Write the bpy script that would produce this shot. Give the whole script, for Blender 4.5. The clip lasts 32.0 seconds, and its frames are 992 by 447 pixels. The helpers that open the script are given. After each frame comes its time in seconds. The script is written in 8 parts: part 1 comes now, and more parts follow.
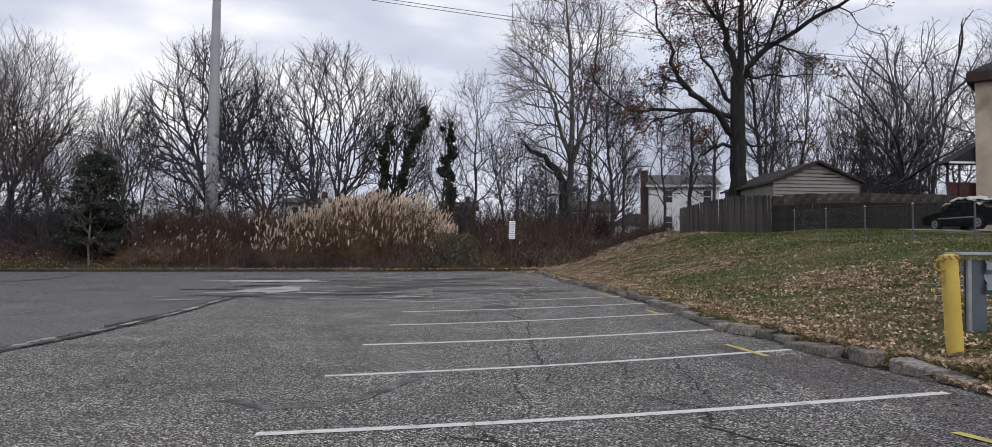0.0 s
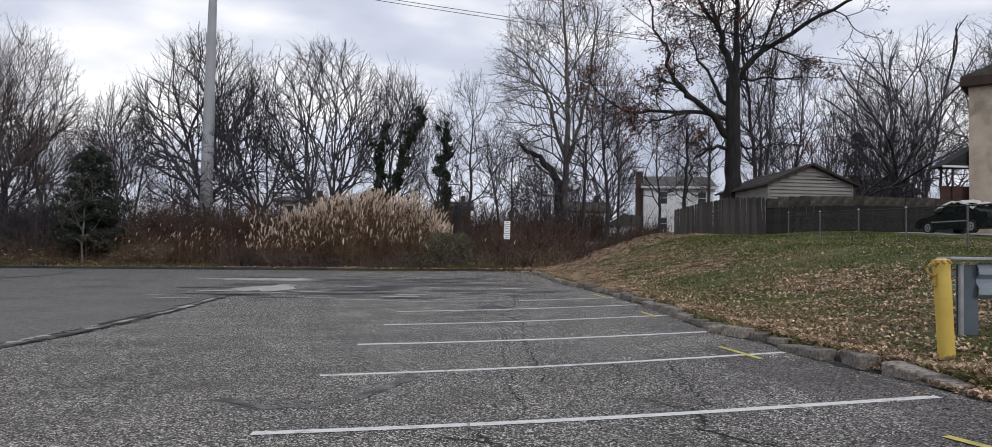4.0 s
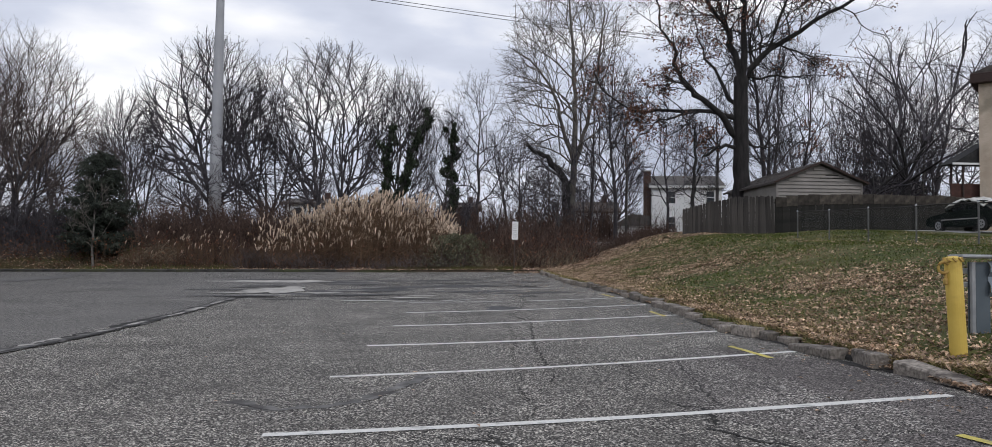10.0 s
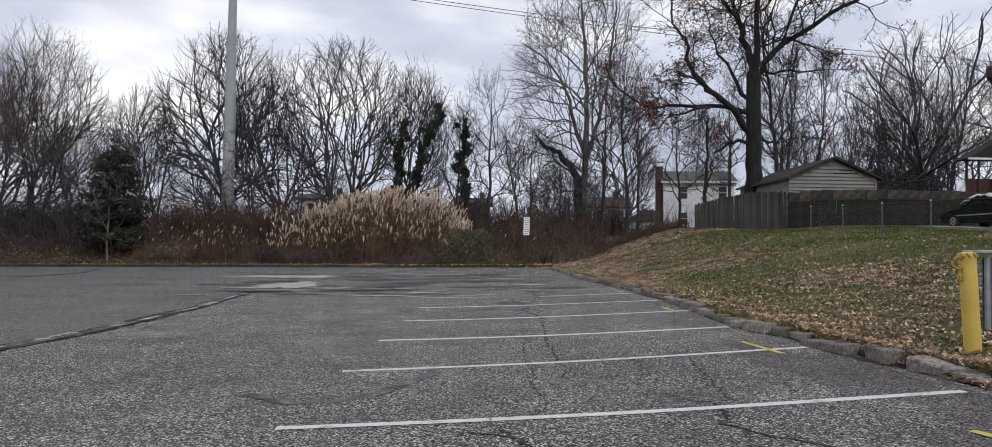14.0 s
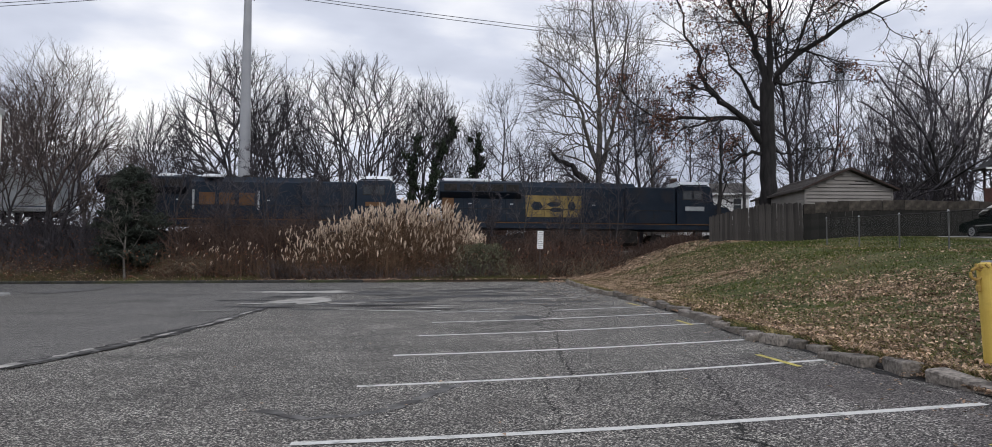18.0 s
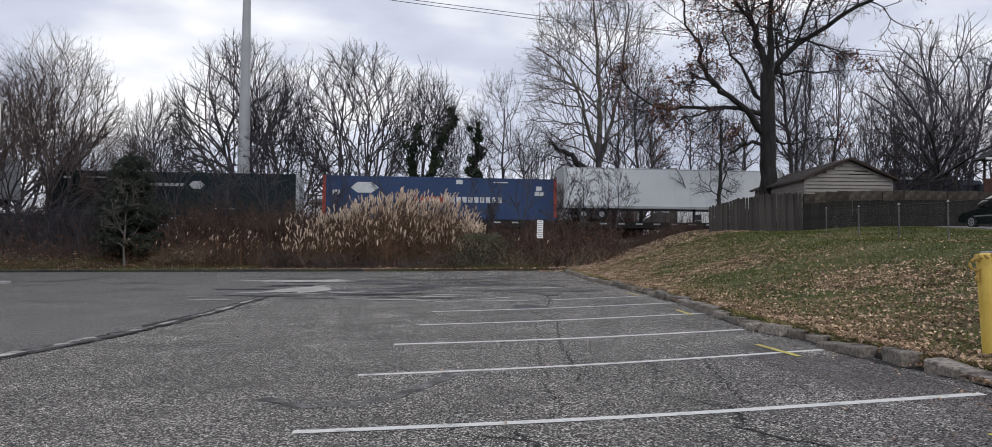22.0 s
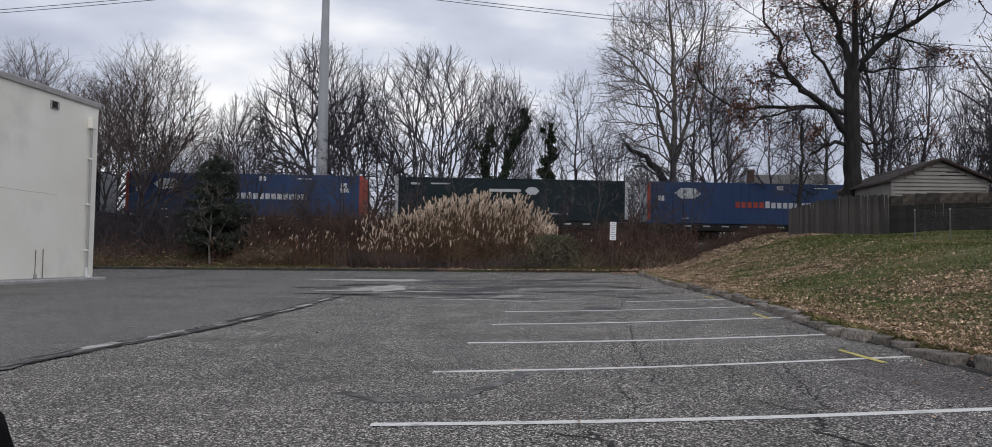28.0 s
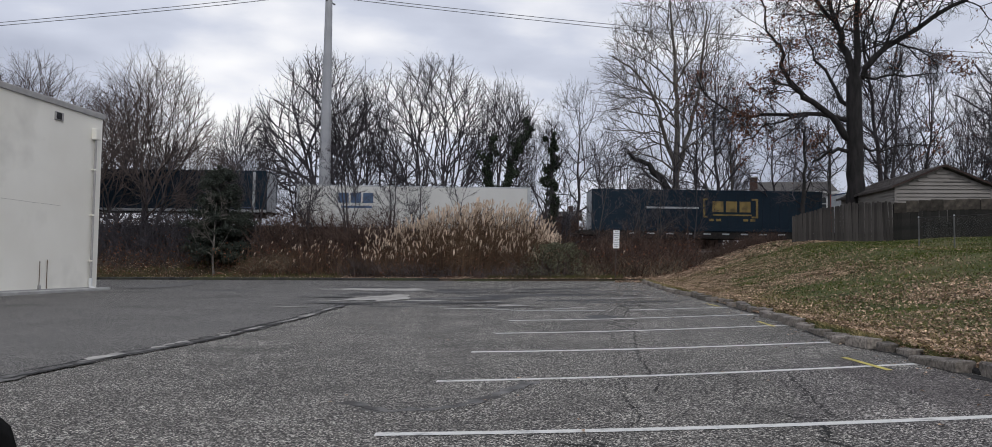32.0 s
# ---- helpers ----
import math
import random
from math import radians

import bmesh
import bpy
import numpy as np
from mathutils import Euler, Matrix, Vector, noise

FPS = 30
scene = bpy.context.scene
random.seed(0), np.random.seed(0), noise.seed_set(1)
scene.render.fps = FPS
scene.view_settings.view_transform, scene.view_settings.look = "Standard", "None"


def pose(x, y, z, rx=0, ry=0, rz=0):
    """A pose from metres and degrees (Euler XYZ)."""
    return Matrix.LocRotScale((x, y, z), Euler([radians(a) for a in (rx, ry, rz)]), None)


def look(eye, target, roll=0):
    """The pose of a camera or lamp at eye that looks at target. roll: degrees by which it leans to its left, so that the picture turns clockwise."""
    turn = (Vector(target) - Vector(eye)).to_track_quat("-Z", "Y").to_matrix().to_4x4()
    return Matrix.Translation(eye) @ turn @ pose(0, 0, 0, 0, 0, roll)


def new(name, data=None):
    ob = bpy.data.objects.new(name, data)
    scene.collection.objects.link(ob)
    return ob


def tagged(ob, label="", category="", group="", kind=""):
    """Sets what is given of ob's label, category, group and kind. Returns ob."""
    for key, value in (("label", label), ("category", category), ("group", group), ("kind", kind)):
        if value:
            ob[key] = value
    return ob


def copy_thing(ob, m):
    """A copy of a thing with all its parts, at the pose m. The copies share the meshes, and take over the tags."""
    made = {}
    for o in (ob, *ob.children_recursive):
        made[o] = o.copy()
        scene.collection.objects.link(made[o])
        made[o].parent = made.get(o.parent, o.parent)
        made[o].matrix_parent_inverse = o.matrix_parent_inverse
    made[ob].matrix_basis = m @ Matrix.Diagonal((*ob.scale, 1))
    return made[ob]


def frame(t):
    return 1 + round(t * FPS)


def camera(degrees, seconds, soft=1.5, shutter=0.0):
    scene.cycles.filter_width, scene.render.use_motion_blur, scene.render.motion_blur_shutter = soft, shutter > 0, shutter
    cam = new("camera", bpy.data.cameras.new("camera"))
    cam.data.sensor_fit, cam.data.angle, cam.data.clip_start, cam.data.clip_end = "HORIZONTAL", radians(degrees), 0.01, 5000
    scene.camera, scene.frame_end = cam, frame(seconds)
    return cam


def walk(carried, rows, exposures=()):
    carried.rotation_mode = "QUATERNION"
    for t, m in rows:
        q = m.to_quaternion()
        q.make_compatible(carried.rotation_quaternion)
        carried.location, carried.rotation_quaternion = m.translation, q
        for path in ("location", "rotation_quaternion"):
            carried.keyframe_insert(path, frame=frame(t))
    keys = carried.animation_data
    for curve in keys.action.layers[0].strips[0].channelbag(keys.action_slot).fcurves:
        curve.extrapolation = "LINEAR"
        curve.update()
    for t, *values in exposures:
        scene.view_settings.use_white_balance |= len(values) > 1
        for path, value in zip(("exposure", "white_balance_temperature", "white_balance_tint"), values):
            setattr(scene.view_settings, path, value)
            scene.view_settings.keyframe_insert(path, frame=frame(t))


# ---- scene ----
from math import sin, cos, pi, sqrt, atan2

# the camera: held in the hand, all but still
cam = camera(65.0, 32.0, soft=0.85)
PATH = [
    (0, 0.020, 0.053, 1.262, 0.28, 2.43, -0.62),
    (0.5, 0.008, 0.033, 1.270, -0.02, 2.41, -0.54),
    (1, 0.007, 0.028, 1.268, 0.20, 2.52, -0.51),
    (1.5, 0.009, 0.026, 1.272, 0.19, 2.39, -0.32),
    (2, 0.001, 0.018, 1.275, 0.38, 2.46, -0.25),
    (2.5, 0.012, 0.026, 1.280, 0.13, 2.78, -0.49),
    (3, 0.009, 0.021, 1.270, -0.12, 2.88, -0.90),
    (3.5, 0.009, 0.027, 1.275, -0.11, 2.41, -1.07),
    (5.5, 0.009, 0.027, 1.275, -0.15, 2.57, -0.96),
    (6, 0.011, 0.021, 1.276, 0.07, 2.63, -0.89),
    (6.5, 0.009, 0.023, 1.274, 0.24, 2.56, -0.91),
    (7, 0.014, 0.021, 1.273, 0.02, 2.36, -0.99),
    (7.5, 0.011, 0.022, 1.275, 0.15, 2.41, -0.83),
    (8, 0.014, 0.024, 1.274, -0.10, 2.50, -0.94),
    (8.5, 0.003, 0.024, 1.273, 0.01, 2.48, -1.10),
    (9, -0.018, 0.024, 1.264, 0.10, 2.40, -0.90),
    (9.5, -0.007, 0.016, 1.274, 0.22, 2.35, -1.07),
    (10, 0.002, 0.027, 1.274, 0.47, 2.46, -0.70),
    (10.5, -0.003, 0.015, 1.275, 0.66, 2.37, -0.76),
    (11, -0.020, 0.022, 1.272, 1.27, 2.31, -0.20),
    (11.5, -0.008, 0.008, 1.270, 1.19, 2.21, -0.05),
    (12, 0.005, 0.016, 1.272, 0.95, 2.13, -0.39),
    (12.5, 0.006, 0.014, 1.273, 1.06, 2.14, -0.25),
    (13, 0.000, 0.015, 1.271, 1.06, 2.13, -0.62),
    (13.5, 0.004, 0.013, 1.264, 1.07, 1.96, -0.72),
    (14, 0.001, 0.008, 1.271, 1.31, 2.12, -0.74),
    (14.5, 0.003, 0.008, 1.271, 1.54, 2.27, -0.80),
    (16.5, 0.001, 0.006, 1.271, 2.23, 2.55, -0.00),
    (17, 0.001, 0.003, 1.277, 2.07, 3.00, -0.30),
    (17.5, 0.005, 0.007, 1.271, 2.27, 3.08, -0.44),
    (18, 0.011, 0.003, 1.272, 2.35, 3.14, -0.32),
    (18.5, -0.008, -0.005, 1.279, 1.82, 3.09, -0.46),
    (19, -0.005, -0.007, 1.274, 1.74, 3.08, -0.70),
    (19.5, 0.000, -0.004, 1.274, 1.64, 2.79, -0.67),
    (20, -0.009, -0.008, 1.275, 1.72, 2.85, -0.44),
    (20.5, 0.003, -0.010, 1.276, 1.73, 2.99, -0.67),
    (21, 0.000, -0.008, 1.280, 1.67, 2.82, -0.49),
    (21.5, -0.004, -0.012, 1.275, 2.02, 2.55, -0.56),
    (22, -0.002, -0.013, 1.276, 2.31, 2.35, -0.44),
    (22.5, -0.010, -0.014, 1.276, 2.36, 2.44, -0.46),
    (23, -0.017, -0.024, 1.275, 3.03, 2.74, -0.62),
    (23.5, -0.021, -0.025, 1.272, 3.69, 2.82, -0.72),
    (24, -0.009, -0.044, 1.258, 5.36, 2.80, -1.06),
    (24.5, -0.021, -0.031, 1.266, 7.00, 2.23, -0.30),
    (25, -0.017, -0.055, 1.256, 8.36, 2.27, -0.76),
    (25.5, -0.012, -0.055, 1.253, 7.91, 1.93, -0.86),
    (27.5, -0.018, -0.059, 1.251, 7.64, 1.94, -0.60),
    (28, -0.015, -0.062, 1.256, 7.59, 2.41, -0.95),
    (28.5, -0.014, -0.069, 1.263, 7.81, 2.57, -0.91),
    (29, -0.019, -0.063, 1.258, 7.78, 2.62, -0.84),
    (29.5, -0.016, -0.068, 1.260, 8.04, 2.77, -1.09),
    (30, -0.012, -0.075, 1.262, 8.05, 2.77, -1.00),
    (30.5, -0.011, -0.077, 1.268, 8.04, 2.89, -0.97),
    (31, -0.013, -0.065, 1.261, 7.88, 2.90, -0.75),
    (31.5, -0.014, -0.069, 1.262, 7.62, 2.98, -0.96),
    (32, -0.015, -0.067, 1.257, 7.83, 3.05, -0.69),
]
walk(cam, [(t, pose(x, y, z, 90 + pitch, roll, yaw)) for t, x, y, z, yaw, pitch, roll in PATH],
     exposures=[(0.0, 0.0), (24.5, 0.0), (27.5, -0.13), (32.0, -0.13)])

# ---- world, sun, exposure ----
scene.view_settings.exposure = 0.0
world = bpy.data.worlds.new("overcast_sky")
scene.world = world
world.use_nodes = True


def build_world():
    nt = world.node_tree
    nt.nodes.clear()
    n = nt.nodes.new
    out, bg = n("ShaderNodeOutputWorld"), n("ShaderNodeBackground")
    sky = n("ShaderNodeTexSky")
    sky.sky_type, sky.sun_disc = "NISHITA", False
    sky.sun_elevation, sky.sun_rotation = radians(38), radians(154)
    dim = n("ShaderNodeMix")
    dim.data_type, dim.blend_type = "RGBA", "MULTIPLY"
    dim.inputs[0].default_value = 1.0
    dim.inputs[7].default_value = (0.09, 0.09, 0.09, 1)
    nt.links.new(sky.outputs[0], dim.inputs[6])
    co, mp = n("ShaderNodeTexCoord"), n("ShaderNodeMapping")
    mp.inputs["Scale"].default_value = (1.0, 1.0, 3.0)
    mp.inputs["Location"].default_value = (SKY_SHIFT)
    nt.links.new(co.outputs["Generated"], mp.inputs[0])
    big, fine = n("ShaderNodeTexNoise"), n("ShaderNodeTexNoise")
    big.inputs["Scale"].default_value, big.inputs["Detail"].default_value, big.inputs["Roughness"].default_value = 2.3, 3.0, 0.5
    fine.inputs["Scale"].default_value, fine.inputs["Detail"].default_value = 7.0, 5.0
    for t in (big, fine):
        nt.links.new(mp.outputs[0], t.inputs["Vector"])
    mixn = n("ShaderNodeMix")
    mixn.inputs[0].default_value = 0.22
    nt.links.new(big.outputs["Fac"], mixn.inputs[2])
    nt.links.new(fine.outputs["Fac"], mixn.inputs[3])
    ramp = n("ShaderNodeValToRGB")
    r = ramp.color_ramp
    r.elements[0].position, r.elements[0].color = 0.37, (0.478, 0.513, 0.632, 1)
    r.elements[1].position, r.elements[1].color = 0.62, (1.19, 1.18, 1.19, 1)
    e = r.elements.new(0.5)
    e.color = (0.708, 0.748, 0.874, 1)
    nt.links.new(mixn.outputs[0], ramp.inputs[0])
    # the cloud cover hides nearly all of the blue sky behind it
    cover = n("ShaderNodeMix")
    cover.data_type = "RGBA"
    cover.inputs[0].default_value = 0.94
    nt.links.new(dim.outputs[2], cover.inputs[6])
    nt.links.new(ramp.outputs[0], cover.inputs[7])
    nt.links.new(cover.outputs[2], bg.inputs[0])
    bg.inputs[1].default_value = 1.0
    nt.links.new(bg.outputs[0], out.inputs[0])


SKY_SHIFT = (0.35, 0.1, 0.2)
build_world()
sun_data = bpy.data.lights.new("sun", "SUN")
sun_data.energy, sun_data.angle, sun_data.color = 0.75, radians(28), (1.0, 0.97, 0.93)
sun = new("sun", sun_data)
sun.matrix_world = look((20.7, -42.4, 60), (0, 0, 23.1))

# ---- materials ----


def mat(name, a, b=None, scale=8.0, rough=0.8, bump=0.2, bump_scale=None, metal=0.0, c=None, c_scale=1.2, c_lo=0.5, c_hi=0.68,
        stretch=(1, 1, 1), per_object=0.0, island=0.0, spec=0.35):
    """Two colours mixed by fine noise, a third in larger stains, relief, and a change of tone from piece to piece."""
    m = bpy.data.materials.new(name)
    m.use_nodes = True
    nt = m.node_tree
    n, ln = nt.nodes.new, nt.links.new
    p = nt.nodes["Principled BSDF"]
    p.inputs["Roughness"].default_value, p.inputs["Metallic"].default_value = rough, metal
    p.inputs["Specular IOR Level"].default_value = spec
    co, mp = n("ShaderNodeTexCoord"), n("ShaderNodeMapping")
    mp.inputs["Scale"].default_value = stretch
    ln(co.outputs["Object"], mp.inputs[0])
    f = n("ShaderNodeTexNoise")
    f.inputs["Scale"].default_value, f.inputs["Detail"].default_value = scale, 6.0
    ln(mp.outputs[0], f.inputs["Vector"])
    ramp = n("ShaderNodeValToRGB")
    ramp.color_ramp.elements[0].position, ramp.color_ramp.elements[1].position = 0.32, 0.68
    ramp.color_ramp.elements[0].color = (*a, 1)
    ramp.color_ramp.elements[1].color = (*(b or a), 1)
    ln(f.outputs["Fac"], ramp.inputs[0])
    col = ramp.outputs[0]
    if c:
        g = n("ShaderNodeTexNoise")
        g.inputs["Scale"].default_value, g.inputs["Detail"].default_value = c_scale, 4.0
        ln(co.outputs["Object"], g.inputs["Vector"])
        gr = n("ShaderNodeMapRange")
        gr.inputs[1].default_value, gr.inputs[2].default_value = c_lo, c_hi
        ln(g.outputs["Fac"], gr.inputs[0])
        mx = n("ShaderNodeMix")
        mx.data_type = "RGBA"
        ln(gr.outputs[0], mx.inputs[0])
        ln(col, mx.inputs[6])
        mx.inputs[7].default_value = (*c, 1)
        col = mx.outputs[2]
    for amount, socket in ((per_object, "obj"), (island, "isl")):
        if amount:
            src = n("ShaderNodeObjectInfo").outputs["Random"] if socket == "obj" else n("ShaderNodeNewGeometry").outputs["Random Per Island"]
            mr = n("ShaderNodeMapRange")
            mr.inputs[3].default_value, mr.inputs[4].default_value = 1 - amount, 1 + amount
            ln(src, mr.inputs[0])
            hs = n("ShaderNodeHueSaturation")
            ln(mr.outputs[0], hs.inputs["Value"])
            ln(col, hs.inputs["Color"])
            col = hs.outputs[0]
    ln(col, p.inputs["Base Color"])
    if bump:
        bp, h = n("ShaderNodeBump"), n("ShaderNodeTexNoise")
        h.inputs["Scale"].default_value, h.inputs["Detail"].default_value = bump_scale or scale * 2, 5.0
        ln(mp.outputs[0], h.inputs["Vector"])
        ln(h.outputs["Fac"], bp.inputs["Height"])
        bp.inputs["Strength"].default_value, bp.inputs["Distance"].default_value = bump, 0.02
        ln(bp.outputs[0], p.inputs["Normal"])
    return m


def asphalt_material(name, dark, light, stone, mix_stone, rough):
    """Worn asphalt: bare stones in dark binder, oil stains and broad tone changes."""
    m = mat(name, dark, light, scale=0.55, rough=rough, bump=0, c=tuple(v * 0.72 for v in dark), c_scale=0.35, c_lo=0.52, c_hi=0.7)
    nt = m.node_tree
    n, ln = nt.nodes.new, nt.links.new
    p = nt.nodes["Principled BSDF"]
    base = p.inputs["Base Color"].links[0].from_socket
    co = n("ShaderNodeTexCoord")
    v = n("ShaderNodeTexVoronoi")
    v.inputs["Scale"].default_value = 76.0
    ln(co.outputs["Object"], v.inputs["Vector"])
    sep = n("ShaderNodeSeparateColor")
    ln(v.outputs["Color"], sep.inputs[0])
    pick = n("ShaderNodeMapRange")
    pick.inputs[1].default_value, pick.inputs[2].default_value = 1 - mix_stone * 0.62, 1.12 - mix_stone * 0.62
    ln(sep.outputs[0], pick.inputs[0])
    wide = n("ShaderNodeTexNoise")
    wide.inputs["Scale"].default_value, wide.inputs["Detail"].default_value = 1.3, 3.0
    ln(co.outputs["Object"], wide.inputs["Vector"])
    times = n("ShaderNodeMath")
    times.operation = "MULTIPLY"
    ln(pick.outputs[0], times.inputs[0])
    ln(wide.outputs["Fac"], times.inputs[1])
    mx = n("ShaderNodeMix")
    mx.data_type = "RGBA"
    ln(times.outputs[0], mx.inputs[0])
    ln(base, mx.inputs[6])
    mx.inputs[7].default_value = (*stone, 1)
    pit, pr, dk = n("ShaderNodeTexNoise"), n("ShaderNodeMapRange"), n("ShaderNodeMix")
    pit.inputs["Scale"].default_value, pit.inputs["Detail"].default_value = 62.0, 5.0
    ln(co.outputs["Object"], pit.inputs["Vector"])
    pr.inputs[1].default_value, pr.inputs[2].default_value, pr.inputs[3].default_value, pr.inputs[4].default_value = 0.43, 0.54, 0.08, 1.38
    ln(pit.outputs["Fac"], pr.inputs[0])
    dk.data_type, dk.blend_type = "RGBA", "MULTIPLY"
    dk.inputs[0].default_value = 1.0
    mid, mr, both = n("ShaderNodeTexNoise"), n("ShaderNodeMapRange"), n("ShaderNodeMath")
    mid.inputs["Scale"].default_value, mid.inputs["Detail"].default_value, mid.inputs["Roughness"].default_value = 19.0, 6.0, 0.72
    ln(co.outputs["Object"], mid.inputs["Vector"])
    mr.inputs[1].default_value, mr.inputs[2].default_value, mr.inputs[3].default_value, mr.inputs[4].default_value = 0.39, 0.61, 0.66, 1.30
    ln(mid.outputs["Fac"], mr.inputs[0])
    both.operation = "MULTIPLY"
    ln(pr.outputs[0], both.inputs[0])
    ln(mr.outputs[0], both.inputs[1])
    ln(mx.outputs[2], dk.inputs[6])
    ln(both.outputs[0], dk.inputs[7])
    ln(dk.outputs[2], p.inputs["Base Color"])
    bp = n("ShaderNodeBump")
    bp.inputs["Strength"].default_value, bp.inputs["Distance"].default_value = 0.55, 0.012
    ln(v.outputs["Distance"], bp.inputs["Height"])
    ln(bp.outputs[0], p.inputs["Normal"])
    return m


def worn_paint(name, paint, under, lo, hi):
    """Road paint, scuffed through to the asphalt in spots."""
    m = mat(name, tuple(v * 0.86 for v in paint), paint, scale=14, rough=0.7, bump=0.3, bump_scale=60)
    nt = m.node_tree
    n, ln = nt.nodes.new, nt.links.new
    p = nt.nodes["Principled BSDF"]
    base = p.inputs["Base Color"].links[0].from_socket
    co, f = n("ShaderNodeTexCoord"), n("ShaderNodeTexNoise")
    f.inputs["Scale"].default_value, f.inputs["Detail"].default_value, f.inputs["Roughness"].default_value = 5.0, 9.0, 0.75
    ln(co.outputs["Object"], f.inputs["Vector"])
    r = n("ShaderNodeMapRange")
    r.inputs[1].default_value, r.inputs[2].default_value = lo, hi
    ln(f.outputs["Fac"], r.inputs[0])
    mx = n("ShaderNodeMix")
    mx.data_type = "RGBA"
    ln(r.outputs[0], mx.inputs[0])
    ln(base, mx.inputs[6])
    mx.inputs[7].default_value = (*under, 1)
    ln(mx.outputs[2], p.inputs["Base Color"])
    return m


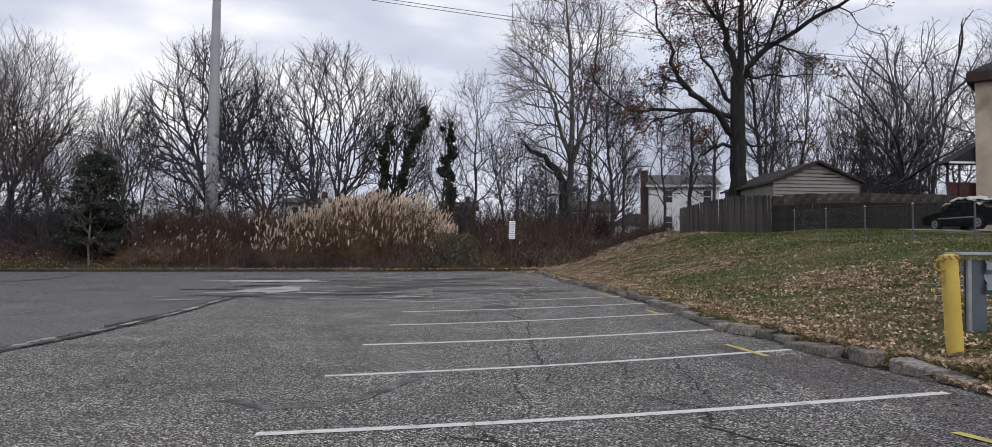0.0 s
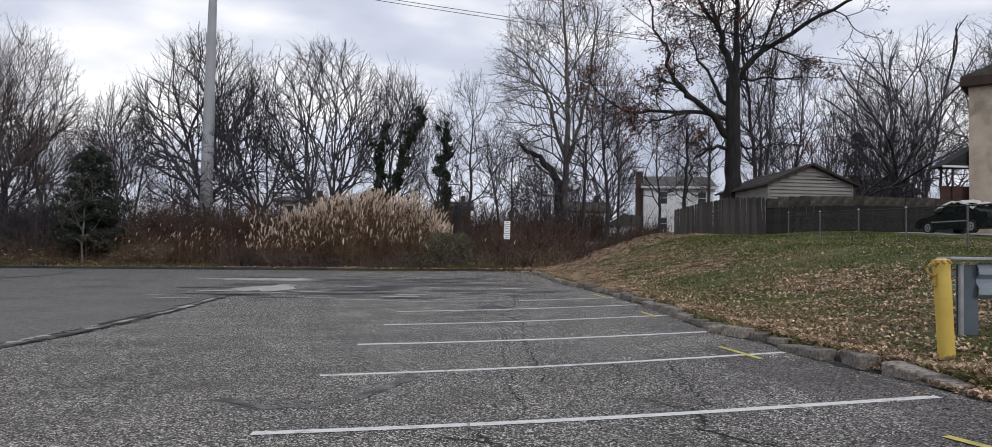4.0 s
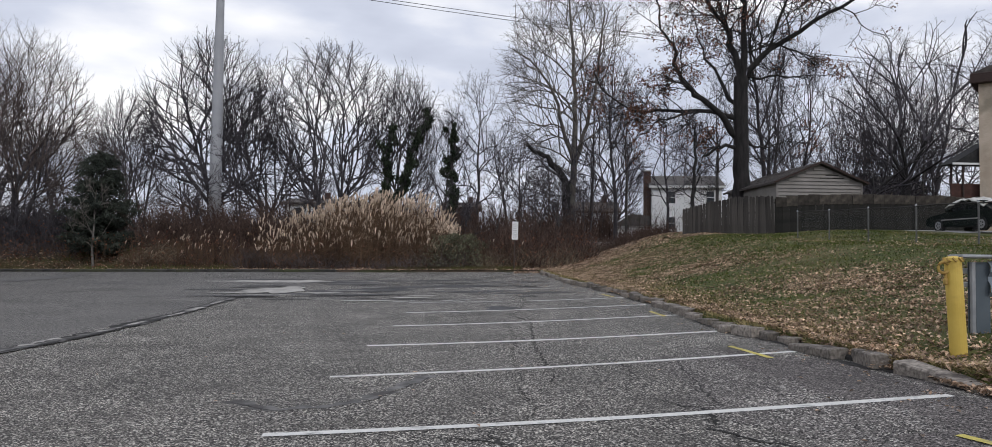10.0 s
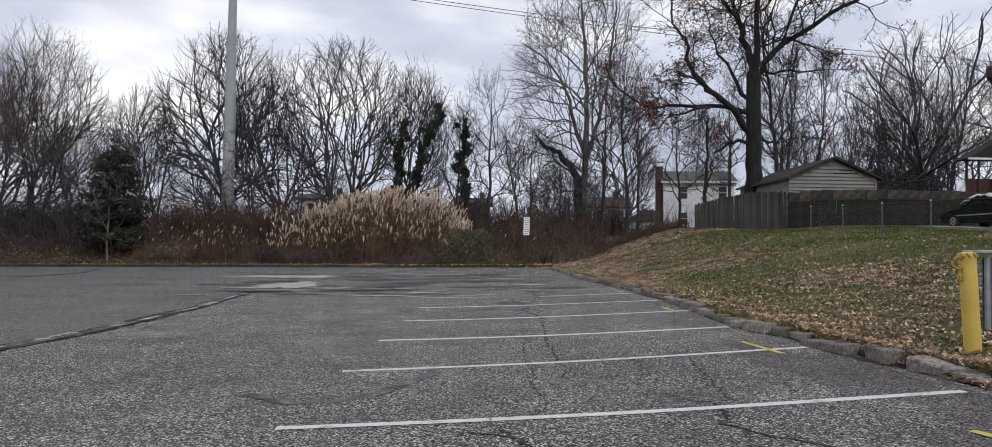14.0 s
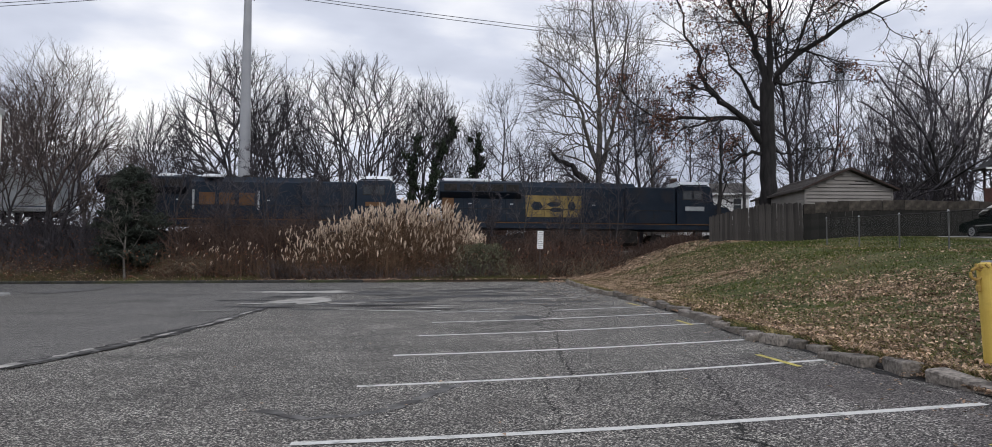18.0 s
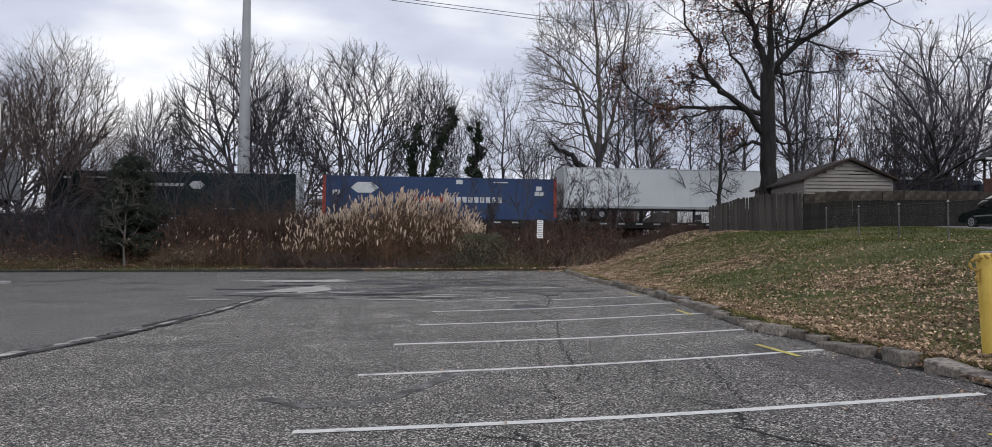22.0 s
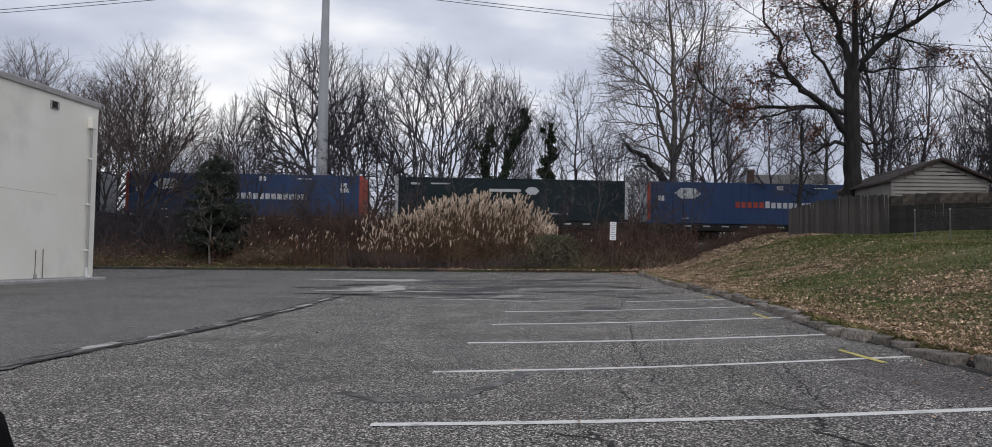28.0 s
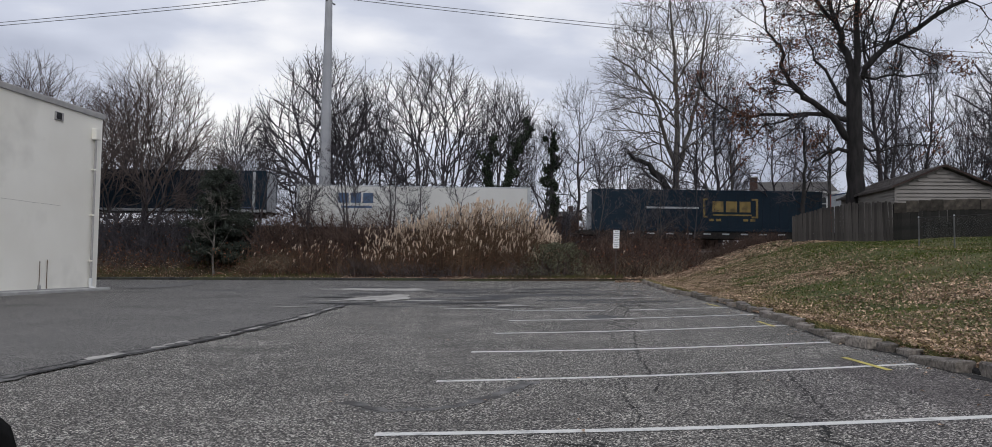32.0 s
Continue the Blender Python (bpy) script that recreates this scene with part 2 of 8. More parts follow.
M = {
    "asphalt": asphalt_material("asphalt", (0.066, 0.061, 0.0545), (0.128, 0.118, 0.1055), (0.78, 0.74, 0.66), 0.62, 0.80),
    "asphalt_new": asphalt_material("asphalt_smooth", (0.138, 0.132, 0.123), (0.176, 0.168, 0.157), (0.36, 0.345, 0.31), 0.4, 0.78),
    "asphalt_mid": asphalt_material("asphalt_mid", (0.080, 0.073, 0.069), (0.138, 0.126, 0.117), (0.74, 0.70, 0.635), 0.52, 0.88),
    "asphalt_dark": asphalt_material("asphalt_dark", (0.082, 0.072, 0.068), (0.124, 0.111, 0.104), (0.42, 0.385, 0.36), 0.44, 0.88),
    "scraped": mat("scraped_asphalt", (0.085, 0.083, 0.080), (0.21, 0.205, 0.197), 7, 0.85, 0.3, 40, c=(0.07, 0.066, 0.063), c_scale=5, c_lo=0.5, c_hi=0.62),
    "crack": mat("crack", (0.012, 0.012, 0.012), (0.05, 0.047, 0.044), 12, 0.95, 0.3),
    "patch": mat("pale_patch", (0.33, 0.315, 0.29), (0.52, 0.50, 0.465), 2.5, 0.9, 0.4, 40, c=(0.12, 0.115, 0.11), c_scale=1.4, c_lo=0.55, c_hi=0.7),
    "damp": mat("damp_asphalt", (0.014, 0.014, 0.015), (0.062, 0.060, 0.058), 2.2, 0.55, 0.3, 50),
    "white_line": worn_paint("white_line", (0.74, 0.73, 0.695), (0.13, 0.13, 0.125), 0.54, 0.72),
    "old_line": worn_paint("worn_line", (0.60, 0.60, 0.58), (0.12, 0.12, 0.12), 0.48, 0.66),
    "yellow_line": worn_paint("yellow_line", (0.62, 0.53, 0.13), (0.10, 0.10, 0.10), 0.50, 0.75),
    "granite": mat("granite", (0.100, 0.087, 0.075), (0.34, 0.302, 0.262), 24, 0.9, 0.6, 40, c=(0.075, 0.064, 0.056), c_scale=5.0, c_lo=0.54, c_hi=0.68, per_object=0.38),
    "kerb": mat("kerb_asphalt", (0.022, 0.022, 0.021), (0.065, 0.062, 0.056), 3, 0.9, 0.5, 12, c=(0.055, 0.060, 0.028), c_scale=0.7),
    "ground": mat("ground_litter", (0.050, 0.036, 0.026), (0.110, 0.078, 0.054), 2.2, 0.95, 0.9, 9, c=(0.050, 0.054, 0.022), c_scale=0.25, c_lo=0.5, c_hi=0.62),
    "lawn": mat("lawn", (0.028, 0.041, 0.006), (0.088, 0.094, 0.018), 3.5, 0.95, 0.9, 26, c=(0.13, 0.108, 0.045), c_scale=0.32, c_lo=0.52, c_hi=0.72),
    "grass": mat("grass_blades", (0.032, 0.052, 0.006), (0.096, 0.116, 0.018), 0.8, 0.9, 0, island=0.5, c=(0.19, 0.16, 0.06), c_scale=0.35, c_lo=0.52, c_hi=0.70),
    "verge": mat("verge_grass", (0.050, 0.043, 0.020), (0.135, 0.105, 0.055), 0.5, 0.9, 0, island=0.4, c=(0.075, 0.085, 0.018), c_scale=0.5, c_lo=0.5, c_hi=0.62),
    "leaf": mat("fallen_leaf", (0.135, 0.082, 0.050), (0.63, 0.465, 0.335), 2.5, 0.85, 0, island=0.78),
    "ballast": mat("ballast", (0.10, 0.095, 0.09), (0.22, 0.21, 0.20), 14, 0.95, 1.0, 18),
    "steel": mat("rail_steel", (0.10, 0.075, 0.06), (0.17, 0.14, 0.12), 8, 0.5, 0.2, metal=0.7),
    "tie": mat("tie_wood", (0.05, 0.042, 0.036), (0.09, 0.075, 0.065), 6, 0.95, 0.5),
    # bark, twig and twig_brown: some pale bluish distance haze is mixed into the colour
    "bark": mat("bark_dark", (0.0347, 0.0314, 0.0351), (0.0784, 0.0706, 0.0753), 5, 0.95, 1.0, 9, stretch=(1, 1, 0.25)),
    "bark_oak": mat("oak_bark", (0.013, 0.012, 0.012), (0.034, 0.031, 0.031), 5, 0.95, 1.0, 9, stretch=(1, 1, 0.25)),
    "bark_grey": mat("bark_grey", (0.046, 0.042, 0.041), (0.100, 0.092, 0.088), 4, 0.95, 0.8, 9, stretch=(1, 1, 0.3)),
    "bark_pale": mat("bark_pale", (0.075, 0.067, 0.060), (0.21, 0.195, 0.175), 1.6, 0.9, 0.5, 8, c=(0.10, 0.085, 0.07), c_scale=0.8),
    "twig": mat("twigs", (0.0426, 0.0392, 0.0452), (0.0896, 0.0818, 0.0916), 2, 0.95, 0, island=0.3),
    "twig_pale": mat("pale_twigs", (0.075, 0.066, 0.060), (0.165, 0.148, 0.132), 1.2, 0.95, 0, island=0.3),
    "twig_red": mat("red_brown_brush", (0.052, 0.033, 0.028), (0.115, 0.076, 0.060), 0.7, 0.95, 0, island=0.4),
    "twig_brown": mat("brown_brush", (0.056, 0.0448, 0.0426), (0.1322, 0.1053, 0.0978), 0.6, 0.95, 0, island=0.4),
    "dead_leaf": mat("dead_oak_leaf", (0.095, 0.040, 0.027), (0.20, 0.092, 0.054), 0.5, 0.9, 0, island=0.4),
    "ivy": mat("ivy_leaf", (0.013, 0.021, 0.012), (0.033, 0.045, 0.024), 1.0, 0.6, 0, island=0.4),
    "vine": mat("shrub_leaf", (0.068, 0.074, 0.042), (0.185, 0.175, 0.11), 1.0, 0.75, 0, island=0.45),
    "needle": mat("needles", (0.024, 0.032, 0.026), (0.058, 0.066, 0.050), 0.8, 0.8, 0, island=0.3),
    "reed": mat("reed_stalk", (0.070, 0.042, 0.026), (0.155, 0.098, 0.060), 0.6, 0.9, 0, island=0.35),
    "straw": mat("dry_straw", (0.105, 0.080, 0.056), (0.27, 0.215, 0.15), 1.5, 0.95, 0, island=0.45),
    "dead_grass": mat("dead_grass", (0.15, 0.120, 0.050), (0.37, 0.295, 0.145), 1.5, 0.95, 0, island=0.45),
    "plume": mat("reed_plume", (0.36, 0.27, 0.195), (0.70, 0.565, 0.445), 1.2, 0.95, 0, island=0.3),
    "pole": mat("galvanised_pole", (0.33, 0.34, 0.36), (0.41, 0.42, 0.44), 0.7, 0.6, 0.1),
    "cable": mat("cable", (0.10, 0.10, 0.11), (0.14, 0.14, 0.15), 5, 0.7, 0),
    "stucco": mat("cream_stucco", (0.79, 0.765, 0.69), (0.87, 0.85, 0.78), 0.35, 0.9, 0.25, 30, c=(0.52, 0.50, 0.45), c_scale=0.3, c_lo=0.55, c_hi=0.8),
    "stain": mat("stucco_stain", (0.40, 0.38, 0.34), (0.60, 0.57, 0.51), 2.5, 0.9, 0.2),
    "trim_grey": mat("roof_edge_metal", (0.33, 0.32, 0.31), (0.42, 0.41, 0.40), 2, 0.5, 0.05, metal=0.3),
    "white_metal": mat("white_metal", (0.62, 0.63, 0.63), (0.74, 0.75, 0.75), 1.5, 0.5, 0.05),
    "dark": mat("near_black", (0.012, 0.012, 0.013), (0.03, 0.03, 0.03), 5, 0.8, 0),
    "siding": mat("vinyl_siding", (0.205, 0.190, 0.175), (0.275, 0.256, 0.236), 0.8, 0.7, 0.05, per_object=0.05),
    "white_siding": mat("white_siding", (0.80, 0.81, 0.82), (0.86, 0.87, 0.88), 0.6, 0.7, 0.05),
    "shingle": mat("roof_shingle", (0.055, 0.048, 0.045), (0.105, 0.092, 0.085), 3, 0.95, 0.6, 20, per_object=0.2),
    "roof_grey": mat("grey_shingle", (0.07, 0.064, 0.060), (0.12, 0.112, 0.106), 3, 0.95, 0.4, 20, per_object=0.15),
    "brick": mat("chimney_brick", (0.065, 0.040, 0.034), (0.11, 0.070, 0.058), 5, 0.9, 0.5),
    "fence": mat("weathered_board", (0.042, 0.038, 0.035), (0.088, 0.079, 0.072), 7, 0.95, 0.6, 14, stretch=(1, 1, 0.12), per_object=0.3),
    "dark_fence": mat("mossy_dark_board", (0.012, 0.012, 0.011), (0.030, 0.028, 0.025), 2.5, 0.95, 0.5, 10, c=(0.085, 0.080, 0.068), c_scale=1.6, c_lo=0.6, c_hi=0.75, per_object=0.25),
    "stone_top": mat("lichen_panel", (0.030, 0.026, 0.022), (0.075, 0.064, 0.053), 5, 0.95, 0.6, 14, c=(0.21, 0.195, 0.17), c_scale=3.2, c_lo=0.60, c_hi=0.72, per_object=0.3),
    "galv": mat("galvanised_post", (0.26, 0.27, 0.28), (0.38, 0.39, 0.40), 6, 0.55, 0.1, metal=0.5),
    "post_grey": mat("dull_fence_post", (0.085, 0.085, 0.085), (0.16, 0.16, 0.16), 3, 0.6, 0.1, metal=0.2),
    "wire": mat("fence_wire", (0.16, 0.165, 0.165), (0.22, 0.225, 0.225), 6, 0.6, 0, metal=0.4),
    "guard": mat("guardrail_steel", (0.21, 0.25, 0.29), (0.33, 0.38, 0.42), 2.5, 0.5, 0.15, metal=0.35, c=(0.16, 0.15, 0.13), c_scale=1.5, c_lo=0.6, c_hi=0.8),
    "guard_dark": mat("dark_weathered_post", (0.085, 0.105, 0.125), (0.13, 0.155, 0.175), 2.5, 0.6, 0.2, metal=0.2, c=(0.10, 0.095, 0.085), c_scale=3, c_lo=0.6, c_hi=0.8),
    "yellow": mat("yellow_paint", (0.60, 0.42, 0.085), (0.70, 0.51, 0.12), 3, 0.55, 0.2, 18, c=(0.42, 0.27, 0.06), c_scale=4, c_lo=0.58, c_hi=0.75),
    "rust": mat("rusty_chain", (0.28, 0.17, 0.05), (0.48, 0.33, 0.09), 20, 0.8, 0.3),
    "rust_dark": mat("dark_rust", (0.10, 0.07, 0.05), (0.20, 0.15, 0.11), 12, 0.85, 0.2),
    "concrete": mat("concrete_drive", (0.30, 0.30, 0.295), (0.42, 0.42, 0.41), 2, 0.9, 0.2),
    "tan_wall": mat("tan_stucco_wall", (0.40, 0.325, 0.25), (0.55, 0.46, 0.37), 1.1, 0.95, 0.8, 7, c=(0.30, 0.26, 0.20), c_scale=0.9),
    "brown_trim": mat("brown_fascia", (0.034, 0.020, 0.017), (0.055, 0.034, 0.028), 3, 0.7, 0.1),
    "red_brown": mat("red_brown_boards", (0.050, 0.024, 0.020), (0.085, 0.040, 0.032), 3, 0.9, 0.3),
    "car_green": mat("dark_green_paint", (0.004, 0.007, 0.006), (0.006, 0.010, 0.009), 2, 0.5, 0, spec=0.10),
    "car_glass": mat("car_glass", (0.012, 0.014, 0.015), (0.02, 0.022, 0.024), 2, 0.15, 0, spec=0.4),
    "tyre": mat("tyre_rubber", (0.012, 0.012, 0.012), (0.024, 0.024, 0.024), 9, 0.9, 0.2),
    "rim": mat("alloy_rim", (0.42, 0.43, 0.44), (0.55, 0.56, 0.57), 6, 0.35, 0, metal=0.7),
    "cover": mat("pale_tarp", (0.44, 0.43, 0.40), (0.64, 0.63, 0.60), 2.5, 0.85, 0.6, 7, c=(0.18, 0.16, 0.13), c_scale=2.4, c_lo=0.56, c_hi=0.64),
    "black_plastic": mat("black_plastic", (0.006, 0.006, 0.006), (0.011, 0.011, 0.011), 30, 0.9, 0.2, 80, spec=0.1),
    "sign_white": mat("sign_white", (0.80, 0.81, 0.81), (0.88, 0.89, 0.89), 3, 0.5, 0.05),
    "sign_ink": mat("sign_ink", (0.24, 0.24, 0.25), (0.34, 0.34, 0.35), 8, 0.6, 0),
    "sign_post": mat("brown_sign_post", (0.055, 0.040, 0.035), (0.085, 0.062, 0.052), 6, 0.8, 0.2),
    "loco_blue": mat("dark_blue_loco_paint", (0.011, 0.019, 0.034), (0.019, 0.030, 0.047), 0.8, 0.5, 0.05, spec=0.2, c=(0.026, 0.029, 0.036), c_scale=0.9),
    "loco_yellow": mat("faded_loco_yellow", (0.23, 0.165, 0.055), (0.36, 0.26, 0.09), 1.5, 0.6, 0.05, c=(0.15, 0.11, 0.05), c_scale=2),
    "loco_orange": mat("faded_loco_orange", (0.105, 0.052, 0.022), (0.17, 0.085, 0.036), 1.5, 0.6, 0.05),
    "under": mat("grimy_running_gear", (0.014, 0.013, 0.012), (0.036, 0.032, 0.029), 5, 0.85, 0.3),
    "glass": mat("cab_glass", (0.03, 0.036, 0.042), (0.05, 0.058, 0.066), 2, 0.12, 0, spec=0.5),
    "box_blue": mat("container_blue", (0.028, 0.056, 0.135), (0.039, 0.073, 0.165), 0.5, 0.55, 0.05, spec=0.25, c=(0.045, 0.07, 0.14), c_scale=0.8, c_lo=0.56, c_hi=0.8),
    "box_navy": mat("container_navy", (0.008, 0.020, 0.034), (0.012, 0.027, 0.044), 0.5, 0.6, 0.05, spec=0.2, c=(0.017, 0.031, 0.046), c_scale=0.8, c_lo=0.56, c_hi=0.8),
    "box_green": mat("container_green", (0.008, 0.016, 0.020), (0.013, 0.024, 0.028), 0.5, 0.6, 0.05, spec=0.2, c=(0.020, 0.031, 0.034), c_scale=0.8, c_lo=0.56, c_hi=0.8),
    "box_white": mat("trailer_white", (0.78, 0.82, 0.85), (0.83, 0.86, 0.88), 0.4, 0.5, 0.04, c=(0.68, 0.71, 0.74), c_scale=0.5, c_lo=0.58, c_hi=0.9),
    "box_cream": mat("container_cream", (0.58, 0.58, 0.56), (0.68, 0.68, 0.66), 0.4, 0.5, 0.04, c=(0.48, 0.47, 0.44), c_scale=0.6, c_lo=0.54, c_hi=0.8),
    "mark_white": mat("white_marking", (0.50, 0.53, 0.56), (0.66, 0.68, 0.70), 3, 0.6, 0),
    "mark_red": mat("red_marking", (0.30, 0.05, 0.03), (0.40, 0.075, 0.05), 3, 0.6, 0),
    "mark_blue": mat("blue_marking", (0.06, 0.10, 0.18), (0.09, 0.14, 0.24), 3, 0.6, 0),
    "grey_post": mat("aluminium_corner_post", (0.40, 0.42, 0.44), (0.52, 0.54, 0.56), 3, 0.45, 0.05, metal=0.4),
}

# ---- mesh helpers ----


class Geo:
    """Vertices and faces gathered for one mesh."""

    def __init__(self):
        self.v, self.f = [], []

    def add(self, verts, faces):
        k = len(self.v)
        self.v.extend(verts)
        self.f.extend([tuple(i + k for i in f) for f in faces])
        return self

    def box(self, x0, x1, y0, y1, z0, z1, c=0.0):
        """A box between two corners; c: the width of its chamfered edges."""
        if c <= 0:
            return self.add([(x, y, z) for x in (x0, x1) for y in (y0, y1) for z in (z0, z1)],
                            [(0, 1, 3, 2), (4, 6, 7, 5), (0, 4, 5, 1), (2, 3, 7, 6), (0, 2, 6, 4), (1, 5, 7, 3)])
        c = min(c, (x1 - x0) * 0.49, (y1 - y0) * 0.49, (z1 - z0) * 0.49)
        vs = []
        idx = {}
        for i, (x, sx) in enumerate(((x0, 1), (x1, -1))):
            for j, (y, sy) in enumerate(((y0, 1), (y1, -1))):
                for k, (z, sz) in enumerate(((z0, 1), (z1, -1))):
                    for a, q in enumerate(((x, y + sy * c, z + sz * c), (x + sx * c, y, z + sz * c), (x + sx * c, y + sy * c, z))):
                        idx[i, j, k, a] = len(vs)
                        vs.append(q)
        fs = []
        for i in (0, 1):
            fs.append(tuple(idx[i, j, k, 0] for j, k in ((0, 0), (0, 1), (1, 1), (1, 0))))
            fs.append(tuple(idx[j, i, k, 1] for j, k in ((0, 0), (0, 1), (1, 1), (1, 0))))
            fs.append(tuple(idx[j, k, i, 2] for j, k in ((0, 0), (0, 1), (1, 1), (1, 0))))
        for j in (0, 1):
            for k in (0, 1):
                fs.append((idx[0, j, k, 1], idx[1, j, k, 1], idx[1, j, k, 2], idx[0, j, k, 2]))
                fs.append((idx[j, 0, k, 0], idx[j, 1, k, 0], idx[j, 1, k, 2], idx[j, 0, k, 2]))
                fs.append((idx[j, k, 0, 0], idx[j, k, 1, 0], idx[j, k, 1, 1], idx[j, k, 0, 1]))
        for i in (0, 1):
            for j in (0, 1):
                for k in (0, 1):
                    fs.append((idx[i, j, k, 0], idx[i, j, k, 1], idx[i, j, k, 2]))
        return self.add(vs, fs)

    def tube(self, points, radii, sides=8, caps=True):
        """A tube along points."""
        pts = [Vector(p) for p in points]
        k = len(self.v)
        for i, p in enumerate(pts):
            d = (pts[min(i + 1, len(pts) - 1)] - pts[max(i - 1, 0)])
            d = d.normalized() if d.length > 1e-9 else Vector((0, 0, 1))
            a = d.cross(Vector((0, 0, 1)) if abs(d.z) < 0.9 else Vector((1, 0, 0))).normalized()
            b = d.cross(a)
            r = radii[i] if hasattr(radii, "__len__") else radii
            for s in range(sides):
                w = 2 * pi * s / sides
                self.v.append(tuple(p + (a * cos(w) + b * sin(w)) * r))
        for i in range(len(pts) - 1):
            for s in range(sides):
                q = (s + 1) % sides
                self.f.append((k + i * sides + s, k + i * sides + q, k + (i + 1) * sides + q, k + (i + 1) * sides + s))
        if caps:
            self.f.append(tuple(k + s for s in range(sides)))
            self.f.append(tuple(k + (len(pts) - 1) * sides + s for s in reversed(range(sides))))
        return self

    def spike(self, points, r):
        """A thin three-sided twig that ends in a point."""
        pts = [Vector(p) for p in points]
        d = (pts[-1] - pts[0]).normalized()
        a = d.cross(Vector((0, 0, 1)) if abs(d.z) < 0.9 else Vector((1, 0, 0))).normalized() * r
        b = d.cross(a)
        k = len(self.v)
        for i, p in enumerate(pts[:-1]):
            w = 1 - 0.45 * i / max(1, len(pts) - 1)
            self.v += [tuple(p + a * w), tuple(p + (b * 0.87 - a * 0.5) * w), tuple(p - (b * 0.87 + a * 0.5) * w)]
        self.v.append(tuple(pts[-1]))
        for i in range(len(pts) - 2):
            j = k + 3 * i
            self.f += [(j, j + 1, j + 4, j + 3), (j + 1, j + 2, j + 5, j + 4), (j + 2, j, j + 3, j + 5)]
        j, e = k + 3 * (len(pts) - 2), len(self.v) - 1
        self.f += [(j, j + 1, e), (j + 1, j + 2, e), (j + 2, j, e)]
        return self

    def prism(self, outline, axis, a, b):
        """An outline of (p, q) pairs pushed along an axis from a to b."""
        n = len(outline)
        put = {"x": lambda p, q, h: (h, p, q), "y": lambda p, q, h: (p, h, q), "z": lambda p, q, h: (p, q, h)}[axis]
        return self.add([put(p, q, h) for h in (a, b) for p, q in outline],
                        [tuple(range(n)), tuple(reversed(range(n, 2 * n)))] + [(i, (i + 1) % n, n + (i + 1) % n, n + i) for i in range(n)])

    def mesh(self, name, material, smooth=False):
        me = bpy.data.meshes.new(name)
        me.from_pydata(self.v, [], self.f)
        me.materials.append(M[material] if isinstance(material, str) else material)
        if smooth:
            me.polygons.foreach_set("use_smooth", [True] * len(me.polygons))
        me.update()
        return me


def mended(me):
    """Faces turned outward."""
    bm = bmesh.new()
    bm.from_mesh(me)
    bmesh.ops.recalc_face_normals(bm, faces=bm.faces)
    bm.to_mesh(me)
    bm.free()
    return me


def part(name, geo, material, parent=None, label="", smooth=False):
    me = geo.mesh(name, material, smooth)
    if len(me.polygons) < 4000:
        mended(me)
    ob = new(name, me)
    if parent:
        ob.parent = parent
    if label:
        tagged(ob, label)
    return ob


def base(name, m, label, category, group="", kind=""):
    ob = new(name)
    ob.empty_display_size = 0.3
    ob.matrix_world = m
    return tagged(ob, label, category, group, kind)


# ---- the lie of the land ----
LEAN = 0.038            # the bays run a little to the left of straight ahead
KERB_U, EDGE_Y = 3.58, 40.0
TRACK_Y, TRACK_K = 55.69, 0.1576
TRACK_ANGLE = math.atan(TRACK_K)
RAIL_Z = 2.55


def soft_ramp(u, start, width):
    """Nought before start, then rising one for one, with a soft bend between."""
    return width * math.log1p(math.exp(min(50.0, (u - start) / width)))


def step(t):
    t = max(0.0, min(1.0, t))
    return t * t * (3 - 2 * t)


def z_lot(x, y):
    u, ahead = min(x + LEAN * y, 3.6), max(0.0, y)
    cross = 0.042 * soft_ramp(u, -2.6, 1.2) + 0.025 * soft_ramp(u, 1.0, 0.5)
    return cross * (1 - min(ahead, 45) / 50) + 0.00038 * min(ahead, 45) ** 2 - 0.15 * step((y - 18) / 22) - 0.011 * min(40, max(0.0, -x - 2)) * min(1.0, ahead / 30)


def kerb_front(y):
    """The faces of the kerbstones along the lawn."""
    if y > 13:
        return 3.57 + 0.17 * step((y - 13) / 2.5) - 0.37 * step((y - 17) / 14)
    near = [(-99, 3.80), (6.9, 3.79), (7.1, 3.64), (8.75, 3.58), (8.95, 3.64), (9.7, 3.59), (9.85, 3.52), (10.6, 3.46), (10.9, 3.51), (12.3, 3.52), (13, 3.57)]
    for (y0, f0), (y1, f1) in zip(near, near[1:]):
        if y <= y1:
            return f0 + (f1 - f0) * (y - y0) / (y1 - y0)


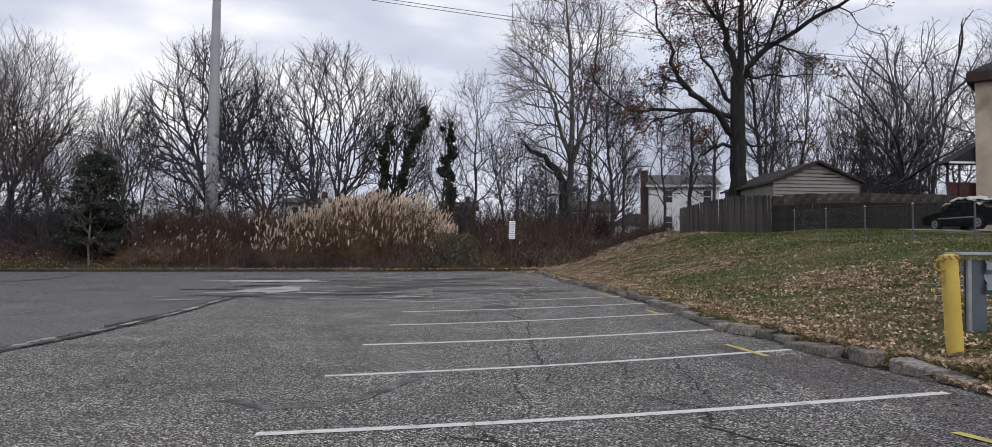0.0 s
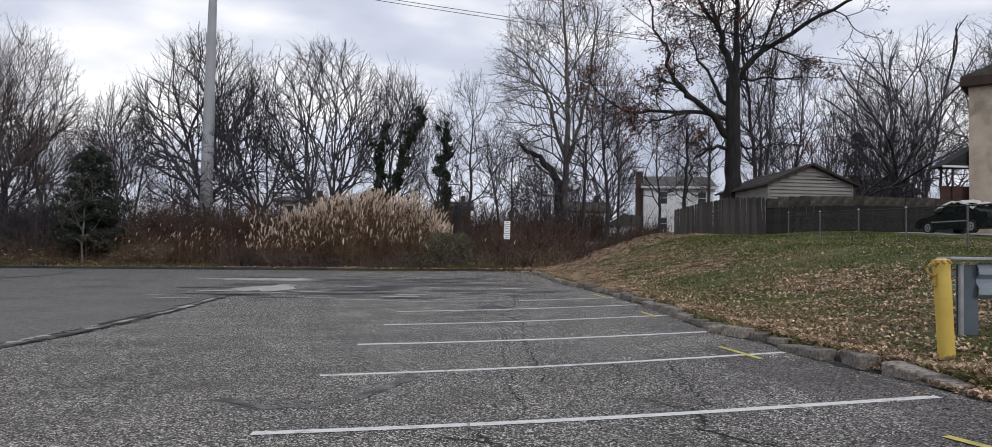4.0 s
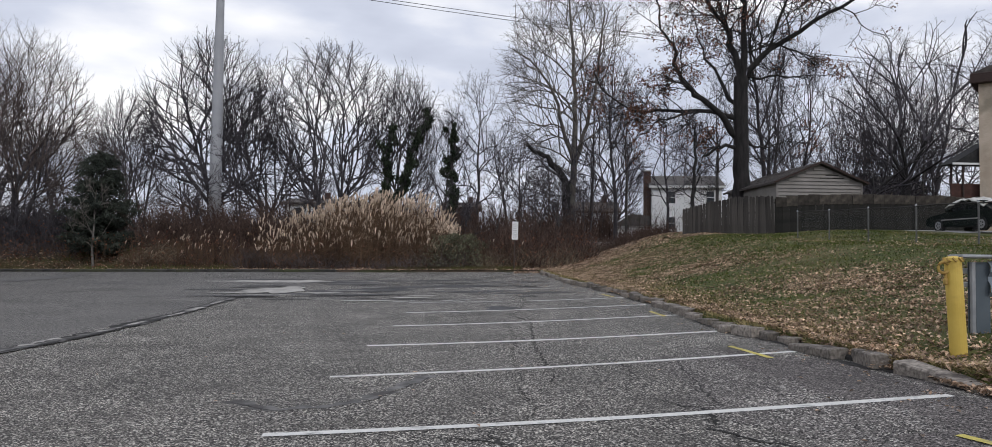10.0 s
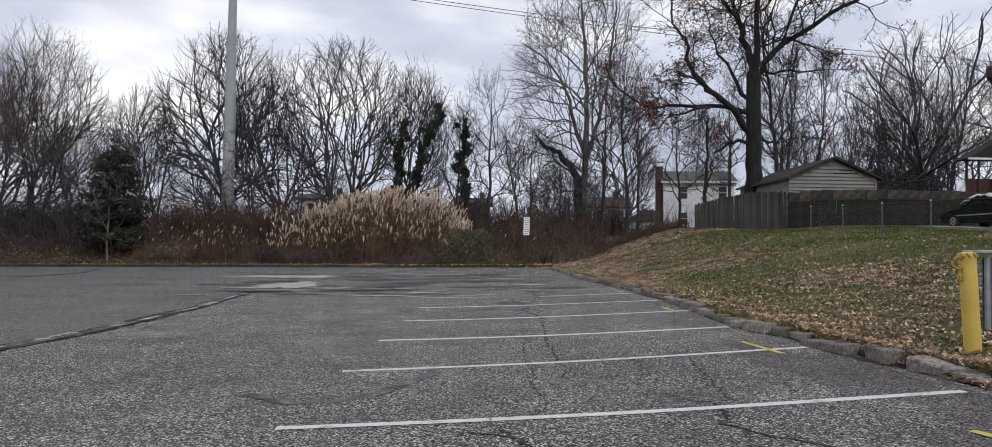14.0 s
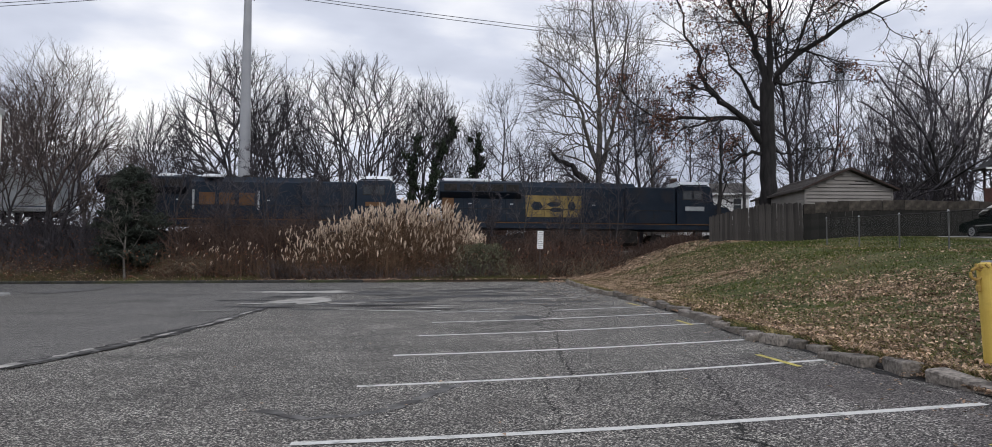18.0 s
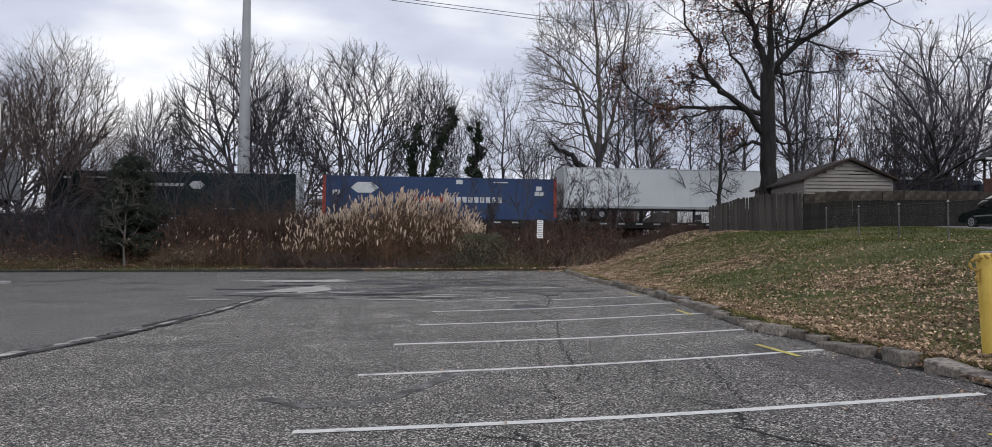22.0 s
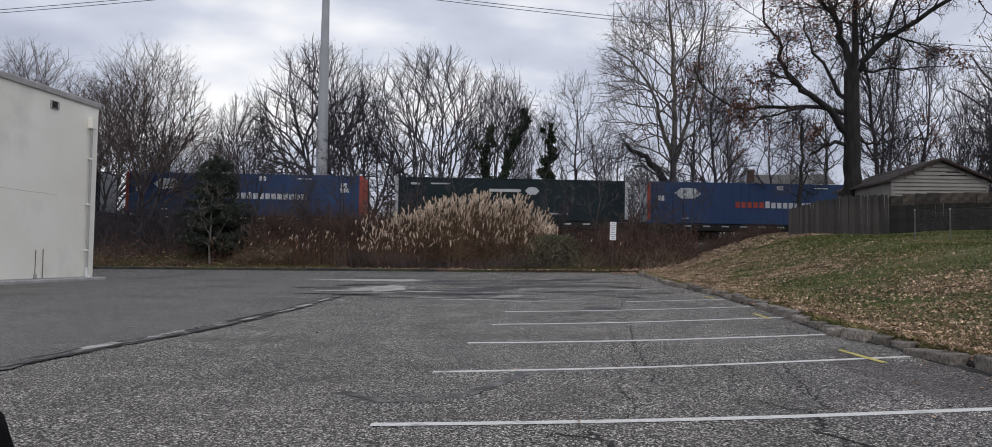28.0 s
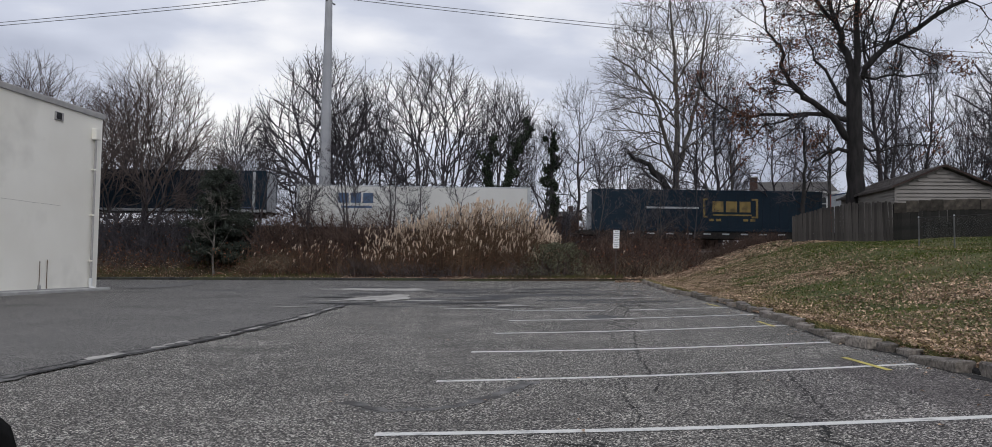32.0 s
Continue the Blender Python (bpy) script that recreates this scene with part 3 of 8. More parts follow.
def z_land(x, y):
    """The ground outside the asphalt: lawn mound, bank, railway bed and beyond."""
    du = x + LEAN * y - KERB_U
    d = (y - TRACK_Y - TRACK_K * x) * cos(TRACK_ANGLE)
    edge = z_lot(min(x, KERB_U - LEAN * y), min(y, EDGE_Y))
    mound = 0.0
    behind = x + LEAN * y - kerb_front(y)
    if behind > 0:
        mound = edge + 0.122 * step((behind - 0.11) / 0.08) + 0.15 * step((y - 18) / 22) * step(du / 3) + step(du / 8.5) * min(2.25, 0.5 + 0.04 * max(0.0, y)) - 0.27 * step((y - 14) / 18) * step(du / 5) * (1 - step((x - 11) / 6))
    mound -= 0.10 * math.exp(-((x - 4.3) ** 2 + (y - 7.1) ** 2) / 0.45)
    bank_run = max(2.5, (TRACK_Y + TRACK_K * x - 4.2) - (EDGE_Y + 0.4))
    bank = edge + 0.10 + (2.2 - edge) * step((y - EDGE_Y - 0.4) / bank_run) if y > EDGE_Y else edge
    if d > -4.2:
        bank = 2.25
    z = max(mound, bank)
    near = max(0.0, 1 - abs(d) / 6.0)
    if near > 0:
        w = step(min(1.0, near * 2.2))
        z = z * (1 - w) + min(z, 2.25) * w
    if d > 4:
        z = min(z, 2.7) + 0.006 * min(d - 4, 150) + 0.15 * noise.noise(Vector((x * 0.05, y * 0.05, 0)))
    if y > EDGE_Y + 1 and d < -4:
        z += 0.10 * noise.noise(Vector((x * 0.6, y * 0.6, 3))) * min(1, (y - EDGE_Y - 1))
    if du > 0.5 and d < -4:
        z += 0.05 * noise.noise(Vector((x * 0.35, y * 0.35, 7))) * min(1, du - 0.5)
    return z


def is_lot(x, y):
    return x + LEAN * y < KERB_U + 0.05 and y < EDGE_Y


def at_u(u, v):
    """Plan place from the bays' own axes: u across, v along."""
    y = (v + LEAN * u) / (1 + LEAN * LEAN)
    return u - LEAN * y, y


def ground_z(x, y):
    return z_lot(x, y) if is_lot(x, y) else z_land(x, y)


def grid(xs, ys, fn, keep=lambda x, y: True):
    g = Geo()
    index = {}
    for j, y in enumerate(ys):
        for i, x in enumerate(xs):
            index[i, j] = len(g.v)
            g.v.append(fn(x, y))
    for j in range(len(ys) - 1):
        for i in range(len(xs) - 1):
            if keep(0.5 * (xs[i] + xs[i + 1]), 0.5 * (ys[j] + ys[j + 1])):
                g.f.append((index[i, j], index[i + 1, j], index[i + 1, j + 1], index[i, j + 1]))
    return g


def spread(a, b, n):
    return [a + (b - a) * i / (n - 1) for i in range(n)]


def setting():
    # one sheet of ground to the horizon, finer where the camera looks
    xs = [-2500, -900, -400, -200, -120] + spread(-80, -34, 16)[:-1] + spread(-34, 34, 103)[:-1] + spread(34, 80, 16) + [120, 200, 400, 900, 2500]
    ys = [-900, -300, -100, -50] + spread(-30, 2, 9)[:-1] + spread(2, 64, 94)[:-1] + spread(64, 110, 14) + [160, 260, 500, 1200, 3000]

    def low(x, y):
        z = z_land(x, y)
        if x + LEAN * y < KERB_U - 0.05 and y < EDGE_Y:
            z = z_lot(x, y) - 0.25
        elif y < 43 and KERB_U - 0.3 < x + LEAN * y < 33.5:
            z -= 0.16
        return (x, y, z)

    land = part("ground", grid(xs, ys, low), "ground", smooth=True)
    tagged(land, "brown leaf-littered ground rising to the railway bank", "ground", kind="structure")
    # the lawn skin over the mound
    us, vs = [0.11, 0.14, 0.17, 0.20, 0.28] + spread(0.40, 30.4, 70), spread(-16, 4, 20)[:-1] + spread(4, 18, 57)[:-1] + spread(18, 44, 42)

    def skin(q, y):
        x = q + kerb_front(y) - LEAN * y
        return (x, y, z_land(x, y) + 0.015 if q > 0.13 else z_lot(x, y) - 0.04)

    lawn = part("lawn", grid(us, vs, skin), "lawn", smooth=True)
    tagged(lawn, "green lawn mound with patches of fallen brown leaves", "lawn", kind="structure")
    # the asphalt: an old coarse half and a smoother strip beyond the open joint
    JOINT = -6.0
    us = spread(JOINT, KERB_U + 0.30, 36)
    vs = spread(-26, EDGE_Y, 100)
    lot = part("parking_lot", grid(us, vs, lambda u, y: (u - LEAN * y, y, z_lot(u - LEAN * y, y))), "asphalt", smooth=True)
    tagged(lot, "worn grey asphalt parking lot with bare aggregate", "parking lot", kind="structure")
    us = spread(-60, JOINT, 50)
    drive = part("driveway", grid(us, vs, lambda u, y: (u - LEAN * y, y, z_lot(u - LEAN * y, y) + (0.012 if u < JOINT - 0.01 else 0))), "asphalt_new", smooth=True)
    tagged(drive, "smoother grey asphalt driveway beside the parking lot", "driveway", kind="structure")


def strip(points, width, lift=0.005, each=0.25, wobble=0.0, rng=None, taper=False):
    """A thin ribbon laid over the asphalt along plan points."""
    g = Geo()
    out = []
    for (x0, y0), (x1, y1) in zip(points, points[1:]):
        n = max(1, int(math.hypot(x1 - x0, y1 - y0) / each))
        out += [(x0 + (x1 - x0) * i / n, y0 + (y1 - y0) * i / n) for i in range(n)]
    out.append(points[-1])
    if wobble:
        out = [(x + rng.uniform(-wobble, wobble), y + rng.uniform(-wobble, wobble)) for x, y in out]
    for i, (x, y) in enumerate(out):
        a, b = out[max(i - 1, 0)], out[min(i + 1, len(out) - 1)]
        l = math.hypot(b[0] - a[0], b[1] - a[1]) or 1
        nx, ny = -(b[1] - a[1]) / l, (b[0] - a[0]) / l
        w = width * 0.5 * ((0.35 + 1.3 * rng.random()) if wobble else 1)
        if taper and i in (0, len(out) - 1):
            w *= 0.2
        for s in (-1, 1):
            px, py = x + nx * w * s, y + ny * w * s
            g.v.append((px, py, z_lot(px, py) + lift))
    g.f = [(2 * i, 2 * i + 1, 2 * i + 3, 2 * i + 2) for i in range(len(out) - 1)]
    return g


def markings():
    rng = random.Random(4)
    bays = [(-1.38, 5.30, 3.53, 5.70), (-1.38, 7.75, 3.49, 8.38), (-1.36, 10.29, 3.37, 10.69), (-1.30, 12.95, 3.67, 13.50), (-1.31, 15.65, 3.62, 16.15), (1.30, 18.40, 3.61, 18.62)]
    for i, (ua, va, ub, vb) in enumerate(bays):
        g = strip([at_u(ua, va), at_u(ub, vb)], 0.105 if i < 2 else 0.125)
        tagged(part("bay_line", g, "white_line"), "white painted parking bay line, scuffed", "parking line", "parking bay lines", "structure")
    for a, b in (((-4.06, 20.05), (-2.64, 20.38)), ((-1.97, 18.88), (-1.38, 19.15)), ((-1.49, 18.57), (-0.18, 18.53)), ((-0.15, 18.52), (0.72, 18.35)), ((-0.75, 19.0), (0.1, 19.45))):
        tagged(part("bay_line", strip([at_u(*a), at_u(*b)], 0.12), "old_line"), "worn remnant of a white parking line", "parking line", "parking bay lines", "structure")
    for a, b in (((3.0, 9.05), (3.07, 7.95)), ((3.29, 14.39), (3.29, 13.24)), ((3.35, 20.06), (3.44, 18.93)), ((2.86, 4.55), (2.94, 4.2))):
        tagged(part("yellow_mark", strip([at_u(*a), at_u(*b)], 0.065, 0.010), "yellow_line"), "yellow painted cross stroke on a parking line", "painted mark", "yellow strokes", "structure")
    # cracks, the open joint with its pale filling, scuffs and patches
    cracks = [([(1.0, 13.35), (0.86, 11.0), (0.80, 9.6), (0.78, 8.64), (0.78, 7.9)], 0.030), ([(0.78, 7.6), (0.78, 7.32), (0.72, 7.0)], 0.02),
              ([(0.49, 9.56), (0.46, 8.4), (0.47, 7.39), (0.44, 6.6), (0.49, 5.88), (0.39, 5.56), (0.18, 5.5), (-0.1, 5.45)], 0.020),
              ([(0.10, 5.26), (0.16, 5.0), (0.30, 4.6), (0.42, 4.3)], 0.03), ([(-0.2, 5.1), (0.05, 5.0), (0.24, 4.9)], 0.022),
              ([(2.09, 7.82), (1.92, 6.6), (1.90, 6.36), (1.86, 5.95), (1.89, 5.82)], 0.024), ([(1.89, 5.82), (1.74, 5.76), (1.60, 5.77), (1.42, 6.15), (1.25, 6.25)], 0.015),
              ([(1.70, 5.72), (1.68, 5.41), (1.56, 5.05), (1.62, 4.9), (1.84, 4.53), (2.0, 4.3)], 0.028), ([(1.56, 8.1), (1.54, 7.86), (1.50, 7.3), (1.50, 7.0)], 0.018),
              ([(0.50, 6.95), (0.69, 6.98), (1.1, 7.0), (1.38, 7.03), (1.7, 7.2)], 0.011), ([(0.49, 9.56), (0.62, 10.6), (0.60, 12.4)], 0.02),
              ([(1.0, 13.35), (0.7, 14.6), (0.95, 15.6), (0.6, 17.2)], 0.05), ([(0.9, 13.8), (1.25, 14.9), (1.0, 16.2), (1.3, 18.6), (1.1, 22)], 0.045),
              ([(0.1, 15.0), (-0.5, 14.6), (-0.9, 14.2)], 0.05), ([(-0.6, 19.5), (-2.2, 20.8), (-3.8, 21.4)], 0.05), ([(2.1, 7.9), (2.3, 8.8), (2.2, 9.6)], 0.012),
              ([(-11.4, 18.8), (-11.5, 20.5), (-11.9, 23.6), (-11.75, 26.1), (-11.8, 28.6)], 0.06), ([(-11.6, 26.4), (-11.3, 27.6), (-11.2, 28.9)], 0.08)]
    for pts, w in cracks:
        g = strip([at_u(*p) for p in pts], w * (0.85 if pts[0][1] < 8.5 else 0.5), 0.017 if pts[0][0] < -6 else 0.0045, 0.06, 0.028, rng, True)
        tagged(part("asphalt_crack", g, "crack"), "dark crack in the worn asphalt", "crack", "asphalt cracks", "structure")
    JOINT_LINE = [(-5.95, 4.0), (-5.88, 9.7), (-5.74, 10.9), (-5.70, 12.7), (-5.82, 15.7), (-6.0, 18), (-6.2, 20.6)]
    joint = [at_u(*p) for p in JOINT_LINE]
    tagged(part("open_joint", strip(joint, 0.24, 0.014, 0.30, 0.03, rng), "scraped"), "worn grey joint between two asphalt surfaces", "joint", kind="structure")
    # the cracks along its two sides open and close

    def joint_u(v):
        for (u0, v0), (u1, v1) in zip(JOINT_LINE, JOINT_LINE[1:]):
            if v <= v1:
                return u0 + (u1 - u0) * max(0.0, v - v0) / (v1 - v0)
        return JOINT_LINE[-1][0]

    for side, wide in ((-0.11, 0.055), (0.10, 0.075)):
        v = 4.2
        while v < 20.4:
            l = rng.uniform(0.5, 1.9)
            pts = [at_u(joint_u(v + l * f) + side + rng.uniform(-0.05, 0.05), v + l * f) for f in (0, 0.33, 0.66, 1)]
            middle = 1 + 0.9 * math.exp(-((v - 12.5) / 2.5) ** 2)
            tagged(part("joint_crack", strip(pts, wide * middle * rng.uniform(0.5, 1.3), 0.0175, 0.12, 0.028, rng, True), "crack"), "black open crack along the joint", "crack", "asphalt cracks", "structure")
            v += l * rng.uniform(0.82, 1.12)
    for k in range(9):
        v = 5.2 + k * 1.65 + rng.uniform(-0.5, 0.5)
        u = joint_u(v) + rng.uniform(-0.06, 0.05)
        g = strip([at_u(u, v), at_u(u - 0.02, v + rng.uniform(0.5, 1.1))], rng.uniform(0.09, 0.17), 0.020, 0.10, 0.03, rng, True)
        tagged(part("joint_filler", g, "patch"), "pale crumbling filler in the open joint", "joint filler", "joint filler pieces", "structure")

    def blot(name, u, v, ru, rv, material, label, lift=0.006, seed=1):
        """An uneven flat patch."""
        r2 = random.Random(seed)
        ph = [r2.uniform(0, 6.28) for _ in range(4)]
        g = Geo()
        g.v.append((*at_u(u, v), 0))
        n = 36
        for ring in (0.5, 1.0):
            for i in range(n):
                w = 2 * pi * i / n
                k = ring * (1 + 0.20 * sin(2 * w + ph[0]) + 0.16 * sin(3 * w + ph[1]) + 0.10 * sin(7 * w + ph[2]) + 0.06 * sin(13 * w + ph[3]))
                g.v.append((*at_u(u + ru * k * cos(w), v + rv * k * sin(w)), 0))
        g.v = [(x, y, z_lot(x, y) + lift) for x, y, _ in g.v]
        g.f = [(0, 1 + i, 1 + (i + 1) % n) for i in range(n)] + [(1 + i, 1 + n + i, 1 + n + (i + 1) % n, 1 + (i + 1) % n) for i in range(n)]
        tagged(part(name, g, material), label, name.replace("_", " "), kind="structure")

    blot("pale_patch", -6.05, 24.4, 0.72, 2.2, "patch", "pale bare patch in the asphalt", 0.02, 3)
    blot("pale_patch", -7.8, 31.2, 2.5, 1.0, "patch", "pale gravelly patch near the lot edge", 0.018, 5)
    blot("pale_patch", -4.4, 22.9, 0.5, 0.35, "patch", "pale bare patch in the asphalt", 0.012, 8)
    blot("pale_patch", -4.3, 29.0, 0.9, 1.2, "scraped", "worn grey patch in the asphalt", 0.010, 7)
    blot("pale_patch", -18.6, 34.2, 0.9, 3.6, "scraped", "pale worn strip in the asphalt", 0.03, 9)
    for k, (u, v, a, b) in enumerate(((-3.4, 24.5, 1.9, 0.8), (-1.2, 26.5, 1.8, 0.9), (0.4, 23.0, 0.9, 0.5), (-4.9, 22.6, 1.2, 0.5), (-8.6, 32.5, 2.0, 0.7), (-2.4, 31.5, 3.0, 0.8), (0.6, 16.4, 0.4, 0.5), (-5.4, 31, 1.6, 0.6), (1.0, 29.0, 1.6, 0.6), (-13.2, 29.5, 2.2, 0.3))):
        blot("damp_patch", u, v, a, b, "damp", "dark damp stain on the asphalt", 0.014 if u < -6 else 0.004, 20 + k)
    blot("worn_asphalt", 2.75, 6.4, 0.95, 2.6, "asphalt_mid", "worn asphalt with less bare stone beside the kerb", 0.0018, 47)
    blot("dark_asphalt", 3.15, 6.9, 0.50, 1.8, "asphalt_dark", "darker worn asphalt beside the kerb", 0.0036, 41)
    blot("dark_asphalt", 3.15, 4.2, 0.6, 1.2, "asphalt_dark", "darker worn asphalt beside the kerb", 0.003, 43)
    # thin wet streaks and crumbled pale spots where the surface breaks up
    r3 = random.Random(61)
    for k in range(46):
        u, v = r3.uniform(-8.5, 2.4), 19.2 + 15.5 * r3.random()
        blot("wet_streak", u, v, r3.uniform(0.3, 1.5), r3.uniform(0.07, 0.28), "damp", "thin dark wet streak on the asphalt", (0.021 if u < -6 else 0.007) + 0.0002 * k, 70 + k)
    for k in range(30):
        u, v = r3.uniform(-8.0, 2.0), 19.0 + 15 * r3.random()
        blot("pale_spot", u, v, r3.uniform(0.15, 0.7), r3.uniform(0.05, 0.2), "patch", "small crumbled pale spot in the asphalt", (0.026 if u < -6 else 0.012) + 0.0002 * k, 90 + k)
    # a shallow scraped arc
    arc = [at_u(-2.0, 6.6), at_u(-1.81, 6.43), at_u(-1.57, 6.2), at_u(-1.13, 6.23), at_u(-0.83, 6.54), at_u(-0.62, 7.21), at_u(-0.42, 7.73)]
    tagged(part("scrape_mark", strip(arc, 0.13, 0.003, 0.05, 0.055, rng, True), "scraped"), "pale curved scrape in the asphalt", "scrape", kind="structure")
    tagged(part("scrape_mark", strip([(x + 0.05, y - 0.1) for x, y in arc], 0.010, 0.0045, 0.1, 0.03, rng, True), "crack"), "dark curved crack beside the scrape", "scrape", kind="structure")


def kerbs():
    rng = random.Random(11)
    # start along the row, length, front face, turn
    row = [(5.88, 1.04, 3.80, 6), (7.02, 0.64, 3.63, -10), (7.70, 1.04, 3.57, 3), (8.88, 0.54, 3.65, -5), (9.45, 0.29, 3.60, 5), (9.78, 0.64, 3.52, 8), (10.48, 0.27, 3.42, 14), (10.80, 0.66, 3.52, 2), (11.52, 0.80, 3.50, -3), (12.40, 0.62, 3.58, 4)]
    v = 13.06
    while v < 39.3:
        l = rng.uniform(0.62, 1.0)
        row.append((v, l, kerb_front(v) + rng.choice((-1, 1)) * rng.uniform(0.02, 0.085), rng.uniform(-8, 8)))
        v += l + rng.uniform(0.07, 0.15)
    for n, (v, length, front, yaw) in enumerate(row):
        u = front + 0.125
        length = length * 0.93 - 0.035
        tilt = rng.uniform(-7, 4)
        high = rng.uniform(0.128, 0.158)
        g = Geo()
        cuts = [0.0, 0.012] + [length * f for f in (0.2, 0.4, 0.6, 0.8)] + [length - 0.012, length]
        ring = [(-0.128, -0.25), (-0.132, 0.00), (-0.131, high * 0.55), (-0.129, high - 0.016), (-0.114, high - 0.002), (0.0, high), (0.06, high - 0.002), (0.082, high - 0.03), (0.086, -0.25)]
        m = len(ring)
        for i, q in enumerate(cuts):
            k = 0.93 if i in (0, len(cuts) - 1) else 1.0
            for a, b in ring:
                w = Vector((a * 9 + n * 3.1, q * 4.3, b * 9))
                g.v.append((a * k + 0.008 * noise.noise(w), q + 0.010 * noise.noise(w + Vector((5, 0, 0))), b * (k if b > 0 else 1) + 0.009 * noise.noise(w + Vector((0, 9, 0)))))
        g.f = [(i * m + a, i * m + a + 1, (i + 1) * m + a + 1, (i + 1) * m + a) for i in range(len(cuts) - 1) for a in range(m - 1)]
        g.f += [tuple(range(m)), tuple(range((len(cuts) - 1) * m, len(cuts) * m))]
        x, y = at_u(u, v)
        stone = part("kerbstone", g, "granite")
        sunk, pitch = rng.uniform(-0.03, 0.015), rng.uniform(-3.5, 3.5)
        if n == 0:
            # the first stone has sunk into the leaves at its near end
            sunk, pitch = -0.085, 4.0
        stone.matrix_world = pose(x, y, z_lot(x - 0.2, y) - 0.008 + sunk, pitch, tilt, yaw + 2.2)
        tagged(stone, "rough grey granite kerbstone, settled and uneven", "kerbstone", "kerb along the lawn")
    # black blocks stand for the shadow in the gaps between the stones, set back from their faces
    for (v0, l0, f0, _), (v1, l1, f1, _) in zip(row, row[1:]):
        x, y = at_u(max(f0, f1) + 0.10, (v0 + l0 - 0.075 + v1) / 2)
        half = max(0.06, (v1 - v0 - l0 + 0.075) / 2 + 0.05)
        g = Geo().box(-0.02, 0.10, -half, half, -0.15, 0.055, 0.02)
        soil = part("gap_soil", g, "crack")
        soil.matrix_world = pose(x, y, z_lot(x - 0.2, y), 0, 0, 2.2)
        tagged(soil, "black block standing for the shadow in a kerbstone gap", "soil", "gutter dirt", "structure")
    # contact shade at the foot of the stones, laid as a near-black strip
    for (v0, l0, f0, _), (v1, l1, f1, _) in zip(row, row[1:]):
        g = strip([at_u(f0 + 0.01, v0), at_u((f0 + f1) / 2 + 0.01, v1 - 0.05), at_u(f1 + 0.01, v1 + 0.02)], 0.09, 0.006, 0.10, 0.02, rng)
        tagged(part("gutter_dirt", g, "crack"), "dark strip painted as contact shade at the kerb foot", "dirt", "gutter dirt", "structure")
    # the low dark kerb along the far edge
    for k in range(18):
        a, b = -58 + k * 2.75, -58 + (k + 1) * 2.75 - 0.02
        g = Geo().box(a, b, EDGE_Y - 0.08, EDGE_Y + 0.16, -0.1, 0.16, 0.05)
        g.v = [(x, y, z + z_lot(x, EDGE_Y - 0.05)) for x, y, z in g.v]
        tagged(part("edge_kerb", g, "kerb"), "low dark kerb at the far edge of the lot", "kerb", "far kerb", "structure")


setting()
markings()
kerbs()

# ---- the railway ----


def along(s, side=0.0, z=0.0):
    """A place by the track: s metres along it, side metres away from the camera."""
    c, q = cos(TRACK_ANGLE), sin(TRACK_ANGLE)
    return (s * c - side * q, TRACK_Y + s * q + side * c, z)


def railway():
    m = pose(*along(0), 0, 0, math.degrees(TRACK_ANGLE))
    g = Geo().prism([(-2.9, 1.9), (2.9, 1.9), (1.7, 2.40), (-1.7, 2.40)], "x", -460, 260)
    bed = part("ballast_bed", g, "ballast")
    bed.matrix_world = m
    tagged(bed, "grey crushed stone ballast under the track", "ballast", kind="structure")
    for y in (-0.75, 0.75):
        o = part("rail", Geo().prism([(y - 0.07, 2.40), (y + 0.07, 2.40), (y + 0.035, 2.43), (y + 0.035, 2.55), (y - 0.035, 2.55), (y - 0.035, 2.43)], "x", -460, 260), "steel")
        o.matrix_world = m
        tagged(o, "worn steel rail", "rail", "rails", "structure")
    g = Geo()
    for k in range(150):
        x = -45 + k * 0.6
        g.box(x, x + 0.22, -1.25, 1.25, 2.30, 2.42)
    o = part("railway_ties", g, "tie")
    o.matrix_world = m
    tagged(o, "dark wooden railway ties in the ballast", "railway ties", kind="stuff")


def wheelset(g, x, r=0.46):
    for y in (-0.80, 0.80):
        a, b = (y - 0.07, y + 0.07)
        n = 18
        g.add([(x + r * cos(2 * pi * i / n), q, r + r * sin(2 * pi * i / n)) for q in (a, b) for i in range(n)],
              [tuple(range(n)), tuple(range(n, 2 * n))] + [(i, (i + 1) % n, n + (i + 1) % n, n + i) for i in range(n)])
    g.tube([(x, -0.95, r), (x, 0.95, r)], 0.09, 8)


def bogie(parent, x, axles, spacing, r, name="truck"):
    g = Geo()
    for y in (-1.05, 1.05):
        w = spacing * (axles - 1) / 2 + 0.45
        g.prism([(x - w, 0.5), (x - w + 0.15, 0.36), (x + w - 0.15, 0.36), (x + w, 0.5), (x + w * 0.6, 0.88), (x - w * 0.6, 0.88)], "y", y - 0.09, y + 0.09)
        for k in range(axles):
            q = x + (k - (axles - 1) / 2) * spacing
            g.box(q - 0.17, q + 0.17, y - 0.16, y + 0.16, r - 0.17, r + 0.17, 0.04)
    g.box(x - 0.25, x + 0.25, -1.0, 1.0, 0.45, 0.95)
    t = part(name, g, "under", parent)
    for k in range(axles):
        w = Geo()
        wheelset(w, x + (k - (axles - 1) / 2) * spacing, r)
        part("wheelset", w, "under", t)


def coupler(parent, x, s):
    g = Geo().box(min(x, x + s * 0.55), max(x, x + s * 0.55), -0.12, 0.12, 0.78, 1.0, 0.03)
    g.box(x + s * 0.5 - 0.16, x + s * 0.5 + 0.16, -0.2, 0.2, 0.72, 1.06, 0.05)
    part("coupler", g, "under", parent)


TRAIN = []


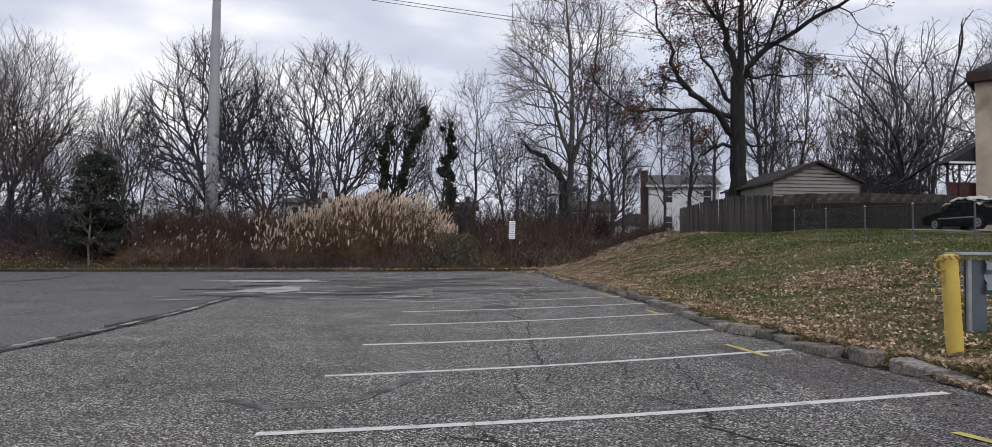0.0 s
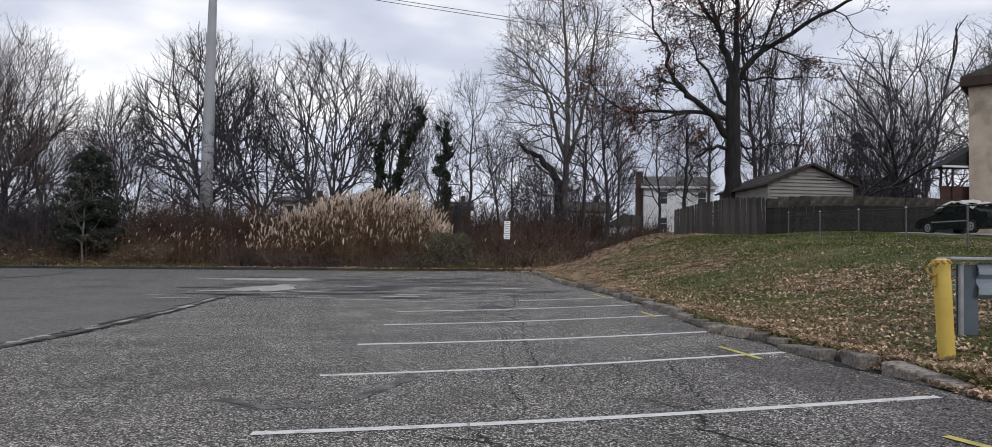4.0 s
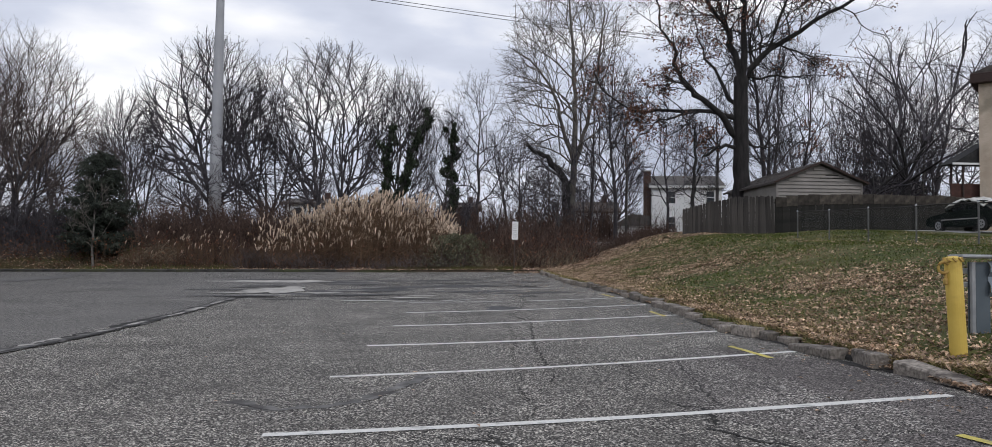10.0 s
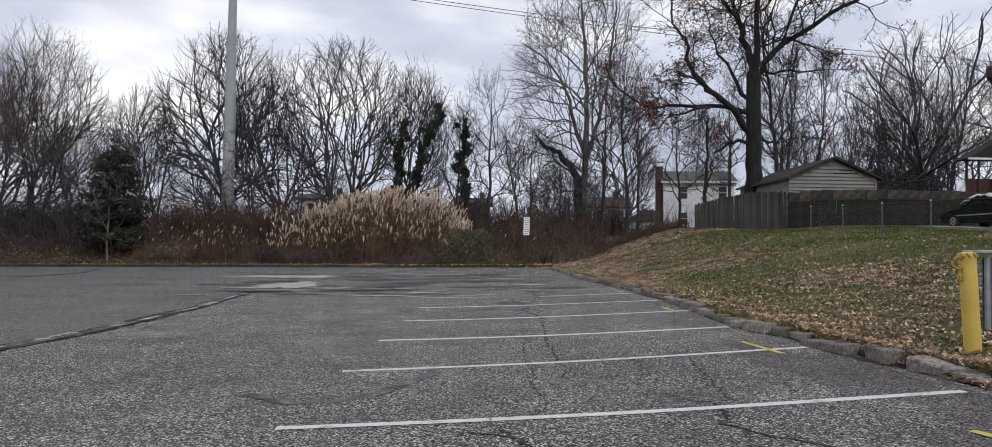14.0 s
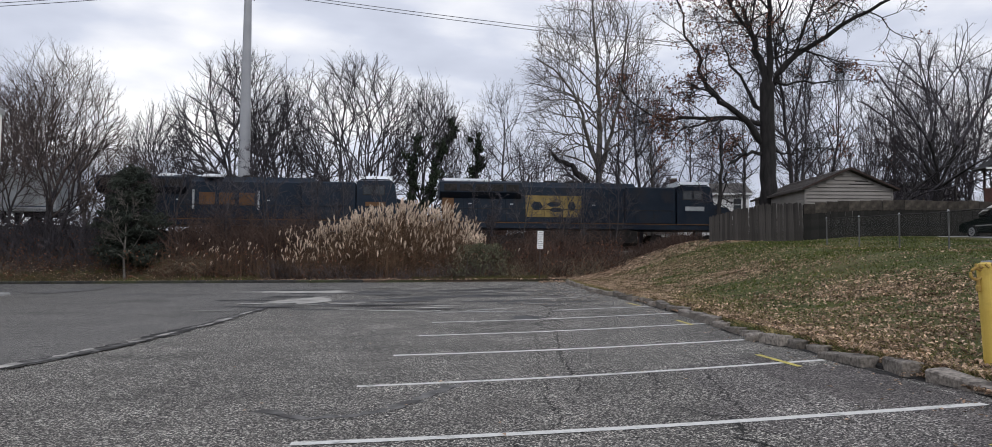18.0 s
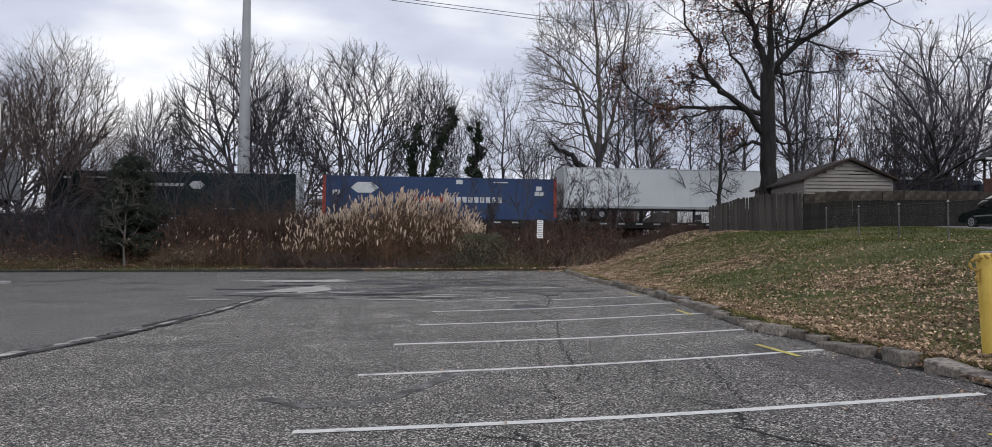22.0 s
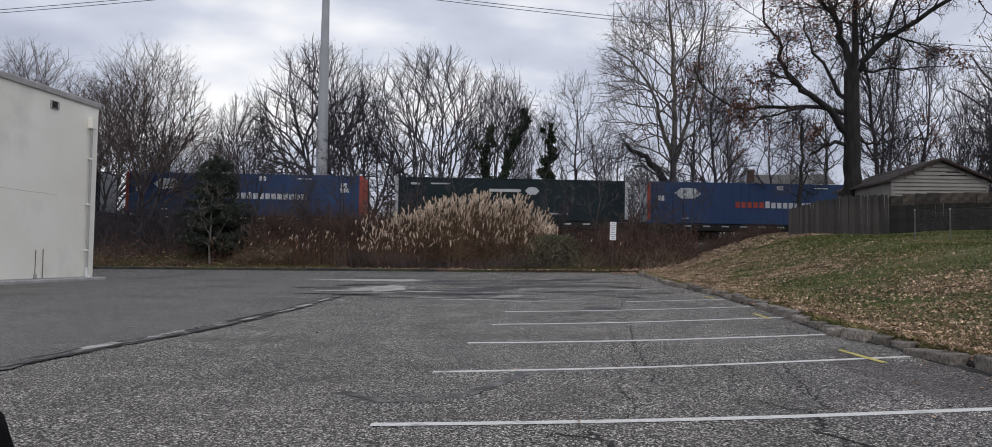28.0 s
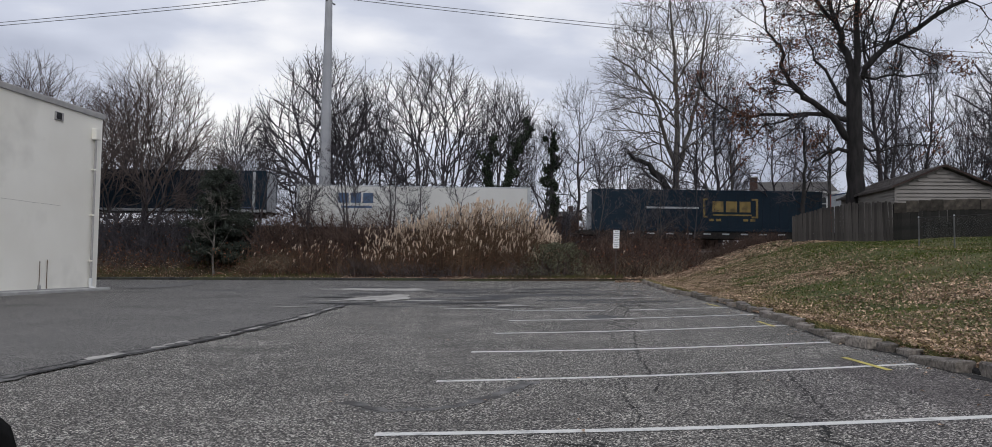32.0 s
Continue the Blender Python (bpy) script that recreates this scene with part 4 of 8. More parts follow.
def locomotive(s_mid, style):
    """A six-axle road locomotive, nose towards +x; z = 0 at the rail."""
    lab = ("dark blue diesel locomotive with a faded yellow panel on its hood" if style == 0 else "dark blue diesel locomotive with dull orange marks on its hood")
    loco = base("locomotive", pose(0, 0, 0), lab, "locomotive", "train locomotives")
    part("frame", Geo().box(-10.7, 10.7, -1.5, 1.5, 1.35, 1.72, 0.04), "loco_blue", loco)
    for y in (-1.52, 1.52):
        part("sill_stripe", Geo().box(-10.6, 10.5, y - 0.012, y + 0.012, 1.73, 1.785), "loco_orange", loco, "thin faded sill stripe")
    # long hood with doors, and the wide radiator end
    part("long_hood", Geo().box(-10.2, 6.2, -0.95, 0.95, 1.72, 4.42, 0.12), "loco_blue", loco)
    part("radiator_housing", Geo().prism([(-0.98, 3.45), (-1.52, 3.85), (-1.52, 4.52), (-1.3, 4.66), (1.3, 4.66), (1.52, 4.52), (1.52, 3.85), (0.98, 3.45)], "x", -10.6, -4.9), "loco_blue", loco)
    for k in range(5):
        part("radiator_grille", Geo().box(-10.3 + k * 1.08, -9.42 + k * 1.08, -1.545, -1.52, 3.92, 4.40, 0.01), "under", loco)
    part("hood_cap", Geo().prism([(-0.8, 4.40), (0.8, 4.40), (0.62, 4.70), (-0.62, 4.70)], "x", -4.8, 3.4), "loco_blue", loco)
    part("inverter_cabinet", Geo().box(2.6, 6.25, -1.42, 1.25, 1.75, 4.40, 0.08), "loco_blue", loco)
    part("exhaust_stack", Geo().box(-3.1, -2.1, -0.35, 0.35, 4.66, 4.86, 0.05), "under", loco)
    # roof hatches: the sky's brightness on them is put into a pale colour
    for x0, x1 in ((-10.5, -9.4), (-6.7, -5.7), (-3.9, -2.6)) if style else ((-10.3, -7.0),):
        part("roof_hatch", Geo().prism([(-1.42, 4.60), (-0.9, 4.84), (0.9, 4.84), (1.42, 4.60)], "x", x0, x1), "mark_white", loco, "roof hatch coloured pale for the sky light on it")
    part("dynamic_brake_fan", Geo().tube([(-1.0, 0, 4.68), (-1.0, 0, 4.82)], 0.55, 20), "under", loco)
    for k in range(12):
        x = -9.9 + k * 0.98
        d = part("hood_door", Geo().box(x, x + 0.90, -0.975, -0.95, 1.85, 3.42, 0.01), "loco_blue", loco)
        if k % 3 == 1:
            part("latch", Geo().box(x + 0.34, x + 0.56, -0.99, -0.975, 3.05, 3.12), "mark_white", d)
    # cab and nose
    cab = part("cab", Geo().prism([(6.3, 1.75), (9.0, 1.75), (9.0, 3.3), (8.85, 4.35), (8.5, 4.62), (6.6, 4.62), (6.3, 4.4)], "y", -1.5, 1.5), "loco_blue", loco)
    # white colour carries the sky light on the roof's sloping sides
    part("cab_roof", Geo().prism([(-1.51, 4.52), (-1.12, 4.86), (1.12, 4.86), (1.51, 4.52)], "x", 6.42, 8.72), "box_white", cab, "cab roof coloured white for the sky light it catches")
    for x in (6.75, 7.55):
        part("side_window", Geo().box(x, x + 0.62, -1.515, -1.495, 3.55, 4.15, 0.01), "glass", cab)
        part("window_rim", Geo().box(x - 0.04, x + 0.66, -1.507, -1.494, 3.51, 4.19, 0.01), "under", cab)
    part("windscreen", Geo().prism([(9.012, 3.35), (9.022, 3.35), (8.885, 4.25), (8.872, 4.25)], "y", -1.2, 1.2), "glass", cab)
    part("nose", Geo().prism([(9.0, 1.75), (10.55, 1.75), (10.62, 2.55), (10.35, 2.95), (9.0, 3.35)], "y", -0.98, 0.98), "loco_blue", loco)
    part("number_strip", Geo().box(6.9, 8.3, -1.522, -1.512, 2.75, 3.05), "grey_post" if style == 0 else "loco_orange", cab, "row of faded number bars")
    part("headlight", Geo().box(10.3, 10.66, -0.25, 0.25, 2.35, 2.60, 0.05), "grey_post", loco)
    # marks on the hood: plain shapes
    if style == 0:
        p = part("logo_panel", Geo().box(-4.55, -0.55, -0.992, -0.977, 2.20, 3.72, 0.006), "loco_yellow", loco, "faded yellow panel with dark worn shapes")
        for x, z, w, h in ((-3.75, 2.98, 0.42, 0.30), (-2.55, 3.10, 0.50, 0.16), (-2.35, 2.72, 0.50, 0.16), (-1.25, 2.98, 0.30, 0.30)):
            part("dark_shape", Geo().prism([(x - w, z), (x - w * 0.5, z - h), (x + w * 0.5, z - h), (x + w, z), (x + w * 0.5, z + h), (x - w * 0.5, z + h)], "y", -0.998, -0.990), "loco_blue", p)
        part("rear_panel", Geo().box(-10.4, -9.6, -0.996, -0.976, 2.0, 3.7), "loco_orange", loco, "orange panel at the rear of the hood")
    else:
        for x in (-4.15, -2.85, -1.55):
            part("logo_block", Geo().box(x, x + 1.02, -0.996, -0.976, 2.72, 3.58, 0.008), "loco_orange", loco, "dull orange logo block")
        for x in (-4.6, -0.35):
            part("logo_bracket", Geo().box(x, x + 0.14, -0.996, -0.976, 2.45, 3.75), "grey_post", loco)
    # walkway, rails, tank, steps
    for y in (-1.42, 1.42):
        g = Geo()
        for k in range(13):
            x = -9.9 + k * 1.32
            g.tube([(x, y, 1.72), (x, y, 2.72)], 0.022, 5)
        g.tube([(-10.4, y, 2.72), (6.1, y, 2.72)], 0.024, 5)
        part("handrail", g, "under", loco)
    for x in (-10.55, 10.45):
        g = Geo()
        for k in range(4):
            for y in (-1.3, 1.3):
                g.box(x - 0.2, x + 0.2, y - 0.2, y + 0.2, 0.42 + k * 0.34, 0.46 + k * 0.34)
        g.box(x - 0.24, x - 0.2, -1.5, 1.5, 0.35, 1.4)
        part("steps", g, "under", loco)
    part("fuel_tank", Geo().prism([(-1.35, 0.42), (-1.1, 0.22), (1.1, 0.22), (1.35, 0.42), (1.35, 1.3), (-1.35, 1.3)], "x", -3.4, 3.4), "under", loco)
    for x in (-6.9, 6.9):
        bogie(loco, x, 3, 1.9, 0.53)
    coupler(loco, -10.7, -1)
    coupler(loco, 10.7, 1)
    TRAIN.append((loco, s_mid, 0.0))


def flat_wagon(s_mid, half=8.9, first=False):
    w = base("flat_wagon", pose(0, 0, 0), "dark grimy flat wagon carrying a container or trailer", "railway wagon", "train wagons")
    part("deck", Geo().box(-half, half, -1.35, 1.35, 1.02, 1.16, 0.02), "under", w)
    for y in (-1.36, 1.36):
        part("side_sill", Geo().prism([(-half, 1.16), (-half, 0.95), (-half * 0.62, 0.72), (half * 0.62, 0.72), (half, 0.95), (half, 1.16)], "y", y - 0.05, y + 0.05), "under", w)
    for x in (-half + 0.35, half - 0.35):
        part("end_platform", Geo().box(x - 0.35, x + 0.35, -1.4, 1.4, 1.16, 1.22), "under", w)
    for k in range(9):
        part("reflector", Geo().box(-5.5 + k * 1.3, -5.0 + k * 1.3, -1.418, -1.410, 0.98, 1.08), "grey_post", w)
    part("hitch", Geo().prism([(half - 3.2, 1.16), (half - 2.4, 1.16), (half - 2.7, 1.9), (half - 2.9, 1.9)], "y", -0.4, 0.4), "under", w)
    for x in (-half + 2.1, half - 2.1):
        bogie(w, x, 2, 1.75, 0.42)
    coupler(w, -half, -1)
    coupler(w, half, 1)
    TRAIN.append((w, s_mid, 0.0))
    return w


def ribs(parent, x0, x1, z0, z1, y, material, n):
    g = Geo()
    for i in range(n):
        x = x0 + (x1 - x0) * (i + 0.5) / n
        g.box(x - 0.03, x + 0.03, y - 0.012, y + 0.012, z0, z1)
    part("side_ribs", g, material, parent)


def container(s_mid, material, label, marks, lift=1.22, trailer=False):
    """A 16.15 m box in its parts; marks: what is painted on its side."""
    L, W, H = 8.075, 1.29, 2.88
    c = base("trailer" if trailer else "container", pose(0, 0, 0), label, "trailer" if trailer else "container", "train load")
    z0, z1 = 0.0, H
    part("body", Geo().box(-L + 0.06, L - 0.06, -W, W, 0.10, H - 0.06, 0.03), material, c)
    part("roof", Geo().box(-L + 0.02, L - 0.02, -W - 0.01, W + 0.01, H - 0.09, H, 0.02), "grey_post" if "white" in material or "cream" in material else material, c)
    for y in (-W - 0.016, W + 0.016):
        part("bottom_rail", Geo().box(-L, L, y - 0.03, y + 0.03, 0.0, 0.19, 0.01), "grey_post" if trailer or "cream" in material else material, c)
        ribs(c, -L + 0.3, L - 0.3, 0.2, H - 0.12, y, material, 26 if not trailer else 13)
    ends = {"x0": "grey_post", "x1": "grey_post"}
    if "blue" in material:
        ends = {"x0": "mark_red", "x1": "mark_red"}
    elif "navy" in material:
        ends = {"x0": material, "x1": material}
    elif trailer and "white" not in material:
        ends = {"x0": material, "x1": "box_white"}
    for x, e in ((-L, "x0"), (L - 0.22, "x1")):
        for y in (-W - 0.03, W - 0.07):
            part("corner_post", Geo().box(x, x + 0.22, y, y + 0.10, 0.0, H, 0.015), ends[e], c)
    part("end_wall", Geo().box(-L + 0.01, -L + 0.07, -W + 0.1, W - 0.1, 0.1, H - 0.1), "grey_post", c)
    part("end_wall", Geo().box(L - 0.07, L - 0.01, -W + 0.1, W - 0.1, 0.1, H - 0.1), "mark_red" if "blue" in material else "grey_post", c)
    y = -W - 0.034
    for name, m, x0, x1, a, b in marks:
        if name == "lozenge":
            part(name, Geo().prism([(x0, (a + b) / 2), (x0 + (x1 - x0) * 0.25, a), (x1 - (x1 - x0) * 0.25, a), (x1, (a + b) / 2), (x1 - (x1 - x0) * 0.25, b), (x0 + (x1 - x0) * 0.25, b)], "y", y, y + 0.006), m, c)
        else:
            part(name, Geo().box(x0, x1, y, y + 0.006, a, b), m, c)
    if trailer:
        for x in (-6.6, -5.3):
            for q in (-1.0, 1.0):
                w = part("road_wheel", Geo().tube([(x, q - 0.16, -0.42), (x, q - 0.13, -0.42), (x, q + 0.13, -0.42), (x, q + 0.16, -0.42)], [0.44, 0.48, 0.48, 0.44], 16), "tyre", c)
                part("hub", Geo().tube([(x, q - 0.175, -0.42), (x, q - 0.15, -0.42)], [0.16, 0.22], 12), "grey_post", w)
        part("bogie_frame", Geo().box(-7.3, -4.6, -0.6, 0.6, -0.4, 0.02), "under", c)
        for q in (-0.9, 0.9):
            part("landing_leg", Geo().box(4.4, 4.6, q - 0.08, q + 0.08, -0.75, 0.02), "under", c)
        part("upper_frame", Geo().box(5.6, 7.6, -0.6, 0.6, -0.32, 0.02), "under", c)
        part("marker_strip", Geo().box(5.2, 7.4, y, y + 0.006, 0.30, 0.36), "mark_blue", c)
    TRAIN.append((c, s_mid, lift))
    return c


def wordmark(m1, x0, m2, x1, x2, z0, z1, n1, n2):
    """Lettering of a brand, as plain bars of its size and colour."""
    out = []
    for i in range(n1):
        w = (x1 - x0) / n1
        out.append(("word_bar", m1, x0 + i * w, x0 + i * w + w * 0.72, z0, z1 - 0.06))
    for i in range(n2):
        w = (x2 - x1) / n2
        out.append(("word_bar", m2, x1 + i * w, x1 + i * w + w * 0.74, z0, z1 if i == 0 else z1 - 0.08))
    return out


def blue_marks(faded):
    m = [("lozenge", "mark_white", -6.2, -4.3, 1.72, 2.45), ("plate_mark", "mark_white", 1.0, 1.45, 2.42, 2.72), ("small_mark", "mark_white", 6.6, 7.0, 2.05, 2.35),
         ("small_mark", "mark_white", 6.5, 7.15, 1.7, 1.98), ("small_mark", "mark_white", -7.4, -6.9, 1.55, 1.9), ("small_mark", "mark_white", -5.6, -5.2, 0.3, 0.4), ("small_mark", "mark_white", 3.6, 4.6, 2.55, 2.62)]
    return m + wordmark("mark_red" if faded else "mark_white", -1.9, "mark_white", 0.2, 4.3, 1.15, 1.62, 5, 10)


def navy_logo(m):
    out = [("logo_bracket", m, -1.2 + a, -1.05 + a, 0.95, 2.3) for a in (0.9, 4.6)]
    out += [("logo_bracket", m, -0.3 + a, 0.0 + a, z, z + 0.12) for a in (0.0, 3.4) for z in (0.95, 2.18)]
    out += [("logo_block", m, 0.35 + k * 0.95, 1.12 + k * 0.95, 1.35, 2.1) for k in range(3)]
    out += [("small_mark", m, 0.4, 3.1, 1.1, 1.2)] + [("small_mark", m, x, x + 0.35, 0.72, 0.88) for x in (0.1, 0.6, 2.5, 3.0)]
    return out + [("small_mark", "grey_post", -4.3, -0.6, 1.55, 1.68)]


def train():
    locomotive(-219.45, 0)
    locomotive(-242.0, 1)
    green = [("small_mark", "grey_post", -1.6, 0.6, 1.95, 2.15), ("lozenge", "grey_post", 0.9, 1.9, 1.8, 2.3), ("small_mark", "grey_post", 2.6, 3.9, 0.45, 0.55), ("small_mark", "grey_post", -7.0, -6.4, 2.35, 2.5), ("small_mark", "grey_post", -5.6, -4.3, 2.4, 2.5)]
    loads = [(-262.95, "box_white", "white road trailer with a grey bottom rail on a flat wagon", [], True),
             (-279.6, "box_blue", "blue freight container with white lettering bars on a wagon", blue_marks(True), False),
             (-297.3, "box_green", "dark green freight container on a wagon", green, False),
             (-316.2, "box_white", "white road trailer with a grey bottom rail on a flat wagon", [], True),
             (-336.8, "box_blue", "blue freight container with faded red and white lettering bars", blue_marks(True), False),
             (-354.3, "box_green", "dark green freight container with small white marks", green, False),
             (-372.7, "box_blue", "blue freight container with white lettering bars on a wagon", blue_marks(False), False),
             (-390.6, "box_navy", "dark navy freight container with a yellow bracketed mark", navy_logo("loco_yellow"), False),
             (-411.0, "box_cream", "cream white freight container with a blue mark", [("logo_block", "mark_blue", -5.2 + k * 0.85, -4.5 + k * 0.85, 1.65, 2.35) for k in range(3)] + [("small_mark", "mark_blue", -5.0, -2.9, 1.3, 1.45)], False),
             (-429.2, "box_navy", "dark navy road trailer with a silver front post", [("silver_band", "grey_post", 7.1, 7.3, 0.2, 2.8), ("small_mark", "mark_white", 5.4, 5.8, 2.3, 2.45)], True)]
    for s, m, label, marks, trailer in loads:
        flat_wagon(s)
        container(s, m, label, marks, 2.12 if trailer else 1.22, trailer)


SPEED = 12.426


def motions():
    times = [0.0, 0.1] + [float(k) for k in range(1, 32)] + [31.9, 32.0]
    for ob, s0, lift in TRAIN:
        walk(ob, [(t, pose(*along(s0 + SPEED * t, 0, RAIL_Z + lift), 0, 0, math.degrees(TRACK_ANGLE))) for t in times])


railway()
train()

# ---- buildings and fences ----


def cream_building():
    """The blank cream side wall that comes into view, parallel to the bays."""
    ang = 2.6
    b = base("building", pose(-20.1, 28.7, 0.0, 0, 0, ang), "cream stucco building with a blank side wall", "building")
    g = Geo().prism([(-22, -0.4), (0, -0.4), (0, 7.05), (-22, 7.05)], "y", -34, 0)
    part("wall", g, "stucco", b)
    part("base_course", Geo().box(-0.02, 0.025, -34, 0.02, -0.2, 0.20, 0.01), "trim_grey", b)
    part("roof", Geo().box(-22.1, 0.06, -34, 0.06, 7.05, 7.13, 0.02), "trim_grey", b)
    part("roof_edge", Geo().box(0.0, 0.07, -34, 0.08, 6.93, 7.15, 0.015), "trim_grey", b, "thin grey metal roof edge")
    vent = part("vent", Geo().box(-0.02, 0.06, -2.96, -2.50, 6.40, 6.70, 0.01), "trim_grey", b)
    # near-black plate stands for the dark inside of the vent
    part("vent_hole", Geo().box(0.03, 0.066, -2.92, -2.62, 6.43, 6.67), "dark", vent)
    # the pipe's shadow line on the wall is put into its grey colour
    pipe = part("downpipe", Geo().tube([(0.10, -0.55, 0.45), (0.10, -0.55, 6.1)], 0.045, 10), "trim_grey", b, "downpipe coloured grey for its shadow line")
    part("leader_head", Geo().box(0.01, 0.22, -0.72, -0.38, 6.02, 6.46, 0.02), "stucco", pipe)
    part("pipe_boot", Geo().tube([(0.10, -0.55, 0.55), (0.10, -0.55, 0.22), (0.28, -0.50, 0.10)], 0.075, 10), "white_metal", pipe, "white boot at the foot of the pipe")
    for z in (1.2, 3.0, 4.8):
        part("bracket", Geo().box(0.0, 0.17, -0.63, -0.47, z, z + 0.06), "stucco", pipe)
    g = Geo()
    g.tube([(0.03, -3.05, 0.2), (0.03, -3.05, 1.25)], 0.014, 6)
    part("conduit", g, "rust_dark", b)
    part("conduit", Geo().tube([(0.03, -3.45, 0.2), (0.03, -3.45, 1.2)], 0.014, 6), "rust_dark", b)
    part("junction_box", Geo().box(0.0, 0.08, -3.50, -3.40, 0.2, 0.34, 0.01), "trim_grey", b)
    part("wall_crack", strip_wall([(-6.6, 3.30), (-5.6, 3.29), (-4.6, 3.285), (-3.9, 3.27), (-3.2, 3.275), (-2.4, 3.26)]), "stain", b)
    w = part("walkway", Geo().box(0.02, 0.42, -34, 0.3, -0.1, 0.17, 0.03), "concrete")
    w.matrix_world = pose(-20.1, 28.7, 0.0, 0, 0, ang)
    tagged(w, "narrow pale concrete strip along the building", "concrete strip", kind="structure")


def strip_wall(points):
    g = Geo()
    for (a, z0), (b, z1) in zip(points, points[1:]):
        g.add([(0.006, a, z0), (0.006, b, z1), (0.006, b, z1 - 0.016), (0.006, a, z0 - 0.013)], [(0, 1, 2, 3)])
    return g


def pole_and_wires():
    x, y = -23.05, 62.0
    z = z_land(x, y)
    p = base("utility_pole", pose(x, y, z - 0.3), "tall tapered grey steel utility pole", "utility pole")
    part("shaft", Geo().tube([(0, 0, 0), (0, 0, 8), (0, 0, 20), (0, 0, 27)], [0.50, 0.46, 0.31, 0.22], 16), "pole", p, smooth=True)
    part("flange", Geo().tube([(0, 0, 0.1), (0, 0, 0.45)], 0.62, 16), "pole", p)
    for k in range(9):
        part("step_bolt", Geo().tube([(0.30, -0.05, 5 + k * 0.8), (0.52, -0.08, 5 + k * 0.8)], 0.03, 5), "pole", p)
    part("cross_arm", Geo().tube([(-0.2, -0.9, 21.3), (0.2, 0.9, 21.3)], 0.07, 8), "pole", p)
    for k, dz in ((0, 0.0), (1, -0.55)):
        g = Geo()
        pts = [(q, 62.0 + 0.12 * (q + 23), 18.7 + 5.2 * abs((50 - q) / 73) ** 1.6 * (q < 50) + dz * (0.4 + 0.6 * (q + 23) / 90)) for q in spread(-22.8, 66, 30)]
        g.tube(pts, 0.028, 5)
        tagged(part("power_line", g, "cable"), "dark power line sagging from the steel pole", "power line", "power lines")
        g = Geo()
        pts = [(q, 62.0 + 0.10 * (q + 23), 24.5 - 2.9 * (max(0, -23 - q) / 27) ** 0.8 + dz * 0.5) for q in spread(-23.0, -75, 24)]
        g.tube(pts, 0.028, 5)
        tagged(part("power_line", g, "cable"), "dark power line sagging from the steel pole", "power line", "power lines")


def lot_sign():
    x, y = 0.60, 40.3
    z = z_land(x, y)
    s = base("parking_sign", pose(x, y, z, 0, 1.2, 3), "small white notice sign pair on a dark post", "sign")
    part("post", Geo().box(-0.03, 0.03, -0.02, 0.02, -0.3, 2.54, 0.006), "sign_post", s)
    for z0 in (1.58, 2.05):
        p = part("plate", Geo().box(-0.155, 0.155, -0.032, -0.022, z0, z0 + 0.455, 0.004), "sign_white", s)
        for k in range(4):
            w = 0.09 + 0.03 * ((k * 7) % 3)
            part("text_bar", Geo().box(-w, w, -0.036, -0.032, z0 + 0.07 + k * 0.10, z0 + 0.10 + k * 0.10), "sign_ink", p)


